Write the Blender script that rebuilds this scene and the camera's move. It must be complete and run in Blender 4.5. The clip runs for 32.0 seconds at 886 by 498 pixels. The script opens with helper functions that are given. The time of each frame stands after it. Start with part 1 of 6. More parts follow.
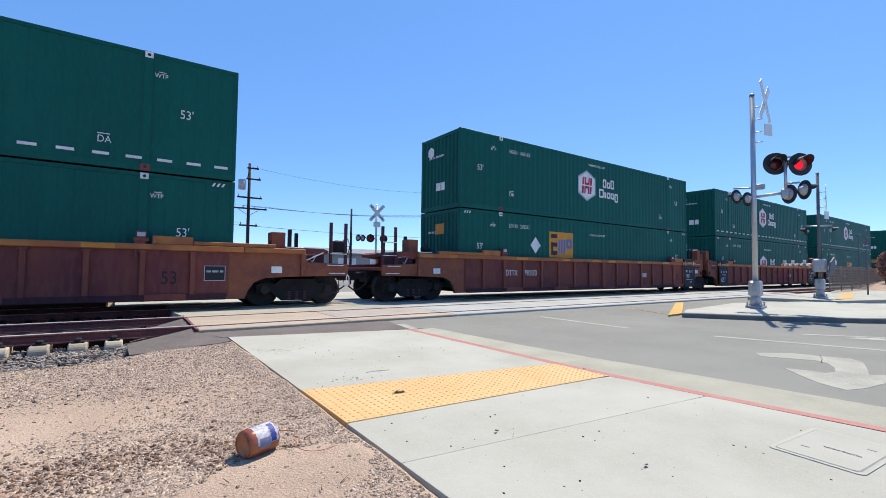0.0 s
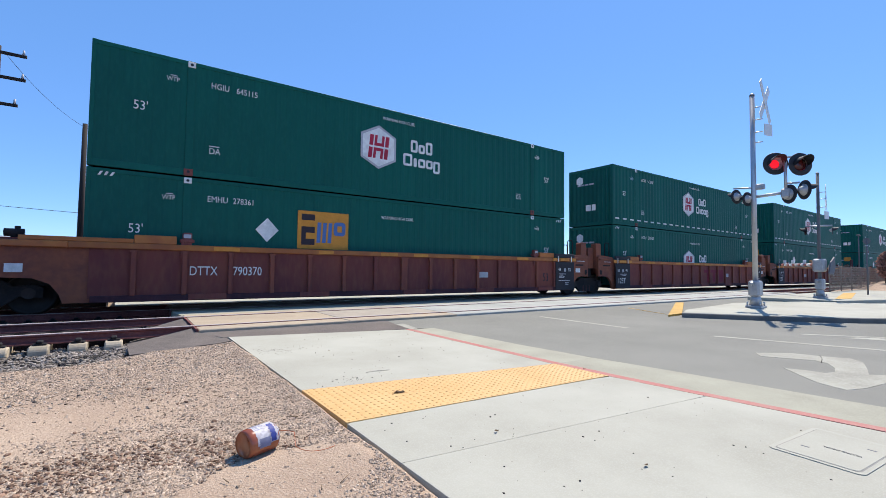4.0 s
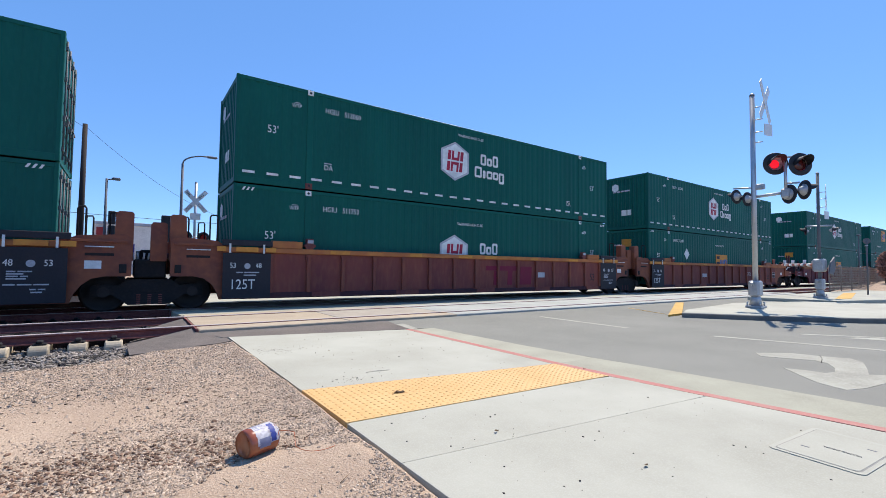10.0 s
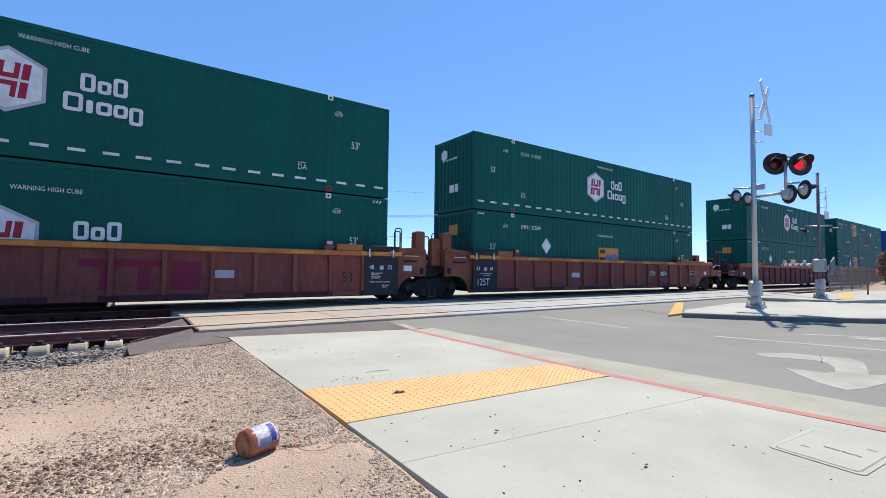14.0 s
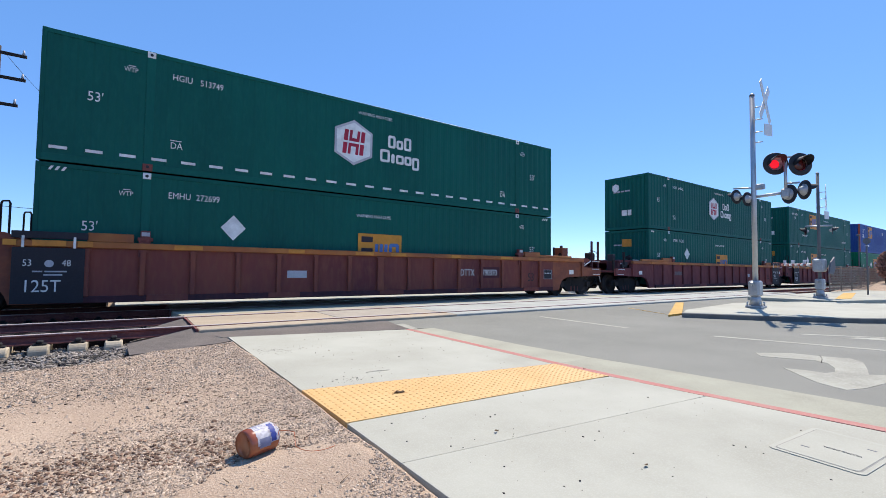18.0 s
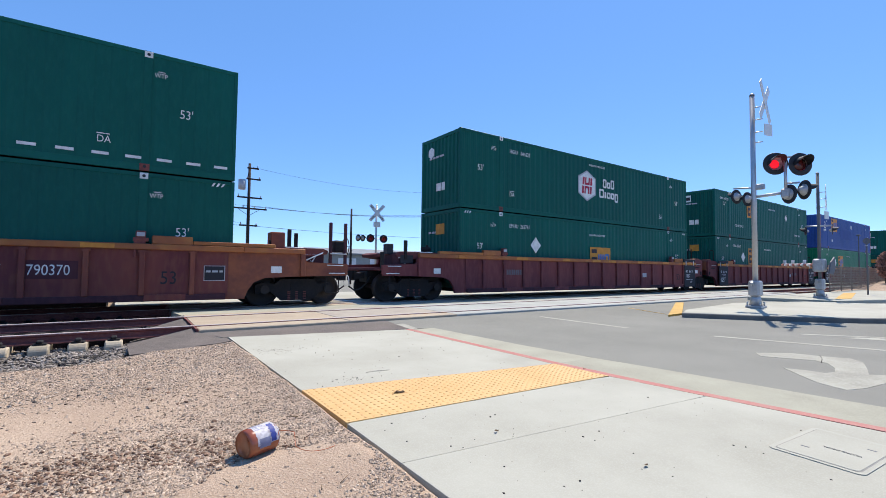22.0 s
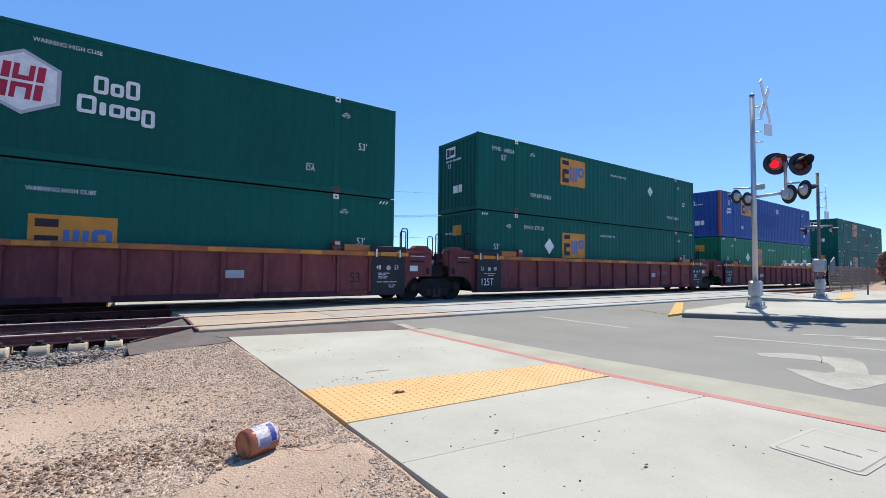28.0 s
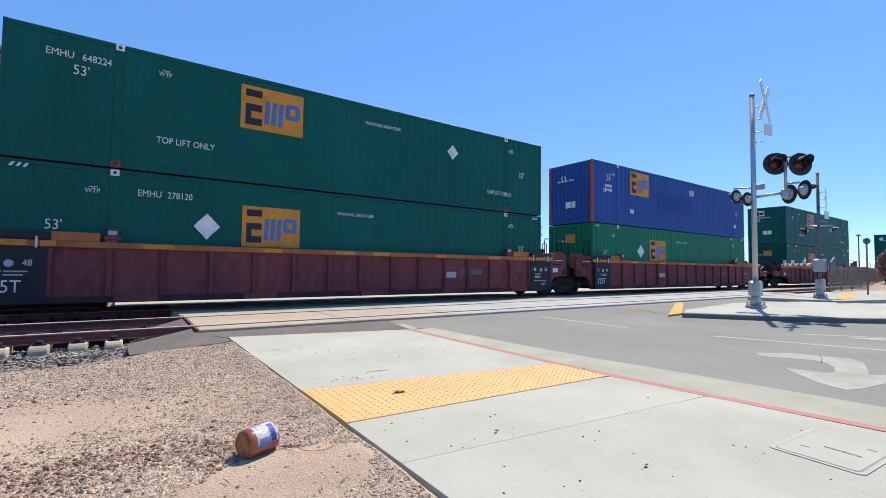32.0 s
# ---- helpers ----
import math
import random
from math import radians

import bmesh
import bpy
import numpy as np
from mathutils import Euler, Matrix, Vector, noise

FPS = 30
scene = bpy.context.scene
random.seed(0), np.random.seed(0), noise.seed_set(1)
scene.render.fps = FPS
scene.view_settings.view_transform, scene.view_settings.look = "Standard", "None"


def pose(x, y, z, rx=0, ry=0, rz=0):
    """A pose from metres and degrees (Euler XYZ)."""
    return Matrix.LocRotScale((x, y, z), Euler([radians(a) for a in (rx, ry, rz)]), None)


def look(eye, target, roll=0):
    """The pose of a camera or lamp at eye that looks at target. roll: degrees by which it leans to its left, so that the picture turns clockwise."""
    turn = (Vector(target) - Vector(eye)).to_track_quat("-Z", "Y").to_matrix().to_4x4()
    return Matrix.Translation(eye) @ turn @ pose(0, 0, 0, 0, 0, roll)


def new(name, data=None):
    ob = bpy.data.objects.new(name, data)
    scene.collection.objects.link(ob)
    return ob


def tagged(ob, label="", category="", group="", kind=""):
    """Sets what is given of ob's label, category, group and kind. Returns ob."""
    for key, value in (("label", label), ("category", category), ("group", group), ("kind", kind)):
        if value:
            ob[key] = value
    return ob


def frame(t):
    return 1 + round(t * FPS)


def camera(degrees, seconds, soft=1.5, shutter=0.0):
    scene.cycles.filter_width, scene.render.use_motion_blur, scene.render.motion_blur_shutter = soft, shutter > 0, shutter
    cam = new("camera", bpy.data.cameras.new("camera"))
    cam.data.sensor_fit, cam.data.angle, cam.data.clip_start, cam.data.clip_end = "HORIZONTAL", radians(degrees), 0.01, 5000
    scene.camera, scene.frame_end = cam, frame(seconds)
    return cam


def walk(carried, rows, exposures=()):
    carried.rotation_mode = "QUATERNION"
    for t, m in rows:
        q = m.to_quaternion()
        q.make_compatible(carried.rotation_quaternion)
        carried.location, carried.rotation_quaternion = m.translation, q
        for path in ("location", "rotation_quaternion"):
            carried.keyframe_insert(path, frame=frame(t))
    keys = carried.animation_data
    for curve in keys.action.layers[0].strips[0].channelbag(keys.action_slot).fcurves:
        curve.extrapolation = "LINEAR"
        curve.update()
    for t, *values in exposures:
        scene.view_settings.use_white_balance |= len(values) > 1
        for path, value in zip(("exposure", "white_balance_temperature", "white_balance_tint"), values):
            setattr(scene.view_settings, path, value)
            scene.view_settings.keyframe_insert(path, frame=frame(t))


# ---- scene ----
# The world: x runs along the tracks, y away across them, z up; the pavement's top is z = 0.
cam = camera(89.66, 32.0, soft=0.8)
EYE = pose(-1.16, -1.06, 1.0, 92.54, 0, -35.11) @ pose(0, 0, 0, 0, 0, 0.68)
walk(cam, [(0, EYE), (32, EYE)], exposures=[(0, 0.38, 6500, 13), (32, 0.38, 6500, 13)])

# ---- light ----
SUN_DIR = Vector((0.60, 0.27, 1.0)).normalized()
SUN_EL = math.asin(SUN_DIR.z)
SUN_AZ = math.atan2(SUN_DIR.x, SUN_DIR.y)
world = bpy.data.worlds.new("world")
scene.world = world
world.use_nodes = True
wn = world.node_tree
sky = wn.nodes.new("ShaderNodeTexSky")
sky.sky_type = 'NISHITA'
sky.sun_disc = False
sky.sun_elevation, sky.sun_rotation = SUN_EL, SUN_AZ
sky.altitude, sky.air_density, sky.dust_density, sky.ozone_density = 0, 0.62, 0.05, 5.0
tone = wn.nodes.new("ShaderNodeHueSaturation")
tone.inputs["Saturation"].default_value = 1.06
even = wn.nodes.new("ShaderNodeMix")
even.data_type = 'RGBA'
even.inputs[0].default_value = 0.55
even.inputs[7].default_value = (0.66, 1.50, 3.2, 1)
wn.links.new(sky.outputs[0], even.inputs[6])
wn.links.new(even.outputs[2], tone.inputs["Color"])
wn.links.new(tone.outputs[0], wn.nodes["Background"].inputs[0])
wn.nodes["Background"].inputs[1].default_value = 0.21
sun = new("sun", bpy.data.lights.new("sun", 'SUN'))
sun.data.energy, sun.data.angle, sun.data.color = 4.9, radians(0.53), (1.0, 0.93, 0.80)
sun.matrix_world = look(SUN_DIR * 60, (0, 0, 0))


# ---- materials ----
def mat(name, base, rough=0.7, metal=0.0, second=None, third=None, fine=30.0, large=1.2, mix=0.5, bump=0.15, dist=0.01,
        stretch=(1, 1, 1), per_object=0.0, island=False, spec=0.4):
    """A surface with two scales of colour variation and a fine relief, in metres on the thing itself."""
    m = bpy.data.materials.new(name)
    m.use_nodes = True
    nt = m.node_tree
    n, k = nt.nodes, nt.links
    bsdf = n["Principled BSDF"]
    second = second or tuple(c * 0.72 for c in base)
    third = third or tuple(min(1, c * 1.18 + 0.004) for c in base)
    tc = n.new("ShaderNodeTexCoord")
    mp = n.new("ShaderNodeMapping")
    mp.inputs["Scale"].default_value = stretch
    info = n.new("ShaderNodeObjectInfo")
    sc = n.new("ShaderNodeVectorMath")
    sc.operation = 'SCALE'
    sc.inputs[0].default_value = (17.0, 31.0, 23.0)
    k.new(info.outputs["Random"], sc.inputs["Scale"])
    add = n.new("ShaderNodeVectorMath")
    k.new(tc.outputs["Object"], mp.inputs[0])
    k.new(mp.outputs[0], add.inputs[0])
    k.new(sc.outputs[0], add.inputs[1])
    na = n.new("ShaderNodeTexNoise")
    na.inputs["Scale"].default_value, na.inputs["Detail"].default_value, na.inputs["Roughness"].default_value = large, 6, 0.62
    nb = n.new("ShaderNodeTexNoise")
    nb.inputs["Scale"].default_value, nb.inputs["Detail"].default_value = fine, 4
    k.new(add.outputs[0], na.inputs[0])
    k.new(add.outputs[0], nb.inputs[0])
    r1 = n.new("ShaderNodeValToRGB")
    r1.color_ramp.elements[0].position, r1.color_ramp.elements[1].position = 0.35, 0.68
    r1.color_ramp.elements[0].color = (*second, 1)
    r1.color_ramp.elements[1].color = (*base, 1)
    k.new(na.outputs[0], r1.inputs[0])
    r2 = n.new("ShaderNodeValToRGB")
    r2.color_ramp.elements[0].position, r2.color_ramp.elements[1].position = 0.45, 0.75
    r2.color_ramp.elements[0].color = (0, 0, 0, 1)
    r2.color_ramp.elements[1].color = (mix, mix, mix, 1)
    k.new(nb.outputs[0], r2.inputs[0])
    mx = n.new("ShaderNodeMix")
    mx.data_type = 'RGBA'
    k.new(r2.outputs[0], mx.inputs[0])
    k.new(r1.outputs[0], mx.inputs[6])
    mx.inputs[7].default_value = (*third, 1)
    col = mx.outputs[2]
    if per_object or island:
        hsv = n.new("ShaderNodeHueSaturation")
        if island:
            src = n.new("ShaderNodeNewGeometry").outputs["Random Per Island"]
        else:
            src = info.outputs["Random"]
        mr = n.new("ShaderNodeMapRange")
        amount = per_object or 0.5
        mr.inputs[3].default_value, mr.inputs[4].default_value = 1 - amount, 1 + amount
        k.new(src, mr.inputs[0])
        k.new(mr.outputs[0], hsv.inputs["Value"])
        k.new(col, hsv.inputs["Color"])
        col = hsv.outputs[0]
    k.new(col, bsdf.inputs["Base Color"])
    bsdf.inputs["Roughness"].default_value, bsdf.inputs["Metallic"].default_value = rough, metal
    bsdf.inputs["Specular IOR Level"].default_value = spec
    if bump:
        bp = n.new("ShaderNodeBump")
        bp.inputs["Strength"].default_value, bp.inputs["Distance"].default_value = bump, dist
        k.new(nb.outputs[0], bp.inputs["Height"])
        k.new(bp.outputs[0], bsdf.inputs["Normal"])
    return m


def glow(name, color, strength):
    m = bpy.data.materials.new(name)
    m.use_nodes = True
    b = m.node_tree.nodes["Principled BSDF"]
    b.inputs["Base Color"].default_value = (color[0] * 0.2, color[1] * 0.2, color[2] * 0.2, 1)
    b.inputs["Emission Color"].default_value = (*color, 1)
    b.inputs["Emission Strength"].default_value = strength
    return m


# Green is brightened a little, folding lens haze into the paint.
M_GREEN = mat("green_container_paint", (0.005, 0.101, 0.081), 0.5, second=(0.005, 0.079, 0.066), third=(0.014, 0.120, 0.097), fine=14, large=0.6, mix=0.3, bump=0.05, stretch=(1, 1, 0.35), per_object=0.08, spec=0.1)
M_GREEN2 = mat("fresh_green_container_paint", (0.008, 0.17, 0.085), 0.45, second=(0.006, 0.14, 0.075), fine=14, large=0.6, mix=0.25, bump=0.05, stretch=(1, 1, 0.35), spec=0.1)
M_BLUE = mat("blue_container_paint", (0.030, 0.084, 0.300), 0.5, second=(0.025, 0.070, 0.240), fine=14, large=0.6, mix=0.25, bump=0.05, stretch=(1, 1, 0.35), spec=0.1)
M_BLUEPATCH = mat("overpainted_blue", (0.022, 0.058, 0.22), 0.6, second=(0.028, 0.07, 0.26), fine=14, large=1.0, mix=0.3, bump=0.05, spec=0.1)
M_CORNER = mat("red_orange_post_paint", (0.42, 0.07, 0.035), 0.55, large=2)
M_MARK = mat("white_marking", (0.78, 0.79, 0.78), 0.6, fine=40, large=4, mix=0.2, bump=0)
M_GREYMARK = mat("grey_border", (0.45, 0.46, 0.50), 0.6, bump=0)
M_RED = mat("red_marking", (0.42, 0.012, 0.045), 0.6, fine=40, mix=0.2, bump=0)
M_FADEDRED = mat("faded_maroon_marking", (0.20, 0.007, 0.038), 0.75, second=(0.19, 0.014, 0.036), third=(0.21, 0.026, 0.04), fine=14, large=3, mix=0.5, bump=0)
M_YELLOW = mat("amber_panel", (0.670, 0.274, 0.030), 0.6, fine=20, large=2, mix=0.2, bump=0)
M_NAVY = mat("near_black_marking", (0.025, 0.014, 0.024), 0.6, bump=0)
M_SKYBLUE = mat("blue_marking", (0.075, 0.17, 0.42), 0.6, bump=0)
M_CAR = mat("weathered_well_car_paint", (0.215, 0.053, 0.037), 0.75, second=(0.125, 0.028, 0.030), third=(0.235, 0.082, 0.046), fine=9, large=0.8, mix=0.5, bump=0.1, stretch=(1, 1, 0.3), per_object=0.12)
M_RIB = mat("weathered_rib_paint", (0.245, 0.068, 0.039), 0.75, second=(0.150, 0.037, 0.032), third=(0.265, 0.092, 0.046), fine=9, large=1.5, mix=0.5, bump=0.1, stretch=(1, 1, 0.3))
# Maroon is lifted towards mauve, with some lens haze in the base colour.
M_CAR2 = mat("rusty_maroon_well_car_paint", (0.190, 0.046, 0.045), 0.8, second=(0.115, 0.027, 0.033), third=(0.245, 0.075, 0.064), fine=9, large=0.8, mix=0.5, bump=0.1, stretch=(1, 1, 0.3), per_object=0.12)
M_BRACKET = mat("orange_brown_bracket_paint", (0.265, 0.080, 0.034), 0.7, second=(0.155, 0.044, 0.031), fine=9, large=1.5, mix=0.4, bump=0.1)
# Near-black bed: shade between the rails and under the train is put into colour.
M_SHADEBED = mat("shade_dark_bed", (0.030, 0.026, 0.028), 0.95, second=(0.018, 0.016, 0.018), third=(0.055, 0.048, 0.048), fine=45, large=2, bump=0.8, dist=0.02, spec=0.08)
M_CLOD = mat("reddish_dry_clod", (0.235, 0.150, 0.102), 0.95, second=(0.135, 0.082, 0.060), third=(0.350, 0.240, 0.170), fine=60, large=9, bump=0.2, island=True, spec=0.1)
# Stones darkened so their colour carries the shade beneath the train.
M_DARKBALLAST = mat("shade_dark_ballast", (0.05, 0.043, 0.043), 0.95, second=(0.03, 0.026, 0.027), third=(0.10, 0.088, 0.085), fine=50, large=9, bump=0.2, island=True, spec=0.08)
M_CHORD = mat("orange_top_chord_paint", (0.44, 0.140, 0.030), 0.65, second=(0.27, 0.085, 0.036), third=(0.50, 0.20, 0.045), fine=1.7, large=0.5, mix=0.8, bump=0.08, per_object=0.12)
M_AMBER = mat("amber_orange_paint", (0.62, 0.26, 0.035), 0.6, second=(0.46, 0.17, 0.03), fine=9, large=2, mix=0.4, bump=0.05)
M_SILL = mat("dark_purple_brown_sill", (0.075, 0.022, 0.030), 0.85, second=(0.045, 0.016, 0.022), third=(0.11, 0.035, 0.038), fine=9, large=0.8, mix=0.5, bump=0.1, stretch=(1, 1, 0.3))
M_BLACK = mat("black_stencil_panel", (0.020, 0.019, 0.026), 0.7, bump=0.05)
M_DARKSTEEL = mat("grimy_dark_steel", (0.018, 0.015, 0.016), 0.85, second=(0.010, 0.009, 0.010), third=(0.035, 0.025, 0.022), fine=20, large=3, bump=0.2)
M_WHEEL = mat("worn_wheel_steel", (0.030, 0.023, 0.021), 0.65, metal=0.2, fine=25, large=4)
# Pale matt colour stands in for sun glare on the polished steel.
M_RAILTOP = mat("rail_head_glare_tone", (0.50, 0.415, 0.385), 0.6, metal=0.0, fine=60, large=4, mix=0.3, bump=0.03)
M_RAIL = mat("rusty_rail_web", (0.21, 0.060, 0.050), 0.85, second=(0.125, 0.038, 0.036), third=(0.28, 0.10, 0.075), fine=25, large=2, bump=0.3)
M_TIE = mat("concrete_tie", (0.44, 0.37, 0.27), 0.9, second=(0.33, 0.28, 0.21), fine=35, large=3, bump=0.3, per_object=0.1, spec=0.08)
M_SLAB = mat("broom_finished_concrete", (0.418, 0.410, 0.346), 0.85, second=(0.340, 0.330, 0.274), third=(0.470, 0.460, 0.396), fine=120, large=0.9, mix=0.4, bump=0.15, dist=0.004, per_object=0.03, spec=0.08)
M_GUTTER = mat("worn_gutter_concrete", (0.366, 0.357, 0.282), 0.9, second=(0.297, 0.285, 0.227), fine=90, large=1.6, bump=0.2, dist=0.004, per_object=0.04, spec=0.08)
M_PANEL = mat("tan_concrete_crossing_panel", (0.426, 0.350, 0.258), 0.85, second=(0.342, 0.281, 0.213), fine=70, large=1.2, bump=0.15, per_object=0.05, spec=0.08)
M_PANEL3 = mat("grey_tan_crossing_panel", (0.385, 0.335, 0.270), 0.85, second=(0.285, 0.252, 0.212), third=(0.44, 0.40, 0.34), fine=50, large=1.6, bump=0.15, per_object=0.07, spec=0.08)
M_PANEL2 = mat("grey_concrete_crossing_panel", (0.401, 0.406, 0.372), 0.85, second=(0.328, 0.331, 0.306), fine=70, large=1.2, bump=0.15, per_object=0.05, spec=0.08)
M_ASPHALT = mat("weathered_grey_asphalt", (0.233, 0.229, 0.201), 0.9, second=(0.190, 0.187, 0.164), third=(0.326, 0.319, 0.275), fine=160, large=0.5, mix=0.5, bump=0.35, dist=0.006, spec=0.08)
M_APRON = mat("old_asphalt_apron", (0.170, 0.146, 0.130), 0.92, second=(0.128, 0.112, 0.102), third=(0.235, 0.205, 0.185), fine=110, large=1.5, bump=0.5, dist=0.01, spec=0.08)
M_DIRT = mat("pale_dry_dirt", (0.435, 0.328, 0.240), 0.95, second=(0.32, 0.232, 0.168), third=(0.54, 0.44, 0.345), fine=75, large=0.9, mix=0.6, bump=0.6, dist=0.02, spec=0.08)
M_STONE = mat("mixed_gravel_stone", (0.460, 0.352, 0.258), 0.9, second=(0.285, 0.212, 0.155), third=(0.65, 0.55, 0.445), fine=60, large=9, mix=0.5, bump=0.2, island=True, per_object=0.36, spec=0.08)
M_BALLAST = mat("grey_ballast_stone", (0.275, 0.240, 0.205), 0.9, second=(0.13, 0.11, 0.095), third=(0.48, 0.43, 0.375), fine=50, large=9, bump=0.2, island=True, per_object=0.65, spec=0.08)
# Kerb colour darkened to carry the shade on its face.
M_KERB = mat("kerb_with_face_shade", (0.17, 0.165, 0.155), 0.9, fine=60, large=2, bump=0.2, per_object=0.05, spec=0.08)
M_TACTILE = mat("yellow_tactile_tile", (0.615, 0.375, 0.150), 0.65, second=(0.55, 0.32, 0.11), third=(0.66, 0.45, 0.24), fine=60, large=1.5, mix=0.5, bump=0.08)
M_KERBRED = mat("faded_red_kerb_paint", (0.395, 0.106, 0.091), 0.8, second=(0.380, 0.167, 0.137), third=(0.418, 0.251, 0.213), fine=60, large=2.5, mix=0.6, bump=0.1)
M_ROADWHITE = mat("worn_white_road_paint", (0.385, 0.375, 0.312), 0.85, second=(0.275, 0.265, 0.220), third=(0.44, 0.43, 0.38), fine=50, large=2, mix=0.6, bump=0.15, spec=0.08)
M_ROADYELLOW = mat("yellow_road_paint", (0.547, 0.319, 0.061), 0.75, fine=50, large=2, bump=0.1)
M_GALV = mat("galvanised_steel", (0.48, 0.49, 0.51), 0.42, metal=0.75, second=(0.40, 0.41, 0.43), fine=30, large=5, mix=0.3, bump=0.03)
# Darker copy of galvanised steel, so far posts read as backlit silhouettes.
M_POSTDARK = mat("dark_post_grey", (0.13, 0.135, 0.15), 0.7, fine=20, large=3, bump=0.03)
M_ALU = mat("grey_aluminium_casting", (0.42, 0.43, 0.45), 0.5, metal=0.5, fine=20, large=4, bump=0.03)
M_SIGBLACK = mat("matt_black_signal_paint", (0.02, 0.021, 0.027), 0.6, fine=20, large=4, bump=0.02)
M_SIGN = mat("white_sign_sheeting", (0.72, 0.73, 0.74), 0.5, bump=0)
M_FENCE = mat("dull_rusty_fence_wire", (0.27, 0.22, 0.185), 0.8, fine=30, large=3, bump=0)
M_LENS = mat("dark_red_lens", (0.09, 0.012, 0.012), 0.2, bump=0.05, fine=80, large=8, spec=0.6)
# Brighter red imitates the lit look of the far lights.
M_REDLENS = mat("lit_look_red_lens", (0.34, 0.030, 0.035), 0.5, second=(0.26, 0.022, 0.028), bump=0.05, fine=80, large=8, spec=0.2)
M_LIT = glow("lit_red_lamp", (1.0, 0.008, 0.022), 0.85)
M_WOOD = mat("dark_wood", (0.032, 0.024, 0.022), 0.9, fine=18, large=2, bump=0.3, stretch=(1, 1, 0.1))
M_GLASSJAR = mat("brown_plastic_jar", (0.31, 0.085, 0.033), 0.16, second=(0.22, 0.055, 0.026), third=(0.46, 0.16, 0.07), fine=14, large=9, mix=0.4, bump=0.03, spec=0.6)
M_LABELWHITE = mat("torn_white_label", (0.60, 0.58, 0.60), 0.6, second=(0.30, 0.27, 0.29), third=(0.70, 0.69, 0.72), fine=60, large=26, mix=0.6, bump=0.1)
M_GREYTEXT = mat("grey_blue_print", (0.20, 0.21, 0.32), 0.7, bump=0)
M_FADEDGREY = mat("faded_grey_marking", (0.17, 0.145, 0.155), 0.8, bump=0)
M_WORNTEXT = mat("worn_grey_lettering", (0.26, 0.25, 0.225), 0.85, bump=0)
M_LABELBLUE = mat("blue_label", (0.03, 0.05, 0.26), 0.6, fine=50, large=20, bump=0)
M_BUILD = mat("cream_building_wall", (0.78, 0.72, 0.64), 0.85, fine=12, large=0.4, bump=0.05)
M_BRICKRED = mat("dark_red_wall", (0.30, 0.035, 0.035), 0.8, fine=20, large=0.6, bump=0.05)
M_GREYWALL = mat("grey_green_warehouse_wall", (0.30, 0.31, 0.30), 0.8, fine=10, large=0.3, bump=0.05)
M_GREYROOF = mat("pale_metal_roof", (0.210, 0.220, 0.225), 0.6, fine=10, large=0.3, bump=0.05)
M_WINDOW = mat("dark_window", (0.03, 0.035, 0.045), 0.15, fine=3, large=1, bump=0)
M_CABLE = mat("black_cable", (0.02, 0.02, 0.022), 0.7, bump=0)
M_LEAF = mat("dry_reddish_leaf", (0.36, 0.17, 0.12), 0.8, second=(0.24, 0.115, 0.085), fine=8, large=2, bump=0, island=True)
M_WIRE = mat("orange_wire", (0.45, 0.10, 0.03), 0.5, bump=0)
M_STALK = mat("bleached_stalk", (0.50, 0.47, 0.41), 0.9, bump=0)
M_TWIG = mat("dry_twig", (0.22, 0.15, 0.09), 0.9, bump=0)


# ---- mesh helpers ----
def box(bm, x0, x1, y0, y1, z0, z1, bevel=0.0):
    vs = [bm.verts.new(p) for p in ((x0, y0, z0), (x1, y0, z0), (x1, y1, z0), (x0, y1, z0), (x0, y0, z1), (x1, y0, z1), (x1, y1, z1), (x0, y1, z1))]
    fs = [bm.faces.new([vs[i] for i in q]) for q in ((3, 2, 1, 0), (4, 5, 6, 7), (0, 1, 5, 4), (1, 2, 6, 5), (2, 3, 7, 6), (3, 0, 4, 7))]
    if bevel:
        bmesh.ops.bevel(bm, geom=list({e for f in fs for e in f.edges}), offset=bevel, segments=1, affect='EDGES', profile=0.5)
    return bm


def tube(bm, p0, p1, r0, r1=None, n=12, caps=True):
    p0, p1 = Vector(p0), Vector(p1)
    r1 = r0 if r1 is None else r1
    q = (p1 - p0).to_track_quat('Z', 'Y')
    a, b = [], []
    for i in range(n):
        w = 2 * math.pi * i / n
        d = Vector((math.cos(w), math.sin(w), 0))
        a.append(bm.verts.new(p0 + q @ (d * r0)))
        b.append(bm.verts.new(p1 + q @ (d * r1)))
    for i in range(n):
        f = bm.faces.new((a[i], a[(i + 1) % n], b[(i + 1) % n], b[i]))
        f.smooth = True
    if caps:
        bm.faces.new(a[::-1])
        bm.faces.new(b)
    return bm


def polytube(bm, pts, r, n=6):
    """A bent tube through pts, in one piece."""
    pts = [Vector(p) for p in pts]
    rings = []
    for i, p in enumerate(pts):
        d = (pts[min(i + 1, len(pts) - 1)] - pts[max(i - 1, 0)]).normalized()
        q = d.to_track_quat('Z', 'Y')
        rings.append([bm.verts.new(p + q @ Vector((r * math.cos(2 * math.pi * k / n), r * math.sin(2 * math.pi * k / n), 0))) for k in range(n)])
    for a, b in zip(rings, rings[1:]):
        for k in range(n):
            f = bm.faces.new((a[k], a[(k + 1) % n], b[(k + 1) % n], b[k]))
            f.smooth = True
    bm.faces.new(rings[0][::-1])
    bm.faces.new(rings[-1])
    return bm


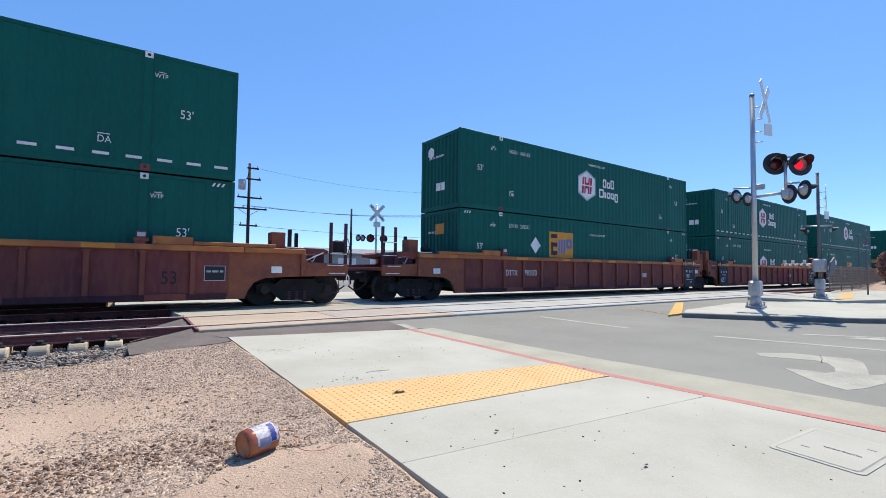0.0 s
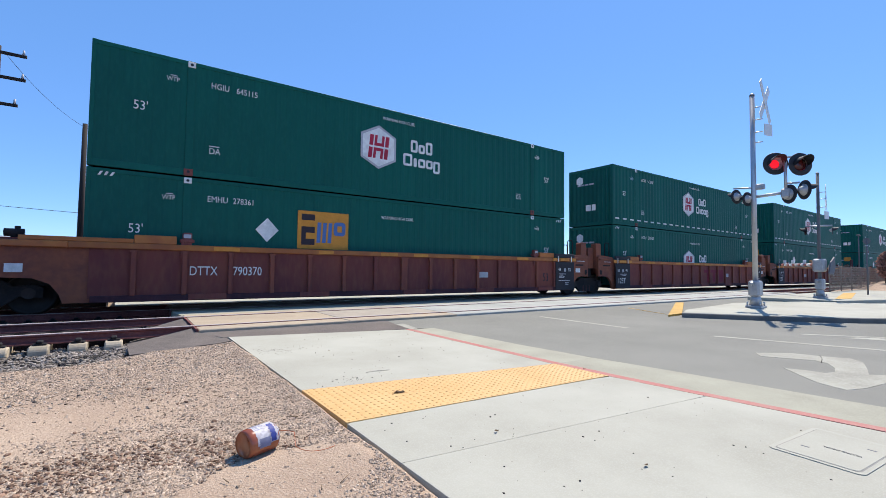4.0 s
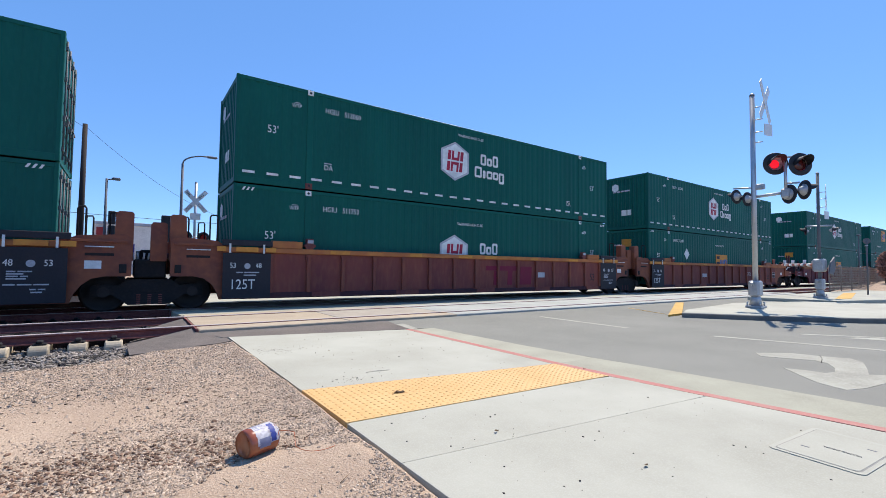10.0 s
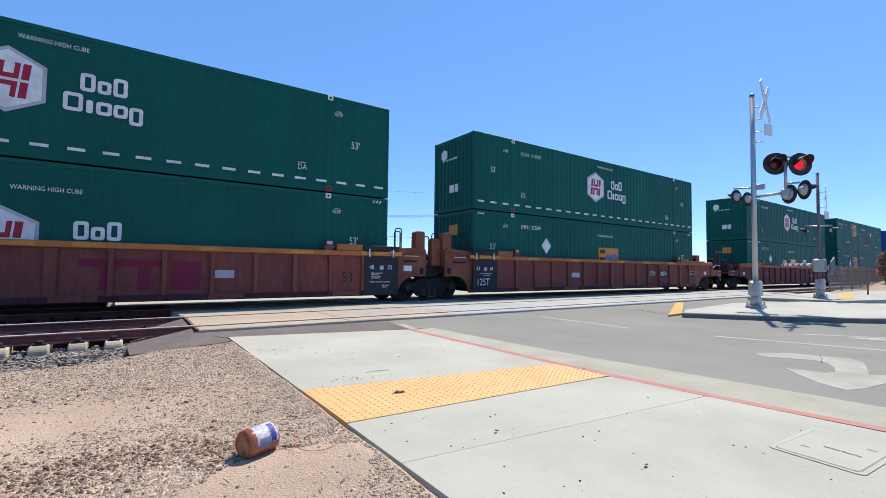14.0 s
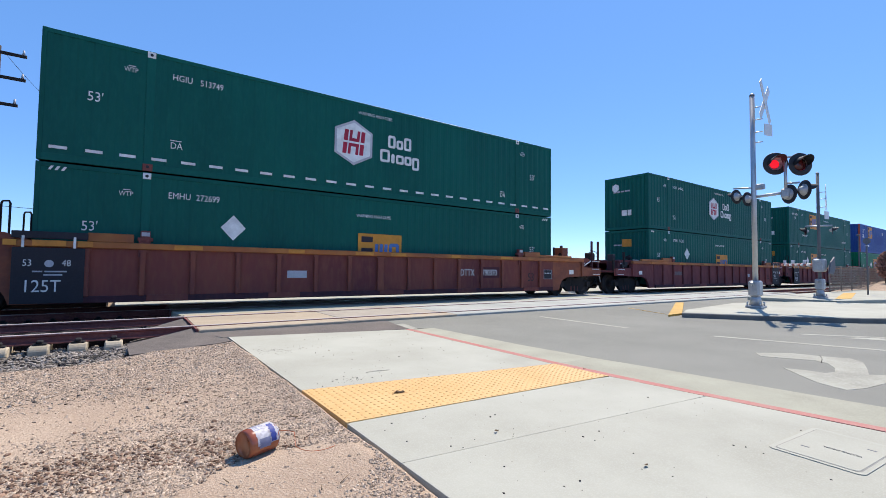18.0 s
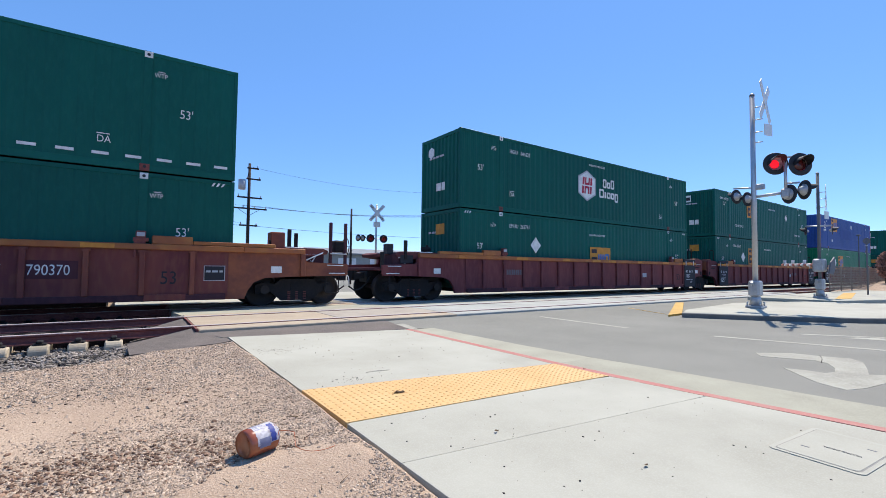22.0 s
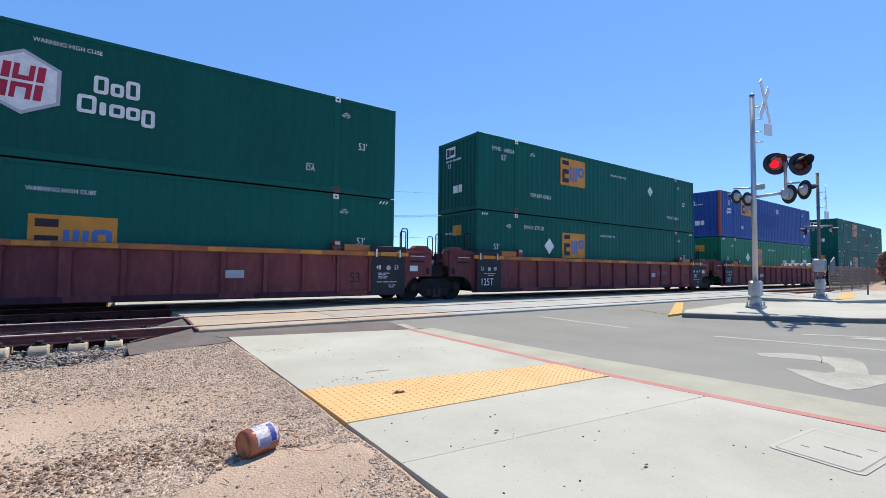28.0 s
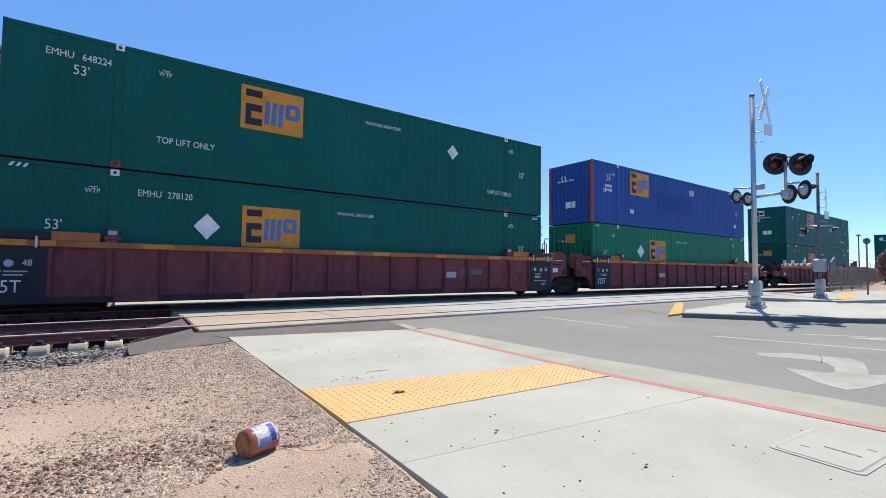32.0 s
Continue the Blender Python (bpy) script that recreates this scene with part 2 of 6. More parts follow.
def prism(bm, pts, axis, lo, hi):
    """A polygon of pts (two numbers each) pushed along axis from lo to hi. axis y: pts are (x, z); x: (y, z); z: (x, y)."""
    def at(p, d):
        return {'x': (d, p[0], p[1]), 'y': (p[0], d, p[1]), 'z': (p[0], p[1], d)}[axis]
    a = [bm.verts.new(at(p, lo)) for p in pts]
    b = [bm.verts.new(at(p, hi)) for p in pts]
    bm.faces.new(a)
    bm.faces.new(b[::-1])
    for i in range(len(pts)):
        j = (i + 1) % len(pts)
        bm.faces.new((a[j], a[i], b[i], b[j]))
    bmesh.ops.recalc_face_normals(bm, faces=bm.faces)
    return bm


def lathe(bm, prof, axis_mat=None, n=24):
    """A profile of (radius, height) turned about z."""
    rings = []
    for r, z in prof:
        ring = []
        for i in range(n):
            w = 2 * math.pi * i / n
            p = Vector((r * math.cos(w), r * math.sin(w), z))
            ring.append(bm.verts.new(axis_mat @ p if axis_mat else p))
        rings.append(ring)
    for a, b in zip(rings, rings[1:]):
        for i in range(n):
            f = bm.faces.new((a[i], a[(i + 1) % n], b[(i + 1) % n], b[i]))
            f.smooth = True
    bm.faces.new(rings[0][::-1])
    bm.faces.new(rings[-1])
    return bm


def mesh_of(bm, name, material):
    me = bpy.data.meshes.new(name)
    bm.to_mesh(me)
    bm.free()
    me.materials.append(material)
    return me


def part(name, bm, material, parent=None, label="", at=None):
    """One mesh object under a thing or a part. bm: a bmesh, or a mesh shared with its likes."""
    me = bm if isinstance(bm, bpy.types.Mesh) else mesh_of(bm, name, material)
    ob = new(name, me)
    ob.parent = parent
    if at is not None:
        ob.matrix_basis = at
    if label:
        tagged(ob, label)
    return ob


def thing(name, label, category, at=None, group="", kind=""):
    ob = new(name)
    ob.empty_display_size = 0.1
    if at is not None:
        ob.matrix_basis = at
    return tagged(ob, label, category, group, kind)


def bm_box(*a, **k):
    return box(bmesh.new(), *a, **k)


def bm_tube(*a, **k):
    return tube(bmesh.new(), *a, **k)


def bm_prism(*a):
    return prism(bmesh.new(), *a)


TEXTS = {}


def text_mesh(words, size, material, narrow=0.82):
    """Condensed sans lettering in one mesh."""
    key = (words, size, material.name, narrow)
    if key not in TEXTS:
        cu = bpy.data.curves.new("lettering", 'FONT')
        cu.body, cu.size, cu.extrude, cu.resolution_u = words, size, 0.002, 3
        ob = bpy.data.objects.new("lettering", cu)
        me = bpy.data.meshes.new_from_object(ob)
        me.transform(Matrix.Diagonal((narrow, 1, 1, 1)))
        me.materials.clear()
        me.materials.append(material)
        bpy.data.objects.remove(ob)
        TEXTS[key] = me
    return TEXTS[key]


BARS = {}


def bar_row(parent, name, widths, height, gap, material, at):
    """A row of plain bars, each a piece of its own, where writing cannot be read."""
    x = 0.0
    for w in widths:
        key = (w, height, material.name)
        if key not in BARS:
            BARS[key] = mesh_of(bm_box(0, w, 0, height, -0.002, 0.002), name, material)
        part(name, BARS[key], None, parent, "", at @ Matrix.Translation((x, 0, 0)))
        x += w + gap


FACE_NEAR = Matrix.Rotation(math.pi / 2, 4, 'X')


def on_near(x, y, z):
    """Lettering that stands upright on a side that faces the road camera's side (minus y)."""
    return Matrix.Translation((x, y, z)) @ FACE_NEAR


# ---- train positions ----
RAIL_TOP, FAR_RAIL_TOP = 0.05, -0.10
TRACK_Y = 12.90
TRAIN_TRAVEL = (-44.986, 2.55093, 0.01718, -0.0001453)


def travel(t):
    """How far the train has gone to the left at t seconds."""
    return sum(k * t ** i for i, k in enumerate(TRAIN_TRAVEL))


# ---- ground and setting ----
def dirt_height(x, y):
    z = -0.045 + 0.018 * noise.noise(Vector((x * 1.3, y * 1.3, 0))) + 0.008 * noise.noise(Vector((x * 7, y * 7, 3)))
    z += 0.05 * math.exp(-((x + 2.6) ** 2 + (y - 2.1) ** 2) / 0.9) * 0.5
    z += (0.030 + 0.018 * min(1.0, max(0.0, (y - 1.6) / 1.2))) * math.exp(-max(0.0, -x) / 0.35)
    if y > 4.8 and x < 0.5:
        far = min(1.0, max(0.0, (-x - 0.85) / 0.6))
        z -= min(1, max(0, y - 5.4 + 0.5 * far) / (1.0 - 0.25 * far)) * 0.22
    if x > 0.06:
        z = -0.25
    if y > 6.4 and x > -1.2:
        z = -0.25
    if y > 9.5:
        z = -0.48
    if y > 16:
        z = -0.03
    return z


def build_ground():
    def axis(lo, hi, step, far):
        a = [lo + step * i for i in range(int((hi - lo) / step) + 1)]
        return [-far, -900, -300, -100, -40, -18] + a + [30, 45, 80, 140, 300, 900, far]
    xs = axis(-8.0, 0.16, 0.08, 2600)
    ys = [-2600, -900, -300, -100, -40, -12] + [-3.0 + 0.08 * i for i in range(120)] + [9, 10, 12, 14, 15.9, 16.1, 20, 40, 90, 200, 500, 1200, 2600]
    verts = [(x, y, dirt_height(x, y)) for y in ys for x in xs]
    w = len(xs)
    faces = [(j * w + i, j * w + i + 1, (j + 1) * w + i + 1, (j + 1) * w + i) for j in range(len(ys) - 1) for i in range(w - 1)]
    me = bpy.data.meshes.new("ground")
    me.from_pydata(verts, [], faces)
    me.materials.append(M_DIRT)
    for p in me.polygons:
        p.use_smooth = True
    tagged(new("ground", me), "pale dry dirt ground with gravel beside the crossing", "ground", kind="structure")


def stones(name, label, material, count, place, smallest, largest, seed, small=False):
    """Loose stones as one object: each a squashed, uneven lump of twelve corners, or of six where they are small."""
    rng = np.random.default_rng(seed)
    g = (1 + 5 ** 0.5) / 2
    base = np.array([(-1, g, 0), (1, g, 0), (-1, -g, 0), (1, -g, 0), (0, -1, g), (0, 1, g), (0, -1, -g), (0, 1, -g), (g, 0, -1), (g, 0, 1), (-g, 0, -1), (-g, 0, 1)]) / 1.9
    tri = np.array([(0, 11, 5), (0, 5, 1), (0, 1, 7), (0, 7, 10), (0, 10, 11), (1, 5, 9), (5, 11, 4), (11, 10, 2), (10, 7, 6), (7, 1, 8),
                    (3, 9, 4), (3, 4, 2), (3, 2, 6), (3, 6, 8), (3, 8, 9), (4, 9, 5), (2, 4, 11), (6, 2, 10), (8, 6, 7), (9, 8, 1)])
    if small:
        base = np.array([(1, 0, 0), (0, 1, 0), (-1, 0, 0), (0, -1, 0), (0, 0, 1), (0, 0, -1)])
        tri = np.array([(0, 1, 4), (1, 2, 4), (2, 3, 4), (3, 0, 4), (1, 0, 5), (2, 1, 5), (3, 2, 5), (0, 3, 5)])
    m = len(base)
    vs, fs = [], []
    k = 0
    while k < count:
        p = place(rng)
        if p is None:
            continue
        s = smallest + (largest - smallest) * rng.random() ** (2 if small else 3)
        v = base * (0.68 + 0.6 * rng.random((m, 1))) * s * np.array([1, 0.65 + 0.35 * rng.random(), (0.44 if small else 0.36) + 0.28 * rng.random()])
        a = rng.random() * 6.283
        rot = np.array([[math.cos(a), -math.sin(a), 0], [math.sin(a), math.cos(a), 0], [0, 0, 1]])
        if small:
            b = rng.normal(0, 0.22)
            rot = rot @ np.array([[math.cos(b), 0, math.sin(b)], [0, 1, 0], [-math.sin(b), 0, math.cos(b)]])
        vs.append(v @ rot.T + np.array([p[0], p[1], p[2] + s * 0.10]))
        fs.append(tri + m * k)
        k += 1
    me = bpy.data.meshes.new(name)
    me.from_pydata(np.concatenate(vs).tolist(), [], np.concatenate(fs).tolist())
    me.materials.append(material)
    return tagged(new(name, me), label, "gravel", kind="stuff")


def gravel_spot(rng):
    x, y = -6.0 * rng.random() ** 1.15, 5.9 - 9.0 * rng.random()
    return gravel_at(x, y, rng)


def near_gravel_spot(rng):
    return gravel_at(rng.normal(-0.8, 0.85), rng.normal(1.3, 1.15), rng)


def sandy(x, y):
    """The patch of bare sand round the jar."""
    return ((x + 0.48) / 0.46) ** 2 + ((y - 1.22) / 0.33) ** 2 + 0.3 * noise.noise(Vector((x * 6, y * 6, 2))) < 1.0


def gravel_at(x, y, rng):
    if x > -0.01 or y > 5.9 or (x < -1.1 and y > 5.45):
        return None
    if y < -1.2 and rng.random() < (-1.2 - y) / 2.0:
        return None
    keep = 0.5 + 0.9 * noise.noise(Vector((x * 0.9, y * 0.9, 5)))
    keep = max(keep, 0.9 * math.exp(-abs(x) / 0.4))
    if y > 3.6:
        keep = max(keep, 0.85)
    if sandy(x, y):
        keep = 0.02
    return (x, y, dirt_height(x, y)) if rng.random() < keep else None


def ballast_spot(rng):
    x, y = -1.1 - 8.0 * rng.random() ** 1.7, 5.35 + 4.8 * rng.random() ** 2.9
    if x > -1.02 - 0.25 * (6.9 - y) or y < 5.6 + 0.25 * noise.noise(Vector((x * 3, 1.5, 4))) + 0.12 * (x + 1.1) * -0.3:
        return None
    top = -0.185 + 0.08 * min(0.0, (y - 6.6)) + 0.02 * noise.noise(Vector((x * 2, y * 2, 8)))
    return (x, y, top - 0.03 * rng.random())


def wide_spot(rng):
    x, y = -9 + 9 * rng.random(), -7 + 12.8 * rng.random()
    if sandy(x, y):
        return None
    return (x, y, dirt_height(x, y))


def grey_spot(rng):
    x, y = -7 + 6.9 * rng.random(), 6.3 - 3.0 * rng.random() ** 1.5
    if x > -0.3 and y > 5.5:
        return None
    return (x, y, dirt_height(x, y))


def far_ballast_spot(rng):
    x, y = -14 + 13.5 * rng.random(), 9.8 + 5.5 * rng.random()
    return (x, y, -0.37 - 0.04 * rng.random())


def flat_piece(name, pts, z0, z1, material, parent=None, label="", bevel=0.0014):
    bm = bm_prism(pts, 'z', z0, z1)
    if bevel:
        bmesh.ops.bevel(bm, geom=[e for e in bm.edges if e.verts[0].co.z > z1 - 1e-5 and e.verts[1].co.z > z1 - 1e-5], offset=bevel, segments=1, affect='EDGES', profile=0.5)
    return part(name, bm, material, parent, label)


def edge_x(y):
    """The x of the red line's inner edge along the pavement."""
    return 2.58 + 0.30 * max(0, (2.0 - y)) ** 1.4 / 4.4


def build_pavement():
    p = thing("pavement", "pale concrete pavement corner beside the crossing", "pavement", kind="structure")
    rx = edge_x
    flat_piece("paving_slab", [(0.02, 2.60), (rx(2.2), 2.19), (rx(5.3), 5.30), (0.02, 5.88)], -0.10, 0.0, M_SLAB, p)
    flat_piece("paving_slab", [(0.02, 0.968), (rx(0.7), 0.694), (rx(1.52), 1.52), (0.02, 1.66)], -0.10, 0.0, M_SLAB, p)
    flat_piece("paving_slab", [(0.02, -0.627), (rx(-0.5), -0.707), (rx(0.69), 0.688), (0.02, 0.963)], -0.10, 0.0, M_SLAB, p)
    flat_piece("paving_slab", [(0.02, -4.0), (rx(-4), -4.0), (rx(-0.5), -0.712), (0.02, -0.632)], -0.10, 0.0, M_SLAB, p)
    flat_piece("paving_slab", [(0.02, -40), (3.5, -40), (rx(-4), -4.012), (0.02, -4.012)], -0.10, 0.0, M_SLAB, p)
    flat_piece("gutter_slab", [(3.51, -40), (4.2, -40), (3.95, -4.01), (rx(-4) + 0.01, -4.012)], -0.10, -0.008, M_GUTTER, p)
    part("joint_filler", bm_box(0.04, 2.5, -3.9, 5.28, -0.09, -0.0018), M_GUTTER, p, "pale filler in the slab joints")
    # red painted line and the gutter beyond it
    ys = [-4.0, -2.0, -0.9, -0.2, 0.6, 1.4, 2.2, 3.2, 4.2, 5.30]
    for a, b in zip(ys, ys[1:]):
        flat_piece("red_kerb_line", [(rx(a) + 0.001, a), (rx(a) + 0.100, a), (rx(b) + 0.100, b), (rx(b) + 0.001, b)], -0.10, 0.0012, M_KERBRED, p, "faded red kerb paint", 0)
    gx = [3.95, 3.75, 3.64, 3.56, 3.47, 3.38, 3.27, 3.19, 3.15, 3.12]
    for i, k in ((0, 2), (2, 6), (6, 9)):
        mid = range(i, k + 1)
        flat_piece("gutter_slab", [(rx(ys[q]) + 0.102, ys[q] + 0.002 * (q == i)) for q in mid] + [(gx[q], ys[q] - 0.002 * (q == k)) for q in reversed(mid)], -0.10, -0.008, M_GUTTER, p, "worn grey gutter concrete")
    # tactile plate with its domes
    tac = [(0.02, 1.675), (rx(1.53), 1.535), (rx(2.17), 2.175), (0.02, 2.585)]
    t = flat_piece("tactile_plate", tac, -0.10, 0.004, M_TACTILE, p, "yellow tactile warning plate with rows of domes")
    cols, rows_n = 44, 15
    verts, faces = [], []
    for i in range(cols):
        u = (i + 0.5) / cols
        for j in range(rows_n):
            v = (j + 0.5) / rows_n
            x = tac[0][0] + (tac[1][0] - tac[0][0]) * u
            y0 = tac[0][1] + (tac[1][1] - tac[0][1]) * u
            y1 = tac[3][1] + (tac[2][1] - tac[3][1]) * u
            y = y0 + (y1 - y0) * v
            b = len(verts)
            for r, z in ((0.0125, 0.003), (0.0075, 0.0078)):
                for q in range(8):
                    w = math.pi * q / 4
                    verts.append((x + r * math.cos(w), y + r * math.sin(w), z))
            for q in range(8):
                faces.append((b + q, b + (q + 1) % 8, b + 8 + (q + 1) % 8, b + 8 + q))
            faces.append(tuple(b + 8 + q for q in range(8)))
    me = bpy.data.meshes.new("domes")
    me.from_pydata(verts, [], faces)
    me.materials.append(M_TACTILE)
    d = new("domes", me)
    d.parent = t
    tagged(d, kind="stuff")
    # the access cover with its frame and its raised words
    c = thing("access_cover", "concrete traffic signal pull box cover set in the pavement", "pull box", pose(2.17, -0.24, 0.0, 0, 0, -4))

    def rounded(w, h, r):
        return [(cx + r * math.cos(a), cy + r * math.sin(a)) for cx, cy, a0 in ((w - r, h - r, 0), (r - w, h - r, 1), (r - w, r - h, 2), (w - r, r - h, 3)) for a in [math.pi / 2 * (a0 + k / 4) for k in range(5)]]
    part("cover_frame", bm_prism(rounded(0.315, 0.212, 0.035), 'z', -0.01, 0.0045), M_SLAB, c, "raised concrete frame")
    part("frame_groove", bm_prism(rounded(0.291, 0.188, 0.028), 'z', -0.01, 0.0052), M_WORNTEXT, c, "dark gap round the lid")
    lid = bm_prism(rounded(0.286, 0.183, 0.026), 'z', -0.01, 0.0075)
    bmesh.ops.bevel(lid, geom=[e for e in lid.edges if e.verts[0].co.z > 0.007 and e.verts[1].co.z > 0.007], offset=0.003, segments=2, affect='EDGES', profile=0.5)
    part("cover_lid", lid, M_SLAB, c)
    part("lettering", text_mesh("TRAFFIC SIGNAL", 0.028, M_WORNTEXT), None, c, "worn grey words", Matrix.Translation((-0.03, -0.125, 0.0082)) @ Matrix.Rotation(radians(90), 4, 'Z'))
    # Dark bars imitate the shade inside the lift slots.
    for x, y in ((-0.13, 0.10), (0.13, -0.12)):
        part("lift_slot", bm_box(-0.007, 0.007, -0.020, 0.020, 0.004, 0.0082), M_POSTDARK, c, at=pose(x, y, 0))


def build_road():
    road = thing("road", "weathered grey asphalt road over the level crossing", "road", kind="structure")
    flat_piece("asphalt", [(3.12, 5.32), (3.19, 3.2), (3.38, 1.4), (3.56, -0.2), (3.95, -4.0), (4.2, -40), (70, -40), (70, 6.58), (-0.28, 6.58), (-0.05, 5.88)], -0.12, -0.012, M_ASPHALT, road, bevel=0)
    part("asphalt", bm_prism([(9.06, -0.2), (9.06, 0.02), (11.66, -0.125), (11.66, -0.3)], 'x', -0.28, 70), M_GUTTER, road, "worn concrete that slopes between the two tracks")
    # Pale slab colour gives this strip the white of sunlit, overexposed ground.
    part("asphalt", bm_prism([(14.14, -0.3), (14.14, -0.125), (16.5, -0.006), (16.5, -0.2)], 'x', -1.45, 70), M_SLAB, road, "rise on the far side, pale like sunlit ground")
    flat_piece("asphalt", [(0.1, 16.5), (70, 16.5), (70, 140), (6, 140)], -0.12, -0.006, M_ASPHALT, road, "asphalt on the far side", 0)
    flat_piece("asphalt_patch", [(-0.04, 5.90), (2.70, 5.36), (2.80, 6.05), (2.92, 6.57), (-0.27, 6.57)], -0.05, -0.007, M_APRON, road, "older darker asphalt strip along the track", 0)
    # asphalt apron that ramps down to the open ballast
    bm = bmesh.new()
    top = [(-0.31, 6.60, 0.005), (-0.05, 5.75, -0.01), (0.0, 5.95, -0.004), (-0.31, 9.0, 0.02)]
    low = [(-1.15, 6.95, -0.16), (-1.12, 5.95, -0.15), (-0.55, 5.50, -0.055), (-0.85, 8.7, -0.12)]
    vv = [bm.verts.new(p) for p in (low[0], low[1], low[2], (0.01, 5.60, -0.014), top[2], top[0], top[3], low[3])]
    bm.faces.new((vv[0], vv[1], vv[2], vv[5]))
    bm.faces.new((vv[2], vv[3], vv[4], vv[5]))
    bm.faces.new((vv[0], vv[5], vv[6], vv[7]))
    bmesh.ops.subdivide_edges(bm, edges=bm.edges[:], cuts=6, use_grid_fill=True)
    for v in bm.verts:
        v.co.z += 0.015 * noise.noise(v.co * 4)
    bmesh.ops.recalc_face_normals(bm, faces=bm.faces[:])
    bmesh.ops.solidify(bm, geom=bm.faces[:], thickness=0.10)
    part("asphalt_apron", bm, M_APRON, road, "old rough asphalt apron that ramps down to the ballast")
    z = -0.012

    def paint(name, pts, material=M_ROADWHITE, label=""):
        flat_piece(name, pts, z, z + 0.0025, material, road, label, 0)
    paint("stripe", [(2.70, 5.34), (2.86, 5.36), (2.98, 6.05), (2.82, 6.05)])
    paint("lane_line", [(6.05, 3.55), (6.17, 3.56), (6.22, 5.66), (6.10, 5.66)])
    paint("lane_line", [(6.36, 2.27), (6.48, 2.28), (7.14, 0.40), (7.02, 0.36)])
    paint("lane_line", [(7.05, 0.30), (7.17, 0.33), (7.9, -2.2), (7.78, -2.2)])
    paint("lane_line", [(7.90, 1.60), (8.02, 1.62), (8.78, 0.70), (8.66, 0.66)])
    paint("turn_arrow", [(5.32, 1.30), (5.70, 1.06), (5.79, 0.75), (5.90, 0.52), (5.75, 0.38), (5.29, 0.25), (4.94, 0.17), (5.09, 0.05), (4.67, -0.02), (4.21, 0.04), (3.97, 0.12), (4.08, 0.35), (4.56, 0.76), (4.64, 0.59), (4.65, 0.44), (4.80, 0.40), (5.05, 0.46), (5.29, 0.58), (5.38, 0.70), (5.12, 1.17)], label="worn white turn arrow")
    paint("straight_arrow", [(8.05, 1.05), (8.32, 0.98), (8.9, 0.3), (8.75, 0.2), (9.05, -0.1), (8.3, -0.1), (8.5, 0.25)], label="worn white arrow")
    # the raised island
    isl = thing("island", "raised concrete traffic island with a grey kerb", "traffic island", kind="structure")
    flat_piece("island_top", [(8.95, 4.02), (9.72, 3.02), (10.35, 2.30), (11.15, 1.60), (11.75, 1.18), (13.6, -0.3), (20.5, -0.3), (17.6, 2.35), (16.6, 4.0), (13.6, 4.85), (9.75, 4.35)], -0.1, 0.09, M_SLAB, isl, "pale concrete top", 0.012)
    kerb = [(8.86, 3.98), (9.64, 2.95), (10.28, 2.22), (11.09, 1.52), (11.69, 1.10), (13.55, -0.4)]
    inner = [(8.94, 4.03), (9.71, 3.03), (10.34, 2.31), (11.14, 1.61), (11.74, 1.19), (13.6, -0.31)]
    for i in range(5):
        flat_piece("kerb_stone", [kerb[i], kerb[i + 1], inner[i + 1], inner[i]], -0.1, 0.084, M_KERB, isl, "grey kerb", 0.01)
    nose = bm_prism([(8.72, 4.22), (9.42, 4.27), (13.25, 6.14), (13.0, 6.26)], 'z', -0.1, 0.03)
    part("island_nose", nose, M_ROADYELLOW, isl, "yellow painted island nose")
    flat_piece("yellow_line", [(9.99, 6.00), (9.23, 4.53), (9.28, 4.60), (10.07, 6.06)], -0.1, -0.006, M_ROADYELLOW, isl, "yellow line", 0)
    # far pavement past the island
    fp = thing("far_pavement", "pale concrete pavement past the island", "pavement", kind="structure")
    flat_piece("paving_slab", [(17.9, 3.5), (23.5, 2.2), (40, 2.2), (40, 5.95), (17.5, 5.95)], -0.1, 0.10, M_SLAB, fp, bevel=0.01)
    flat_piece("tactile_plate", [(19.0, 3.83), (20.1, 3.63), (26.6, 4.9), (26.0, 5.2)], 0.0, 0.106, M_ROADYELLOW, fp, "yellow tactile warning plate", 0)
    lot = thing("far_lot", "pale concrete yard beyond the tracks", "pavement", kind="structure")
    flat_piece("yard_slab", [(-1.6, 16.51), (0.09, 16.51), (9.0, 40), (-1.6, 40)], -0.1, 0.0, M_SLAB, lot, bevel=0)


def rail_mesh(x0, x1, h):
    bm = bm_prism([(-0.07, -h), (0.07, -h), (0.07, -h + 0.015), (0.012, -h + 0.035), (0.010, -0.045), (0.035, -0.03), (0.036, -0.008), (-0.036, -0.008), (-0.035, -0.03), (-0.010, -0.045), (-0.012, -h + 0.035), (-0.07, -h + 0.015)], 'x', x0, x1)
    return bm


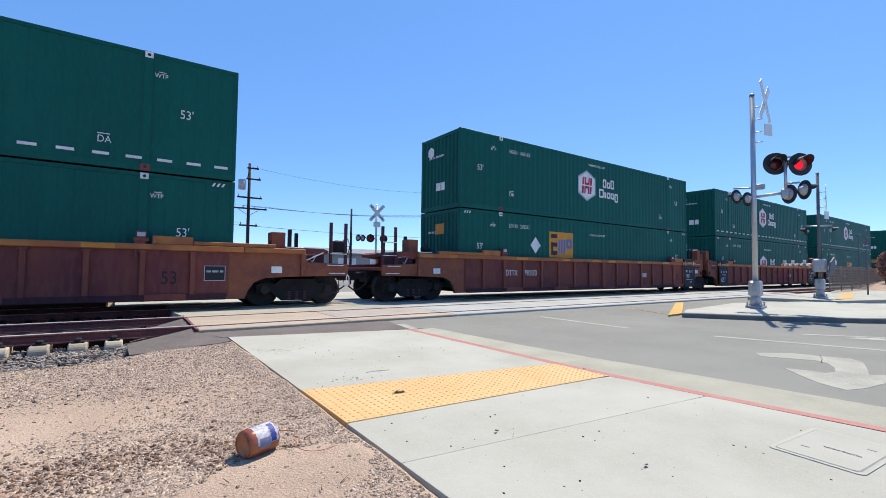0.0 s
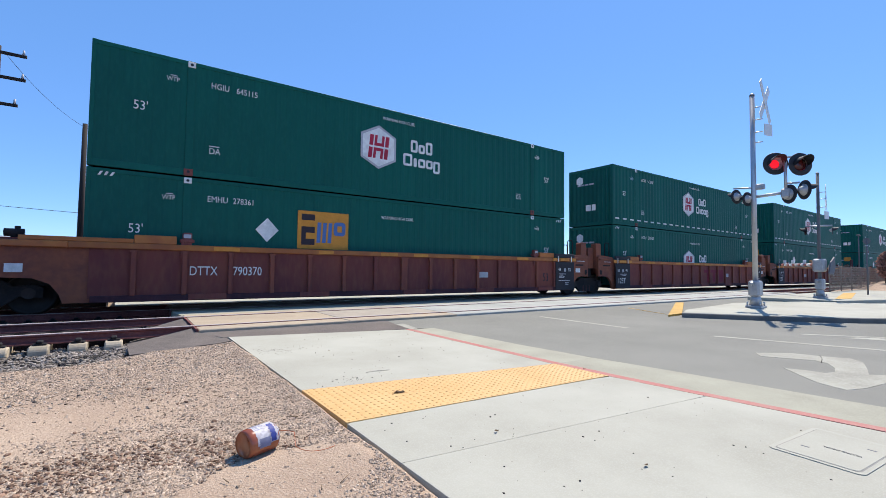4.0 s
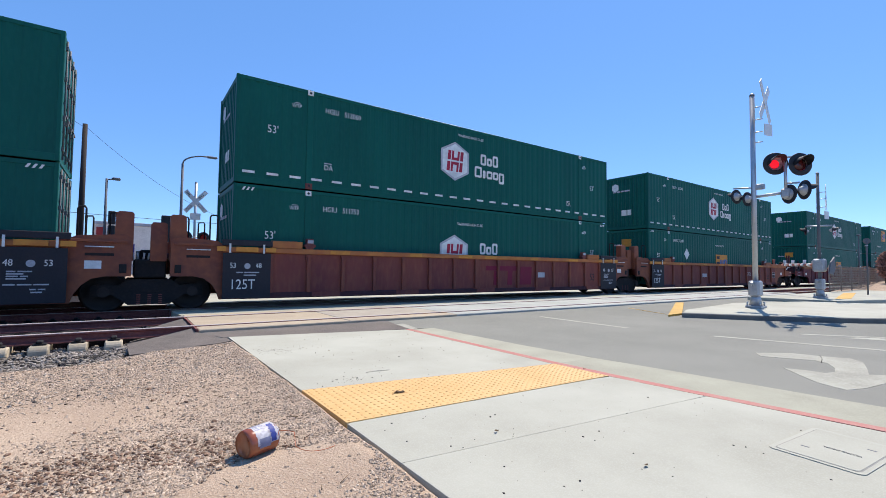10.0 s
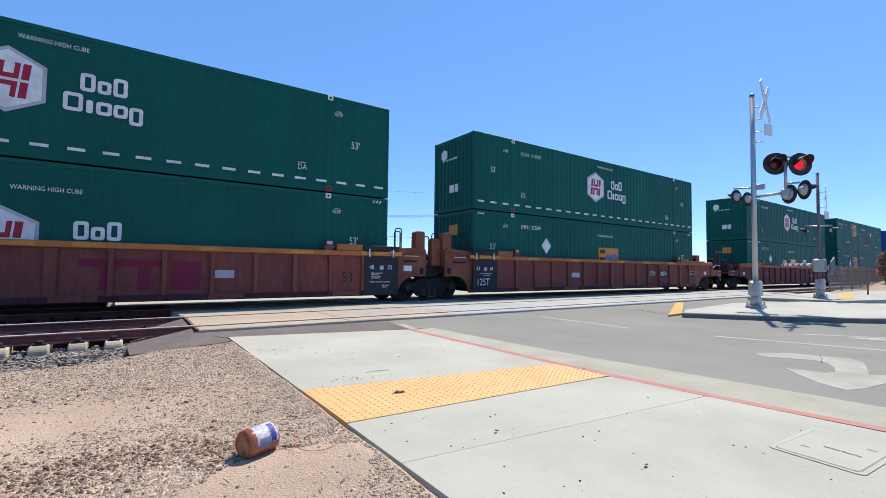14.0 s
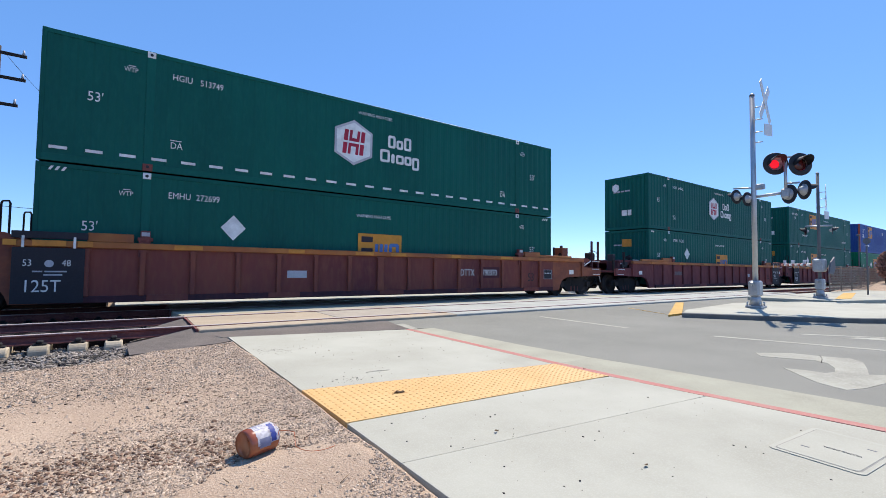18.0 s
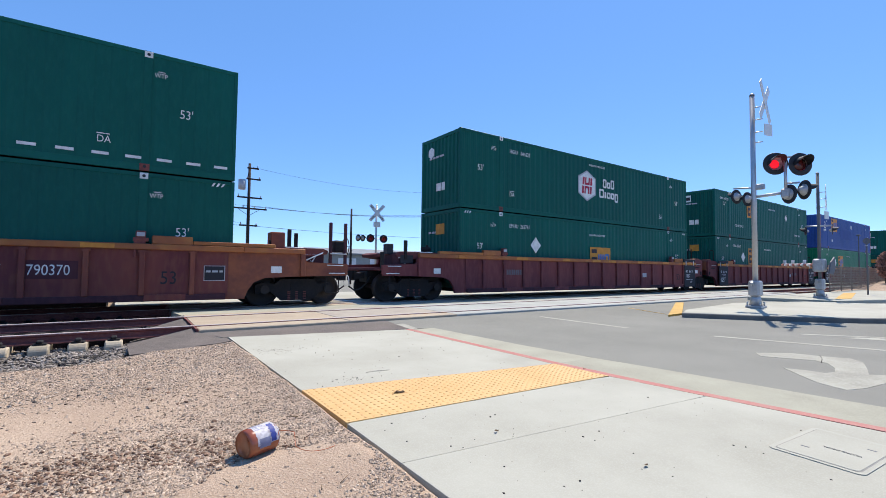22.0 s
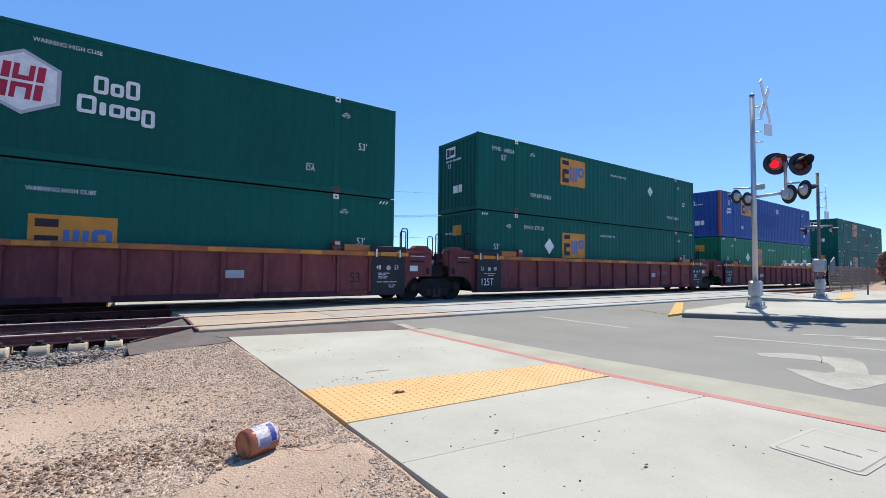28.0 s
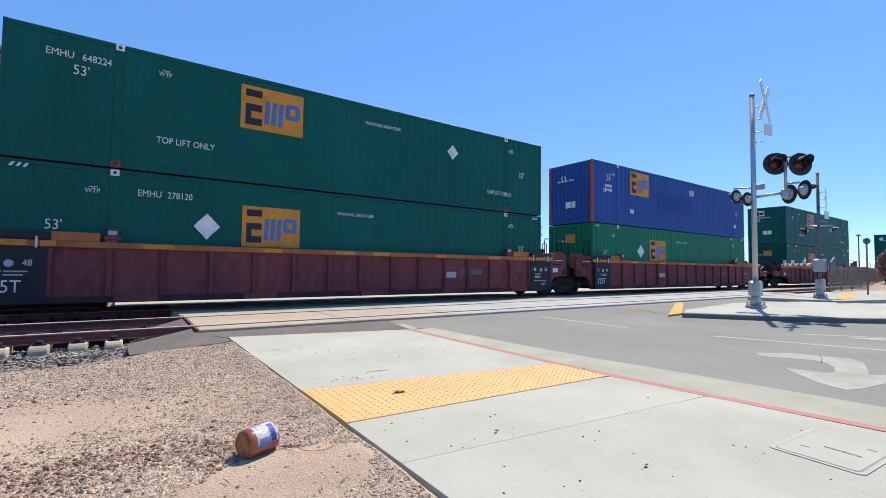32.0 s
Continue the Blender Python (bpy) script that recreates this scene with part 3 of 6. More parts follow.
def build_track(name, yc, label, panels, rail_top=RAIL_TOP, rail_h=0.17, half=1.30):
    t = thing(name, label, "railway track", kind="structure")
    for s in (-0.7525, 0.7525):
        r = part("rail", rail_mesh(-70, 260, rail_h), M_RAIL, t, "rusty rail", pose(0, yc + s, rail_top))
        part("rail_head", bm_prism([(-0.034, -0.008), (0.034, -0.008), (0.030, 0.0), (-0.030, 0.0)], 'x', -70, 260), M_RAILTOP, r, "polished running surface in a pale glare tone")
    x = -1.30
    tb = bmesh.new()
    prism(tb, [(-half, -0.20), (half, -0.20), (half - 0.02, -0.05), (half - 0.07, 0.0), (0.07 - half, 0.0), (0.02 - half, -0.05)], 'x', -0.105, 0.105)
    bmesh.ops.bevel(tb, geom=tb.edges[:], offset=0.015, segments=1, affect='EDGES', profile=0.5)
    tie = mesh_of(tb, "tie", M_TIE)
    cb = bmesh.new()
    box(cb, -0.075, 0.075, -0.05, 0.05, 0.0, 0.025, 0.008)
    box(cb, -0.035, 0.035, -0.06, 0.06, 0.025, 0.065, 0.012)
    clip = mesh_of(cb, "rail_clip", M_DARKSTEEL)
    for i in range(30):
        o = part("tie", tie, None, t, at=pose(x - 0.40 * i, yc, rail_top - rail_h))
        if i < 12:
            for yy in (-0.88,):
                part("rail_clip", clip, None, o, at=pose(0, yy, 0))
    for i in range(16):
        part("tie", tie, None, t, at=pose(26 + 0.6 * i, yc, rail_top - rail_h))
    if panels:
        for lo, hi, z in ((-0.672, 0.672, -0.012), (-1.22, -0.805, -0.015), (0.805, 1.22, -0.015)):
            px = -0.27
            while px < 24:
                w = 2.44 if px < 20 else 3.0
                m = M_PANEL2 if px > 4.0 else M_PANEL if lo < -0.7 or px < 0 else M_PANEL3
                flat_piece("crossing_panel", [(px + 0.006, yc + lo), (px + w - 0.006, yc + lo), (px + w - 0.006, yc + hi), (px + 0.006, yc + hi)], rail_top - 0.25, rail_top + z, m, t, "", 0.012)
                px += w
        # Pale fill added so the flangeway gaps don't show deep shade.
        for lo, hi in ((-0.803, -0.792), (-0.713, -0.675), (0.675, 0.713), (0.792, 0.803)):
            part("flangeway_strip", bm_box(-0.27, 24, yc + lo, yc + hi, rail_top - 0.2, rail_top - 0.022), M_GUTTER, t, "pale filler added to lighten the gap beside the rail")
        ang = bmesh.new()
        box(ang, -0.30, -0.275, yc - 1.22, yc - 0.80, rail_top - 0.2, rail_top - 0.005)
        box(ang, -0.30, -0.275, yc - 0.66, yc + 0.66, rail_top - 0.2, rail_top - 0.005)
        part("panel_end_angle", ang, M_RAIL, t, "rusty steel edge angle")
    return t


def build_beds():
    b = thing("ballast_bed", "bed under the track ballast, coloured dark for shade", "ballast bed", kind="structure")
    part("near_bed", bm_box(-60, -1.12, 6.15, 9.6, -0.40, -0.225), M_SHADEBED, b)
    # Added fill hides the ties and darkens the shaded gap between the rails.
    part("crib_fill", bm_box(-60, -0.95, 7.20, 9.5, -0.23, -0.085, bevel=0.03), M_SHADEBED, b, "fill between the near rails, coloured dark for shade")
    part("far_bed", bm_box(-60, -0.9, 9.6, 14.2, -0.55, -0.335), M_SHADEBED, b)
    part("yard_bed", bm_box(-60, -1.65, 14.6, 44, -0.40, -0.02), M_SHADEBED, b)


build_ground()
build_beds()
build_pavement()
build_road()
build_track("near_track", 7.82, "empty railway track on concrete ties with concrete crossing panels", True, RAIL_TOP, 0.135, 1.05)
build_track("far_track", TRACK_Y, "railway track that carries the train", True, FAR_RAIL_TOP)


# ---- train ----
CL, CW, CH = 16.154, 2.591, 2.896
SHARED = {}


def wave(lo, hi, pitch, depth):
    """A trapezoid wave from lo to hi: (position, how far in)."""
    out = [(lo, 0.0)]
    x = lo
    while x + pitch <= hi + 1e-6:
        out += [(x + pitch * 0.30, 0.0), (x + pitch * 0.45, depth), (x + pitch * 0.80, depth), (x + pitch * 0.95, 0.0)]
        x += pitch
    out.append((hi, 0.0))
    return out


def sheet(pts, z0, z1, axis):
    """A corrugated sheet: pts (along, in); axis 'y': along x, facing minus y; axis 'x': along y, facing minus x."""
    verts, faces = [], []
    for a, d in pts:
        for z in (z0, z1):
            verts.append((a, d, z) if axis == 'y' else (d, -a, z))
    for i in range(len(pts) - 1):
        faces.append((2 * i, 2 * i + 2, 2 * i + 3, 2 * i + 1))
    return verts, faces


def once(key, make):
    """A mesh that is built once and then shared by its likes."""
    if key not in SHARED:
        SHARED[key] = make()
    return SHARED[key]


def container_meshes(paint, post_paint):
    key = (paint.name, post_paint.name)
    if key in SHARED:
        return SHARED[key]
    out = {}

    def add(name, bm, m):
        out[name] = mesh_of(bm, name, m)

    def add_sheet(name, data, m):
        me = bpy.data.meshes.new(name)
        me.from_pydata(data[0], [], data[1])
        me.materials.append(m)
        out[name] = me
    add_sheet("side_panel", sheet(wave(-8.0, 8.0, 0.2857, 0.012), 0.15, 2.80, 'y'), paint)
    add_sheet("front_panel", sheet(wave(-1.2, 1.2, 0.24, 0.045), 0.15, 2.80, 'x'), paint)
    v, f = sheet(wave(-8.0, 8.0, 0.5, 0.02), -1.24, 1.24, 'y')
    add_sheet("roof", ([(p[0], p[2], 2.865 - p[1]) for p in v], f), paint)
    add("floor", bm_box(-8.0, 8.0, -1.24, 1.24, 0.10, 0.16), M_DARKSTEEL)
    add("bottom_rail", bm_box(-8.0, 8.0, -0.055, 0.0, 0.0, 0.16, bevel=0.008), paint)
    add("top_rail", bm_box(-8.0, 8.0, -0.05, 0.0, 2.79, 2.89, bevel=0.008), paint)
    add("corner_post", bm_box(-0.09, 0.0, -0.07, 0.07, 0.0, CH, bevel=0.012), post_paint)
    add("lift_post", bm_box(-0.09, 0.09, -0.012, 0.04, 0.0, CH, bevel=0.006), paint)
    add("casting", bm_box(-0.085, 0.085, -0.016, 0.05, 0.03, 0.175, bevel=0.008), M_MARK)
    add("dark_casting", bm_box(-0.10, 0.10, -0.016, 0.05, 0.0, 0.17, bevel=0.008), M_RAIL)
    # Black disc imitates the shade inside the casting's hole.
    add("casting_hole", bm_tube((0, -0.010, 0.10), (0, -0.019, 0.10), 0.036, n=10), M_SIGBLACK)
    add("end_header", bm_box(-0.05, 0.0, -1.22, 1.22, 2.76, 2.89, bevel=0.008), paint)
    add("end_sill", bm_box(-0.05, 0.0, -1.22, 1.22, 0.0, 0.16, bevel=0.008), paint)
    d = bmesh.new()
    box(d, -0.04, 0.0, -0.60, 0.60, 0.17, 2.75, 0.008)
    for zz in (0.75, 1.4, 2.1):
        box(d, 0.0, 0.012, -0.56, 0.56, zz, zz + 0.07)
    add("door", d, paint)
    lb = bmesh.new()
    tube(lb, (0.035, 0, 0.10), (0.035, 0, 2.82), 0.018, n=8)
    for zz in (0.3, 1.0, 1.9, 2.6):
        box(lb, 0.0, 0.055, -0.05, 0.05, zz, zz + 0.09)
    box(lb, 0.03, 0.06, -0.01, 0.40, 1.12, 1.16)
    add("locking_bar", lb, M_POSTDARK)
    SHARED[key] = out
    return out


def hollow_block(w, h, r, stroke):
    """A flat rounded block with a slot in it; solid where it is narrow."""
    def outline(x0, x1, y0, y1, q):
        return [(cx + q * math.cos(a), cy + q * math.sin(a)) for cx, cy, a0 in ((x1 - q, y1 - q, 0), (x0 + q, y1 - q, 1), (x0 + q, y0 + q, 2), (x1 - q, y0 + q, 3)) for a in [math.pi / 2 * (a0 + k / 3) for k in range(4)]]
    if w < 0.22:
        return bm_prism(outline(0.03, w - 0.03, 0, h, 0.05), 'z', -0.002, 0.003)
    bm = bmesh.new()
    out, inn = outline(0, w, 0, h, r), outline(stroke, w - stroke, stroke, h - stroke, 0.02)
    n = len(out)
    rings = [[bm.verts.new((*p, z)) for p in pts] for pts, z in ((out, -0.002), (out, 0.003), (inn, 0.003), (inn, -0.002))]
    for k in range(4):
        a, b = rings[k], rings[(k + 1) % 4]
        for i in range(n):
            bm.faces.new((a[i], a[(i + 1) % n], b[(i + 1) % n], b[i]))
    return bm


def logo_hexagon():
    if "hexagon" not in SHARED:
        def hexa(w, h):
            return [(0, h / 2), (-w / 2, h / 4 + 0.03), (-w / 2, -h / 4 - 0.03), (0, -h / 2), (w / 2, -h / 4 - 0.03), (w / 2, h / 4 + 0.03)]
        SHARED["hexagon_border"] = mesh_of(bm_prism(hexa(1.24, 1.40), 'z', -0.002, 0.001), "logo_border", M_GREYMARK)
        SHARED["hexagon"] = mesh_of(bm_prism(hexa(1.10, 1.24), 'z', -0.001, 0.003), "logo_hexagon", M_MARK)
        bm = bmesh.new()
        for h in (1, -1):
            def lean(x, y):
                return (x + 0.10 * y, y)
            for pts in ([(-0.34, 0.03), (-0.21, 0.03), (-0.21, 0.37), (-0.34, 0.37)], [(0.21, 0.03), (0.34, 0.03), (0.34, 0.37), (0.21, 0.37)],
                        [(-0.17, 0.03), (0.17, 0.03), (0.17, 0.37), (0.08, 0.37), (0.08, 0.13), (-0.08, 0.13), (-0.08, 0.37), (-0.17, 0.37)]):
                prism(bm, [lean(x, h * y) for x, y in pts], 'z', 0.002, 0.006)
        SHARED["hexagon_bars"] = mesh_of(bm, "logo_emblem", M_RED)
        for k, (w, h) in enumerate(((0.26, 0.44), (0.24, 0.32), (0.26, 0.46), (0.34, 0.44), (0.16, 0.32), (0.28, 0.32), (0.26, 0.32), (0.26, 0.45))):
            SHARED["block", k] = mesh_of(hollow_block(w + 0.03, h, 0.07, 0.085), "name_block", M_MARK)
    return SHARED


def amber_panel():
    if "amber" not in SHARED:
        SHARED["amber"] = mesh_of(bm_box(0, 1.66, 0, 1.18, -0.002, 0.003), "amber_panel", M_YELLOW)
        bm = bmesh.new()
        for z in (0.12, 0.50, 0.89):
            box(bm, 0.12, 0.54, z, z + 0.19, 0.002, 0.006)
        box(bm, 0.12, 0.26, 0.31, 0.50, 0.002, 0.006)
        SHARED["amber_dark"] = mesh_of(bm, "dark_block", M_NAVY)
        b2 = bmesh.new()
        for x in (0.60, 0.78, 0.96):
            prism(b2, [(x, 0.20), (x + 0.12, 0.20), (x + 0.15, 0.84), (x + 0.03, 0.84)], 'z', 0.002, 0.006)
        SHARED["amber_blue"] = mesh_of(b2, "blue_block", M_SKYBLUE)
        b3 = hollow_block(0.40, 0.44, 0.10, 0.12)
        bmesh.ops.translate(b3, verts=b3.verts, vec=(1.16, 0.44, 0.004))
        SHARED["amber_blue_tall"] = mesh_of(b3, "blue_block", M_SKYBLUE)
    return SHARED


def make_container(label, paint, post_paint, style, number, dashes, group, upper):
    c = thing("shipping_container", label, "container", group=group)
    ms = container_meshes(paint, post_paint)
    yn = -CW / 2
    turn = Matrix.Rotation(math.pi, 4, 'Z')
    part("side_panel", ms["side_panel"], None, c, at=pose(0, yn + 0.012, 0))
    part("side_panel", ms["side_panel"], None, c, at=pose(0, -yn - 0.012, 0) @ turn)
    part("roof", ms["roof"], None, c)
    part("floor", ms["floor"], None, c)
    for s in (1, -1):
        r = Matrix.Identity(4) if s > 0 else turn
        part("bottom_rail", ms["bottom_rail"], None, c, at=r @ pose(0, yn + 0.058, 0))
        part("top_rail", ms["top_rail"], None, c, at=r @ pose(0, yn + 0.053, 0))
        for x in (-6.096, 6.096):
            part("lift_post", ms["lift_post"], None, c, at=r @ pose(x, yn + 0.01, 0))
            for z in (-0.001, CH - 0.189):
                k = part("casting", ms["casting"] if z > 1 else ms["dark_casting"], None, c, "white lifting casting" if z > 1 else "rusty dark lower casting", r @ pose(x, yn + 0.004, z))
                part("casting_hole", ms["casting_hole"], None, k)
        for y in (-1, 1):
            part("corner_post", ms["corner_post"], None, c, at=r @ pose(CL / 2, y * (CW / 2 - 0.07), 0))
        part("end_header", ms["end_header"], None, c, at=r @ pose(CL / 2 - 0.02, 0, 0))
        part("end_sill", ms["end_sill"], None, c, at=r @ pose(CL / 2 - 0.02, 0, 0))
    part("front_panel", ms["front_panel"], None, c, at=pose(-CL / 2 + 0.03, 0, 0))
    for y in (-0.61, 0.61):
        d = part("door", ms["door"], None, c, at=pose(CL / 2 - 0.03, y, 0))
        for q in (-0.28, 0.28):
            part("locking_bar", ms["locking_bar"], None, d, "dull grey steel locking bar", pose(0, q, 0))
    yt = yn - 0.003
    L0 = -CL / 2

    def word(txt, size, x, z, name="lettering", m=None):
        part(name, text_mesh(txt, size, m or M_MARK), None, c, "", on_near(L0 + x, yt, z))
    word("53'", 0.31, 1.15 if style == "amber_top" else 0.80, 1.98 if style == "amber_top" else 1.45)
    word("53'", 0.31, 14.85, 1.40)
    word("WTP", 0.155, 2.75 if style == "amber_top" else 1.45, 2.36 if style == "amber_top" else 2.30)
    word("WTP", 0.155, 14.30, 2.30)
    short = SHARED.setdefault("short_overline", mesh_of(bm_box(0, 0.15, 0, 0.016, -0.002, 0.003), "overline", M_MARK))
    for x, z in ((2.75 if style == "amber_top" else 1.45, 2.36 if style == "amber_top" else 2.30), (14.30, 2.30)):
        part("overline", short, None, c, "", on_near(L0 + x + 0.08, yt, z + 0.135))
    if upper and style == "hex":
        over = SHARED.setdefault("overline", mesh_of(bm_box(0, 0.24, 0, 0.02, -0.002, 0.003), "overline", M_MARK))
        for x, z in ((2.42, 0.62), (13.25, 0.55)):
            word("DA", 0.23, x, z)
            part("overline", over, None, c, "", on_near(L0 + x, yt, z + 0.19))
    if number:
        if style != "amber_top":
            word("HGIU" if style == "hex" else "EMHU", 0.22, 2.42, 2.32)
            word(number, 0.22, 3.02, 2.32)
        else:
            word("EMHU", 0.22, 0.68, 2.32)
            word(number, 0.22, 1.30, 2.32)
    if style == "hex":
        s = logo_hexagon()
        hz = 1.60 if upper else 1.20
        b = part("logo_border", s["hexagon_border"], None, c, "grey bordered white hexagon", on_near(L0 + 7.22, yt, hz))
        part("logo_hexagon", s["hexagon"], None, b, at=pose(0, 0, 0.002))
        part("logo_emblem", s["hexagon_bars"], None, b, at=pose(0, 0, 0.002))
        for k, (bx, bz) in enumerate(((0.30, 0.02), (0.63, 0.02), (0.94, 0.02), (0.0, -0.50), (0.40, -0.50), (0.62, -0.50), (0.96, -0.50), (1.28, -0.63))):
            part("name_block", s["block", k], None, c, "", on_near(L0 + 8.12 + bx * 0.93, yt, hz + 0.02 + bz * 0.93) @ Matrix.Scale(0.93, 4))
        part("front_logo", s["hexagon"], None, c, "small white hexagon", pose(-CL / 2 + 0.018, 0.62, 2.32) @ Matrix.Rotation(-math.pi / 2, 4, 'Z') @ FACE_NEAR @ Matrix.Scale(0.36, 4))
        word("WARNING HIGH CUBE", 0.14, 7.35, 2.52 if upper else 2.25)
    elif style in ("amber_low", "amber_mid"):
        ax, az = (4.72, 1.22) if style == "amber_low" else (7.42, 0.67)
        s = amber_panel()
        b = part("amber_panel", s["amber"], None, c, "amber panel with dark and blue blocks", on_near(L0 + ax, yt, az) @ Matrix.Scale(0.92, 4))
        part("dark_block", s["amber_dark"], None, b)
        part("blue_block", s["amber_blue"], None, b)
        part("blue_block", s["amber_blue_tall"], None, b)
        dia = SHARED.setdefault("diamond", mesh_of(bm_prism([(0, 0.33), (-0.30, 0), (0, -0.33), (0.30, 0)], 'z', -0.001, 0.003), "diamond_placard", M_MARK))
        part("diamond_placard", dia, None, c, "white diamond placard", on_near(L0 + 3.90, yt, 1.69))
        word("WARNING HIGH CUBE", 0.14, 7.35, 2.25)
        part("front_placard", dia, None, c, "white diamond placard", pose(-CL / 2 + 0.018, 0.85, 1.2) @ Matrix.Rotation(-math.pi / 2, 4, 'Z') @ FACE_NEAR @ Matrix.Scale(0.9, 4))
        part("front_panel_logo", s["amber"], None, c, "small amber panel", pose(-CL / 2 + 0.018, 0.25, 2.0) @ Matrix.Rotation(-math.pi / 2, 4, 'Z') @ FACE_NEAR @ Matrix.Scale(0.34, 4))
    elif style == "amber_top":
        s = amber_panel()
        b = part("amber_panel", s["amber"], None, c, "amber panel with dark and blue blocks", on_near(L0 + 4.60, yt, 1.45))
        part("dark_block", s["amber_dark"], None, b)
        part("blue_block", s["amber_blue"], None, b)
        part("blue_block", s["amber_blue_tall"], None, b)
        front = pose(-CL / 2 + 0.018, 0.75, 2.22) @ Matrix.Rotation(-math.pi / 2, 4, 'Z') @ FACE_NEAR
        part("front_panel_logo", bm_box(0, 0.62, 0, 0.42, -0.002, 0.003), M_MARK, c, "small pale panel", front)
        part("dark_block", bm_box(0.06, 0.24, 0.06, 0.36, 0.003, 0.006), M_NAVY, c, "", front)
        part("blue_block", bm_box(0.28, 0.56, 0.10, 0.30, 0.003, 0.006), M_NAVY, c, "", front)
        part("lettering", text_mesh("53", 0.26, M_MARK), None, c, "", front @ pose(0.12, -0.42, 0))
        word("TOP LIFT ONLY", 0.22, 2.75, 0.72)
        word("TOP LIFT ONLY", 0.22, 13.2, 0.60)
        word("WARNING HIGH CUBE", 0.15, 8.2, 2.25)
        dia = SHARED.setdefault("diamond", mesh_of(bm_prism([(0, 0.33), (-0.30, 0), (0, -0.33), (0.30, 0)], 'z', -0.001, 0.003), "diamond_placard", M_MARK))
        part("diamond_placard", dia, None, c, "white diamond placard", on_near(L0 + 11.6, yt, 1.9) @ Matrix.Scale(0.8, 4))
    elif style == "blue":
        s = amber_panel()
        b = part("amber_panel", s["amber"], None, c, "amber panel with dark and blue blocks", on_near(L0 + 3.0, yt, 1.55))
        part("dark_block", s["amber_dark"], None, b)
        part("blue_block", s["amber_blue"], None, b)
        part("blue_block", s["amber_blue_tall"], None, b)
        word("53", 0.42, 1.05, 2.05)
        bar_row(c, "code_bar", (0.10, 0.12, 0.10, 0.12), 0.13, 0.03, M_MARK, on_near(L0 + 0.95, yt, 1.72))
        bar_row(c, "code_bar", (0.16, 0.14, 0.16), 0.13, 0.03, M_MARK, on_near(L0 + 0.95, yt, 1.52))
        bar_row(c, "code_bar", (0.12, 0.12), 0.20, 0.04, M_MARK, on_near(L0 + 3.0, yt, 0.62))
        bar_row(c, "code_bar", (0.5,), 0.32, 0.03, M_GREYMARK, on_near(L0 + 8.9, yt, 2.1))
        bar_row(c, "code_bar", (0.12, 0.12), 0.22, 0.04, M_MARK, on_near(L0 + 14.6, yt, 0.6))
        front = pose(-CL / 2 + 0.018, 0.55, 2.05) @ Matrix.Rotation(-math.pi / 2, 4, 'Z') @ FACE_NEAR
        part("lettering", text_mesh("53", 0.42, M_MARK), None, c, "", front)
        part("patch", bm_box(0, 3.6, 0, 0.9, -0.002, 0.002), M_BLUEPATCH, c, "darker overpainted patch", on_near(L0 + 5.6, yt, 1.0))
    # end wall marks
    bar_row(c, "end_placard", (0.30, 0.22), 0.30, 0.05, M_MARK, pose(-CL / 2 + 0.022, 0.25, 0.75) @ Matrix.Rotation(-math.pi / 2, 4, 'Z') @ FACE_NEAR)
    bar_row(c, "end_bar", (0.18, 0.18, 0.18, 0.30), 0.08, 0.05, M_GREYMARK, pose(-CL / 2 + 0.022, 0.75, 2.05) @ Matrix.Rotation(-math.pi / 2, 4, 'Z') @ FACE_NEAR)
    if dashes:
        dm = SHARED.setdefault("dash", mesh_of(bm_box(-0.155, 0.155, -0.033, 0.033, -0.002, 0.003), "reflector", M_MARK))
        for i in range(26):
            x = 0.35 + i * (CL - 0.7) / 25
            if abs(x - 1.98) > 0.2 and abs(x - CL + 1.98) > 0.2:
                part("reflector", dm, None, c, "", on_near(L0 + x, yn - 0.004, 0.30))
    if not upper:
        slant = once("slant_mark", lambda: mesh_of(bm_prism([(0, 0), (0.05, 0), (0.10, 0.09), (0.05, 0.09)], 'z', -0.002, 0.003), "stripe_mark", M_MARK))
        for x in (L0 + 0.20, L0 + 0.31, L0 + 0.42, -L0 - 0.55, -L0 - 0.44, -L0 - 0.33):
            part("stripe_mark", slant, None, c, "", on_near(x, yt, CH - 0.17))
    return c


TURNED = Matrix.Rotation(math.pi, 4, 'Z')
ZT, ZB = 1.60, 0.35     # top of the top chord and foot of the side wall, over the rail
ARCH_JOINT = [(8.36, 0.26), (8.42, 0.44), (8.54, 0.64), (8.72, 0.79), (8.95, 0.84), (9.44, 0.84), (9.44, 1.72), (9.30, 1.80), (8.45, 1.74), (7.9, 1.46), (7.9, 0.26)]
ARCH_COUPLER = [(8.36, 0.26), (8.43, 0.46), (8.58, 0.68), (8.86, 0.80), (9.86, 0.84), (11.16, 0.86), (11.20, 0.92), (11.20, 1.20), (10.02, 1.24), (9.93, 1.30), (9.93, 1.46), (7.9, 1.46), (7.9, 0.26)]


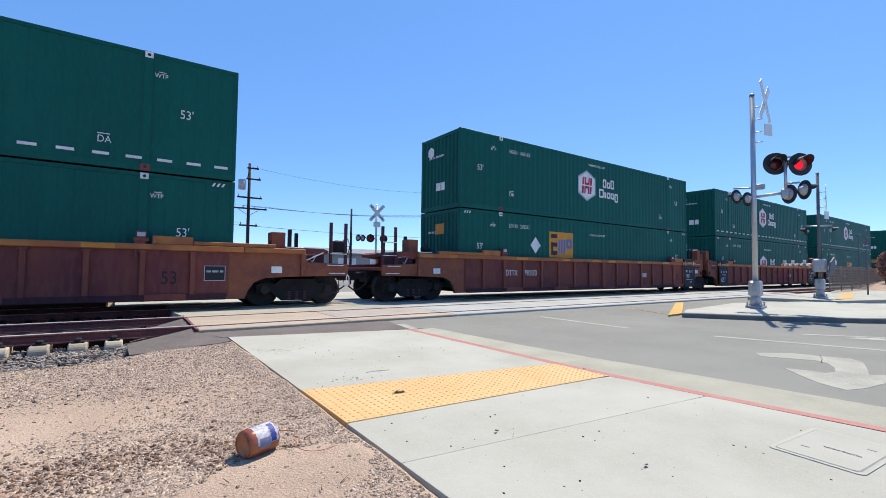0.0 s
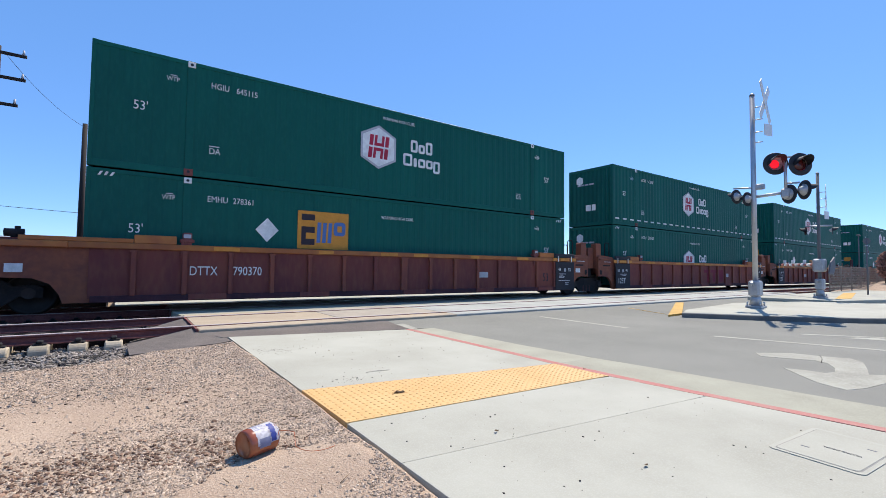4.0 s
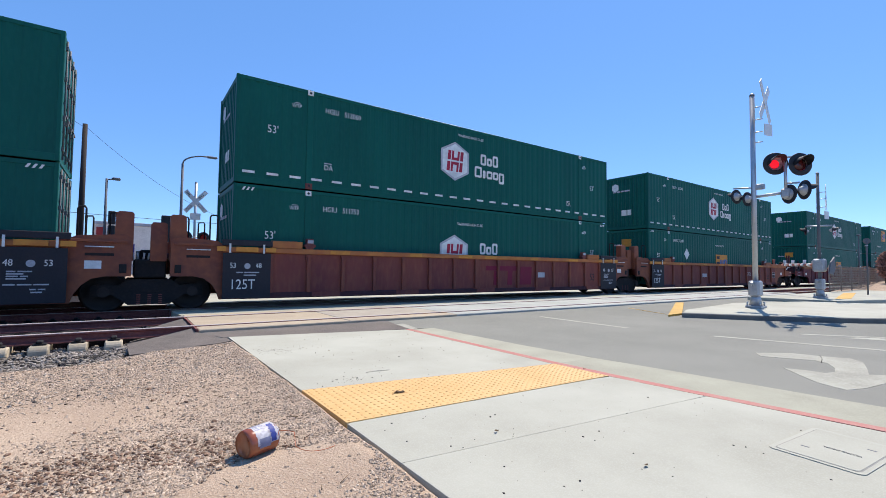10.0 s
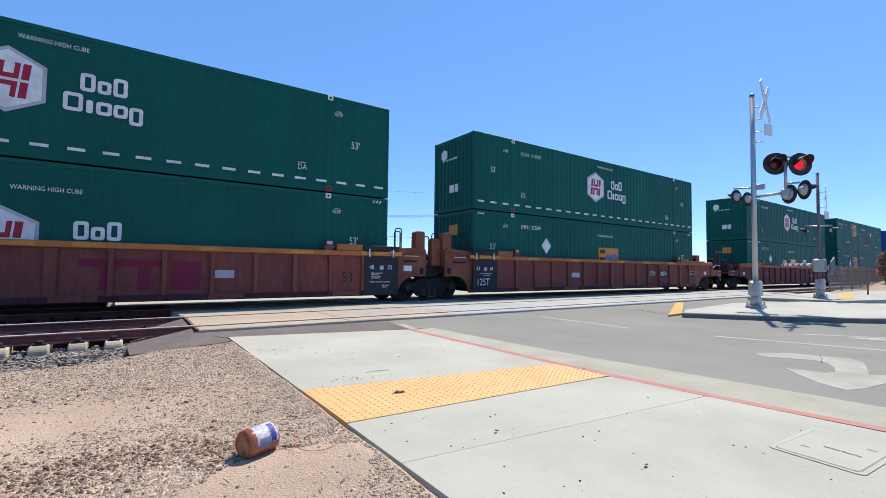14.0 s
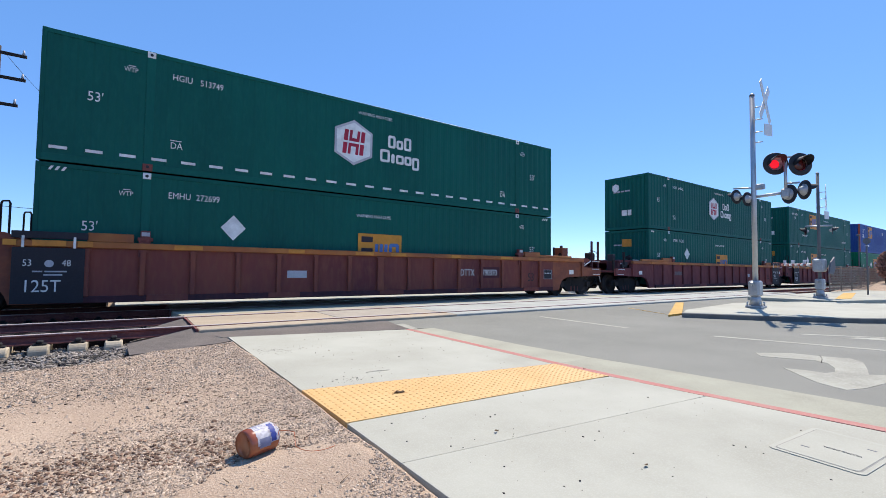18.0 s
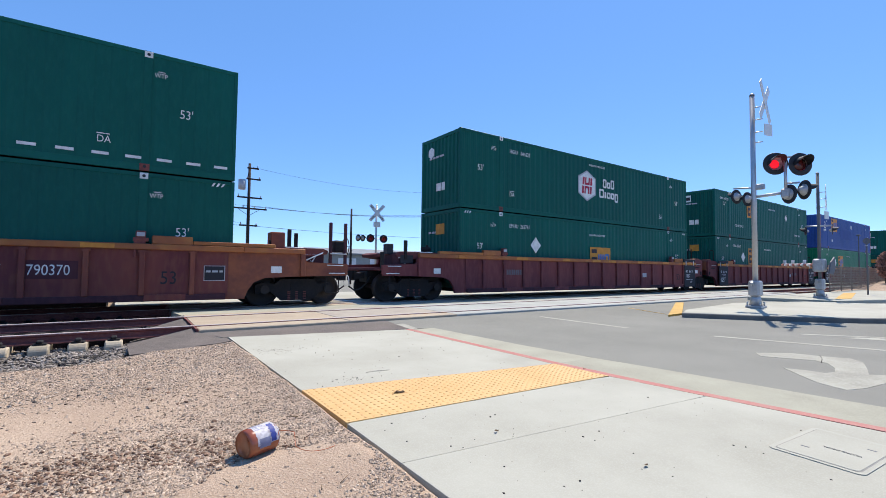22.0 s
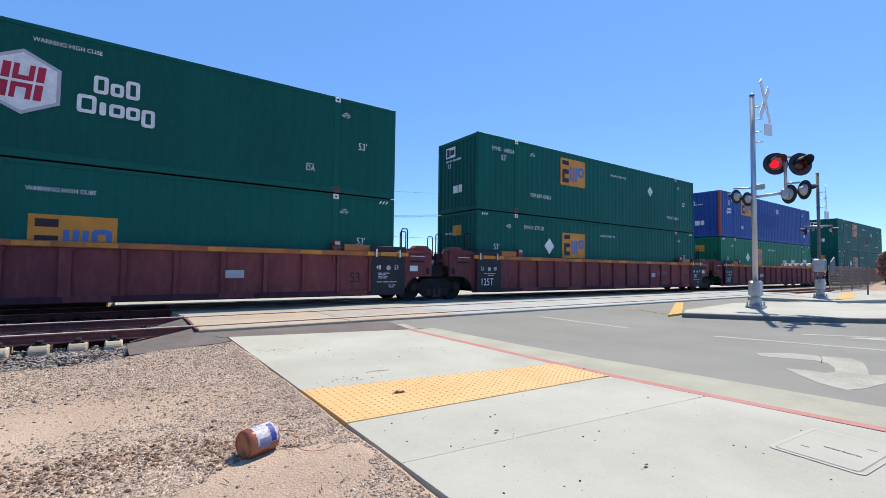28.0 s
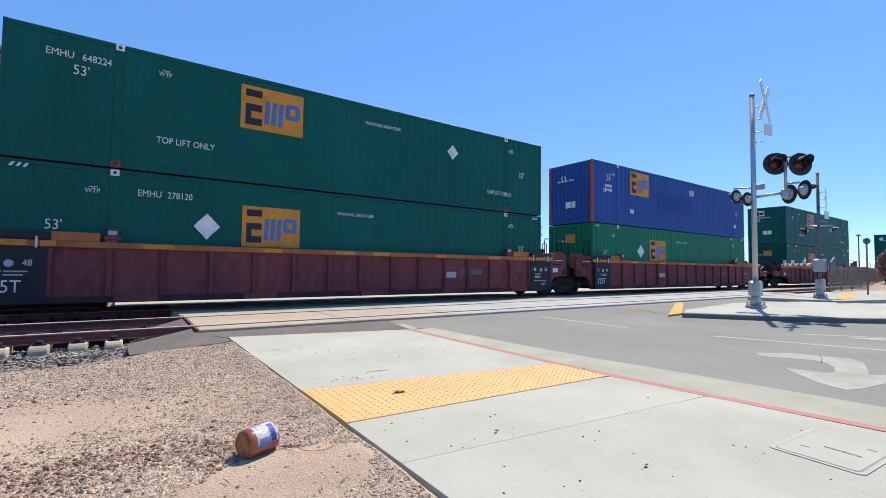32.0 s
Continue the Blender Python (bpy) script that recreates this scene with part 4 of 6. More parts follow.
def unit_sides(u, paint, rib_paint, sill_paint):
    """The two long walls of a well: recessed panel, ribs, wide seam post, chords, guide blocks and container locks."""
    for s in (-1, 1):
        lo, hi = min(s * 1.44, s * 1.50), max(s * 1.44, s * 1.50)
        w = part("side_wall", once(("wall", paint.name, s), lambda: mesh_of(bm_box(-7.95, 7.95, lo, hi, ZB, ZT - 0.14), "side_wall", paint)), None, u)

        def rib_mesh(half):
            bm = bm_box(-half, half, -0.045, 0.045, ZB + 0.05, ZT - 0.15, bevel=0.012)
            box(bm, -half - 0.025, half + 0.025, -0.050, 0.050, ZT - 0.20, ZT - 0.152)
            return mesh_of(bm, "rib", rib_paint)
        for i in range(-7, 8):
            if i:
                part("rib", once(("rib", rib_paint.name), lambda: rib_mesh(0.055)), None, w, at=pose(1.02 * i, s * 1.535, 0))
        part("seam_post", once(("seam", rib_paint.name), lambda: rib_mesh(0.11)), None, w, "wide seam post", pose(0, s * 1.54, 0))
        ch = part("top_chord", once(("chord", s), lambda: mesh_of(bm_box(-8.3, 8.3, min(s * 1.40, s * 1.57), max(s * 1.40, s * 1.57), ZT - 0.14, ZT, bevel=0.015), "top_chord", M_CHORD)), None, u, "orange painted top chord")
        part("bottom_chord", once(("bchord", sill_paint.name, s), lambda: mesh_of(bm_box(-7.9, 7.9, min(s * 1.36, s * 1.56), max(s * 1.36, s * 1.56), ZB - 0.09, ZB + 0.06, bevel=0.015), "bottom_chord", sill_paint)), None, u, "dark purple brown bottom chord")
        for x in (-5.6, -2.9, 0.4, 3.4, 6.6):
            part("pad_plate", once(("pad", paint.name), lambda: mesh_of(bm_box(-0.42, 0.42, -0.01, 0.01, 0.28, 0.42, bevel=0.004), "pad_plate", paint)), None, u, "", pose(x, s * 1.568, 0))
        for x, half in ((-5.2, 0.30), (-2.6, 0.22), (-0.55, 0.30), (0.62, 0.28), (2.9, 0.20), (5.3, 0.30)):
            part("chord_mark", once(("chord_mark", half), lambda: mesh_of(bm_box(-half, half, -0.003, 0.003, ZT - 0.12, ZT - 0.02), "chord_mark", M_AMBER)), None, ch, "amber patch on the chord", pose(x, s * 1.573, 0))
        for e in (-1, 1):
            part("guide_block", once("guide", lambda: mesh_of(bm_box(-0.42, 0.42, -0.07, 0.07, 0, 0.20, bevel=0.015), "guide_block", M_CHORD)), None, ch, "", pose(e * 6.72, s * 1.47, ZT))

            def lock_mesh():
                lk = bmesh.new()
                box(lk, -0.10, 0.10, -0.08, 0.08, -0.10, 0.32, 0.02)
                box(lk, -0.15, 0.15, -0.09, 0.09, 0.08, 0.16, 0.01)
                box(lk, -0.13, -0.07, -0.10, -0.06, -0.3, 0.1, 0.01)
                return mesh_of(lk, "lock", M_RAIL)
            k = part("lock", once("lock", lock_mesh), None, ch, "rusty container lock", pose(e * 6.08, s * 1.45, ZT - 0.02))
            part("lock_plate", once("lock_plate", lambda: mesh_of(bm_box(-0.08, 0.08, -0.006, 0.006, 0.19, 0.28), "lock_plate", M_GREYMARK)), None, k, "", pose(0, s * 0.092, 0))


def stencil_panel(u, e, tonnage):
    """The black panel with capacity figures beside a joint, on the near side."""
    pn = part("stencil_panel", once("stencil_panel", lambda: mesh_of(bm_box(-0.58, 0.58, -0.006, 0.006, 0.28, 1.44), "stencil_panel", M_BLACK)), None, u, "black stencilled panel", pose(e * 7.74, -1.598, 0))
    part("cap_plate", once("cap_plate", lambda: mesh_of(bm_box(-0.60, 0.62, -0.01, 0.05, 1.63, 1.78, bevel=0.01), "cap_plate", M_BLACK)), None, pn, "dark cap over the chord")
    for x, word in ((-0.42, "48" if e > 0 else "53"), (0.20, "53" if e > 0 else "48")):
        part("lettering", text_mesh(word, 0.19, M_MARK), None, pn, "", on_near(x, -0.008, 1.06))
    part("round_emblem", once("round_emblem", lambda: mesh_of(bm_tube((0, -0.004, 0), (0, -0.010, 0), 0.075, n=18), "round_emblem", M_GREYMARK)), None, pn, "", pose(0.0, 0, 1.11))
    if tonnage and e < 0:
        part("lettering", text_mesh("125T", 0.36, M_MARK), None, pn, "", on_near(-0.42, -0.008, 0.52))
        bar_row(pn, "caption_bar", (0.16, 0.36), 0.03, 0.03, M_GREYMARK, on_near(-0.26, -0.008, 0.93))
        bar_row(pn, "caption_bar", (0.30,), 0.03, 0.03, M_GREYMARK, on_near(-0.08, -0.008, 0.86))
    else:
        for x, z, w in ((-0.36, 0.93, (0.14, 0.22)), (-0.36, 0.88, (0.26,)), (-0.36, 0.83, (0.18, 0.12)), (-0.36, 0.78, (0.30,)), (-0.40, 0.66, (0.18, 0.22, 0.24)), (0.0, 0.56, (0.10, 0.12)), (0.02, 0.50, (0.18,))):
            bar_row(pn, "caption_bar", w, 0.028, 0.03, M_GREYMARK, on_near(x, -0.008, z))
    for q in (-0.42, 0.40):
        part("white_tick", once("white_tick", lambda: mesh_of(bm_box(-0.022, 0.022, -0.004, 0.004, 1.44, 1.68), "white_tick", M_MARK)), None, pn, "", pose(q, -0.014, 0))
    for q, m in ((-0.01, 0.27), (0.58, 0.13), (-0.62, 0.10)):
        part("amber_reflector", once(("amber_refl", m), lambda: mesh_of(bm_box(-m, m, -0.012, 0.004, 1.48, 1.60, bevel=0.003), "amber_reflector", M_AMBER)), None, pn, "amber painted block", pose(q, 0, 0))


def joint_end(u, e, er, paint, end_paint, tonnage):
    """The end of a well over a bogie that it shares with the next well."""
    tall = paint is M_CAR
    for s in (-1, 1):
        part("end_side", once(("arch", end_paint.name, "joint", s), lambda: mesh_of(bm_prism(ARCH_JOINT, 'y', min(s * 1.36, s * 1.47), max(s * 1.36, s * 1.47)), "end_side", end_paint)), None, u, at=er)
    part("end_platform", once(("plat", paint.name), lambda: mesh_of(bm_box(8.1, 9.44, -1.35, 1.35, 1.30, 1.42, bevel=0.01), "end_platform", paint)), None, u, at=er)
    part("end_bulkhead", once(("bulk2", paint.name), lambda: mesh_of(bm_box(8.12, 8.22, -1.34, 1.34, 0.9, 1.72, bevel=0.01), "end_bulkhead", paint)), None, u, at=er)
    part("end_lip", once(("lip", end_paint.name), lambda: mesh_of(bm_box(8.32, 9.38, -1.52, -1.475, 1.60, 1.66, bevel=0.006), "end_lip", end_paint)), None, u, at=pose(0, 0, 0) if e > 0 else pose(-17.7, 0, 0))
    # Dark plate imitates the shade within a slot in the sheet.
    part("slot", once("slot", lambda: mesh_of(bm_box(-0.26, 0.26, -0.004, 0.004, -0.03, 0.03), "slot", M_DARKSTEEL)), None, u, "dark plate painted as a slot", pose(e * 8.85, -1.474, 1.33))
    part("pin_plate", once("pin_plate", lambda: mesh_of(bm_box(-0.07, 0.07, -0.012, 0.012, -0.10, 0.10, bevel=0.01), "pin_plate", M_DARKSTEEL)), None, u, "", pose(e * 9.28, -1.478, 1.02))
    top = 2.34 if tall else 1.86
    if tall:
        pts = [(9.10, 1.70), (9.12, top - 0.04), (9.18, top), (9.42, top), (9.46, top - 0.05), (9.46, 1.20), (9.10, 1.20)]
    else:
        pts = [(8.75, 1.72), (8.90, top), (9.34, top), (9.46, top - 0.14), (9.46, 1.20), (8.75, 1.20)]
    part("end_bracket", once(("brk", tall), lambda: mesh_of(bm_prism(pts, 'y', -0.14, 0.14), "end_bracket", M_BRACKET)), None, u, "upright end bracket", er @ pose(0, -1.22 * e, 0))
    if tall and e < 0:
        part("end_bracket", once("brk_low", lambda: mesh_of(bm_prism([(9.50, 1.2), (9.50, 2.10), (9.56, 2.14), (9.80, 2.14), (9.84, 2.08), (9.84, 1.2)], 'y', -0.12, 0.12), "end_bracket", M_BRACKET)), None, u, "lower end bracket", er @ pose(0, 1.10, 0))
    if e > 0:
        def hub_mesh():
            hub = bmesh.new()
            box(hub, 9.48, 10.14, -1.12, 1.12, 0.80, 1.24, 0.03)
            box(hub, 9.60, 10.02, -0.7, 0.7, 1.24, 1.48, 0.03)
            return mesh_of(hub, "articulation", M_DARKSTEEL)
        part("articulation", once("articulation", hub_mesh), None, u, "dark steel joint between two wells")

        def hose_mesh():
            bm = bmesh.new()
            for k in range(3):
                y = -1.05 + 0.08 * k
                polytube(bm, [(9.52 + 0.12 * math.cos(a) * 1.4 + 0.10 * k, y, 1.40 + 0.34 * math.sin(a)) for a in [math.pi * (1 + i / 8) for i in range(9)]], 0.022, 7)
            return mesh_of(bm, "brake_hose", M_GREYMARK)
        part("brake_hose", once("joint_hose", hose_mesh), None, u, "looped pale brake hoses at the joint")
        part("placard", once("joint_placard", lambda: mesh_of(bm_box(-0.15, 0.15, -0.004, 0.004, -0.09, 0.09), "placard", M_MARK)), None, u, "small white placard", pose(8.74, -1.476, 1.10))
    part("side_rail", once("side_rail", lambda: mesh_of(bm_tube((-0.26, 0, 0), (0.26, 0, 0), 0.014, n=6), "side_rail", M_MARK)), None, u, "thin white hand rail", pose(e * 8.85, -1.53, 1.50))

    def grab_mesh():
        hb = bmesh.new()
        polytube(hb, [(0, -0.10, 0), (0, -0.10, 0.93), (0, -0.07, 0.98), (0, 0.07, 0.98), (0, 0.10, 0.93), (0, 0.10, 0)], 0.02, 8)
        return mesh_of(hb, "grab_iron", M_DARKSTEEL)
    for x, y in ((8.50, -1.25), (9.05, -0.2), (8.50, 1.2)):
        part("grab_iron", once("grab_iron", grab_mesh), None, u, "", er @ pose(x, y * e, 1.42) @ Matrix.Rotation(0.9, 4, 'Z'))
    stencil_panel(u, e, tonnage)


def coupler_end(u, e, er, paint, end_paint):
    """The end of a car with its own bogie, a low platform, posts, brake gear and a coupler."""
    for s in (-1, 1):
        part("end_side", once(("arch", end_paint.name, "coupler", s), lambda: mesh_of(bm_prism(ARCH_COUPLER, 'y', min(s * 1.36, s * 1.47), max(s * 1.36, s * 1.47)), "end_side", end_paint)), None, u, at=er)
        part("chord_end", once("chord_end", lambda: mesh_of(bm_box(8.305, 9.90, -0.08, 0.08, 1.46, 1.60, bevel=0.015), "chord_end", M_CHORD)), None, u, "orange painted chord end", er @ pose(0, s * 1.485, 0))
        part("chord_riser", once("chord_riser", lambda: mesh_of(bm_box(7.15, 9.10, -0.07, 0.07, 1.604, 1.70, bevel=0.012), "chord_riser", M_CHORD)), None, u, "raised plate on the chord", er @ pose(0, s * 1.47, 0))
        part("end_frame", once(("end_frame", end_paint.name), lambda: mesh_of(bm_box(-0.07, 0.07, -0.045, 0.045, 0.84, 1.46, bevel=0.012), "end_frame", end_paint)), None, u, "", er @ pose(9.86, s * 1.50, 0))
    part("end_platform", once(("plat2", paint.name), lambda: mesh_of(bm_box(8.1, 11.2, -1.35, 1.35, 1.02, 1.12, bevel=0.01), "end_platform", paint)), None, u, at=er)
    part("end_deck", once(("deck", paint.name), lambda: mesh_of(bm_prism([(8.05, 1.2), (10.62, 1.48), (10.66, 1.58), (10.50, 1.64), (8.05, 1.66)], 'y', -1.30, 1.30), "end_deck", paint)), None, u, "dark sloping end deck", er)
    part("centre_sill", once("csill", lambda: mesh_of(bm_box(8.0, 11.2, -0.3, 0.3, 0.62, 1.00, bevel=0.02), "centre_sill", M_DARKSTEEL)), None, u, at=er)

    def coupler_mesh():
        cb = bmesh.new()
        box(cb, 11.15, 11.55, -0.10, 0.10, 0.74, 0.94, 0.02)
        prism(cb, [(11.5, -0.16), (11.72, -0.12), (11.74, 0.02), (11.6, 0.06), (11.6, 0.16), (11.5, 0.16)], 'z', 0.68, 1.0)
        return mesh_of(cb, "coupler", M_DARKSTEEL)
    part("coupler", once("coupler", coupler_mesh), None, u, at=er)

    def hose_mesh():
        hose = bmesh.new()
        polytube(hose, [(11.1, 0.35, 0.82), (11.22, 0.34, 0.60), (11.40, 0.27, 0.40), (11.58, 0.18, 0.36), (11.76, 0.10, 0.50)], 0.026, 8)
        return mesh_of(hose, "air_hose", M_CABLE)
    part("air_hose", once("hose", hose_mesh), None, u, at=er)

    def lever_mesh():
        lever = bmesh.new()
        polytube(lever, [(11.26, -0.2, 0.94), (11.26, -1.25, 0.90), (11.28, -1.36, 0.82), (11.30, -1.38, 0.56)], 0.017, 6)
        return mesh_of(lever, "uncoupling_lever", M_GREYMARK)
    part("uncoupling_lever", once("lever", lever_mesh), None, u, at=er)

    def step_mesh():
        sp = bmesh.new()
        polytube(sp, [(-0.2, 0, 0.6), (-0.2, 0, 0.02), (-0.17, 0, 0.0), (0.17, 0, 0.0), (0.2, 0, 0.02), (0.2, 0, 0.6)], 0.017, 6)
        return mesh_of(sp, "sill_step", M_DARKSTEEL)
    part("sill_step", once("sill_step", step_mesh), None, u, "", pose(e * 10.75, -1.42, 0.36))
    iron = once("hand_iron", lambda: mesh_of(bm_tube((-0.24, 0, 0), (0.24, 0, 0), 0.016, n=6), "hand_iron", M_MARK))
    for x, z in ((10.80, 1.16), (10.86, 0.93), (9.62, 1.64)):
        part("hand_iron", iron, None, u, "thin white hand iron", pose(e * x, -1.50, z))
    # Dark box stands in for the shaded recess at the car's end.
    gear = once("gear_box", lambda: mesh_of(bm_box(-0.40, 0.40, -0.30, 0.30, 0, 0.42, bevel=0.02), "gear_box", M_SILL))
    g = part("gear_box", gear, None, u, "dark box added in place of the dark end recess", pose(e * 10.35 if e < 0 else 10.15, -0.95, 1.13))

    def release_mesh():
        bm = polytube(bmesh.new(), [(-0.20, 0, 0.10), (0.0, 0, 0.13), (0.20, 0, 0.12)], 0.022, 6)
        return mesh_of(polytube(bm, [(0.16, 0, 0.11), (0.04, 0, -0.10), (-0.02, 0, -0.06)], 0.02, 6), "release_handle", M_GREYMARK)
    part("release_handle", once("release_handle", release_mesh), None, g, "pale bent release handle", pose(0, -0.33, 0.22))
    post = once("end_post", lambda: mesh_of(bm_box(-0.042, 0.042, -0.04, 0.04, 0, 1.32, bevel=0.01), "end_post", M_SILL))
    short = once("short_post", lambda: mesh_of(bm_box(-0.05, 0.05, -0.05, 0.05, 0, 0.62, bevel=0.01), "short_post", M_DARKSTEEL))
    big = once("equipment_box", lambda: mesh_of(bm_box(-0.19, 0.19, -0.22, 0.22, 0, 0.46, bevel=0.015), "equipment_box", M_BRACKET))
    white = once("rung", lambda: mesh_of(bm_tube((-0.25, 0, 0), (0.25, 0, 0), 0.015, n=6), "ladder_rung", M_MARK))
    if paint is M_CAR:
        for x in (10.70, 11.16):
            part("end_post", post, None, u, "tall upright end post", pose(e * x, -1.36, 1.1))
        part("ladder_rung", white, None, u, "thin white ladder rung", pose(e * 10.93, -1.42, 1.50))
        part("ladder_rung", white, None, u, "thin white ladder rung", pose(e * 10.93, -1.42, 1.92)) if e < 0 else None
        part("equipment_box", big, None, u, "", pose(e * (9.82 if e < 0 else 9.30), -0.8, 1.62))
        part("short_post", short, None, u, "", pose(e * 9.78, -0.4, 1.6))
        part("short_post", short, None, u, "", pose(e * 10.22, 0.4, 1.56))
    else:
        for x, z in ((11.15, 1.1), (10.30, 1.5)):
            part("short_post", short, None, u, "", pose(e * x, -1.30, z - 0.1))
        part("equipment_box", once("dark_box", lambda: mesh_of(bm_box(-0.11, 0.11, -0.15, 0.15, 0, 0.34, bevel=0.01), "equipment_box", M_SIGBLACK)), None, u, "small dark box", pose(e * 10.72, -0.9, 1.56))
        # Black plate imitates the shade inside an opening.
        part("hatch", once("hatch", lambda: mesh_of(bm_box(-0.24, 0.24, -0.006, 0.006, -0.13, 0.13), "hatch", M_SIGBLACK)), None, u, "black plate painted as an opening", pose(e * 10.25, -1.306, 1.40))

    def valve_mesh():
        bm = bmesh.new()
        tube(bm, (-0.16, 0, 0.12), (0.16, 0, 0.12), 0.085, n=12)
        tube(bm, (0, 0, 0), (0, 0, 0.12), 0.06, n=10)
        tube(bm, (0.05, 0, 0.16), (0.05, 0, 0.26), 0.05, n=10)
        return mesh_of(bm, "valve", M_DARKSTEEL)
    part("valve", once("valve", valve_mesh), None, u, "", pose(e * 9.25, -0.9, 1.65))
    if e > 0:
        def brake_mesh():
            bw = bmesh.new()
            polytube(bw, [(0, 0.27 * math.cos(a), 0.27 * math.sin(a)) for a in [2 * math.pi * i / 20 for i in range(21)]], 0.016, 6)
            for i in range(4):
                a = math.pi * i / 2
                tube(bw, (0, 0, 0), (0, 0.26 * math.cos(a), 0.26 * math.sin(a)), 0.012, n=6)
            box(bw, -0.42, -0.04, -0.17, 0.17, -0.18, 0.18, 0.05)
            return mesh_of(bw, "brake_wheel", M_DARKSTEEL)
        part("brake_wheel", once("brake_wheel", brake_mesh), None, u, "brake wheel with its gear box", pose(11.34, -0.95, 1.74))
        part("cut_lever", once("cut_lever", lambda: mesh_of(bm_tube((9.95, -1.52, 1.30), (10.42, -1.52, 1.52), 0.02, n=6), "cut_lever", M_MARK)), None, u, "slanting white lever")
    part("placard", once("placard", lambda: mesh_of(bm_box(-0.14, 0.14, -0.004, 0.004, -0.09, 0.09), "placard", M_MARK)), None, u, "small white placard", pose(e * 9.15, -1.476, 1.02))

    def frame_mesh():
        fr = bmesh.new()
        for q in ((-0.24, 0.24, 0.175, 0.19), (-0.24, 0.24, -0.19, -0.175), (-0.24, -0.225, -0.175, 0.175), (0.225, 0.24, -0.175, 0.175)):
            box(fr, q[0], q[1], -0.004, 0.004, q[2], q[3])
        return mesh_of(fr, "stencil_frame", M_GREYMARK)
    if e > 0:
        part("stencil_fill", once("stencil_fill", lambda: mesh_of(bm_box(-0.22, 0.22, -0.002, 0.002, -0.17, 0.17), "stencil_fill", M_BLACK)), None, u, "", pose(7.64, -1.504, 0.92))
        bar_row(u, "caption_bar", (0.10, 0.14, 0.08), 0.05, 0.03, M_GREYMARK, on_near(7.45, -1.507, 0.94))
        part("stencil_frame", once("stencil_frame", frame_mesh), None, u, "", pose(7.64, -1.506, 0.92))


def make_unit(label, left, right, paint, red_logo, tonnage, numbered):
    """One well of an articulated car, about its middle, on the rail's top. left, right: 'coupler' or 'joint'."""
    u = thing("well_car", label, "rail car", group="wells of the train")
    end_paint = M_BRACKET if paint is M_CAR else paint
    unit_sides(u, paint, M_RIB if paint is M_CAR else paint, M_SILL)
    part("well_floor", once("well_floor", lambda: mesh_of(bm_box(-7.9, 7.9, -1.36, 1.36, ZB - 0.08, ZB - 0.02), "well_floor", M_DARKSTEEL)), None, u)
    for e, kind in ((-1, left), (1, right)):
        er = Matrix.Identity(4) if e > 0 else TURNED
        if kind == "joint":
            joint_end(u, e, er, paint, end_paint, tonnage)
        else:
            coupler_end(u, e, er, paint, end_paint)
    # marks on the near side
    if right == "joint" or paint is M_CAR:
        part("lettering", text_mesh("53", 0.44, M_BLACK), None, u, "", on_near(6.48, -1.506, 0.66))
    if red_logo:
        for bx, bz, bw, bh in ((0.0, 0.54, 1.62, 0.17), (0.36, 0.0, 0.24, 0.53), (1.06, 0.0, 0.24, 0.53), (1.72, 0.0, 0.62, 0.70)):
            part("logo_block", bm_prism([(bx, bz), (bx + bw, bz), (bx + bw + bh * 0.06, bz + bh), (bx + bh * 0.06, bz + bh)], 'z', -0.003, 0.003), M_FADEDRED, u, "faded dark red logo block", on_near(0.45, -1.506, 0.52))
    elif paint is M_CAR and numbered and "coupler" in (left, right):
        for x, word in ((3.14, "DTTX"), (4.14, "790370")) if right == "coupler" else ((-6.02, "DTTX"), (-5.04, "790370")):
            if word == "790370" and right == "coupler":
                part("stencil_patch", once("stencil_patch", lambda: mesh_of(bm_box(-0.05, 0.84, -0.003, 0.003, -0.07, 0.32), "stencil_patch", M_SILL)), None, u, "dark patch behind the car number", pose(x, -1.502, 0.86))
            part("lettering", text_mesh(word, 0.32, M_MARK, 0.74), None, u, "", on_near(x, -1.509, 0.87))
    elif numbered:
        bar_row(u, "code_bar", (0.07, 0.06, 0.06, 0.08, 0.07, 0.08, 0.07, 0.06, 0.08, 0.07), 0.20, 0.03, M_FADEDGREY, on_near(-5.98 if left == "coupler" else 3.77, -1.506, 0.90))
    part("placard", once("wide_placard", lambda: mesh_of(bm_box(-0.27, 0.27, -0.004, 0.004, -0.10, 0.10), "placard", M_GREYMARK)), None, u, "pale worn placard", pose(-2.55 if right == "coupler" else 3.3, -1.506, 0.90))
    return u


WHEEL_R = 0.46


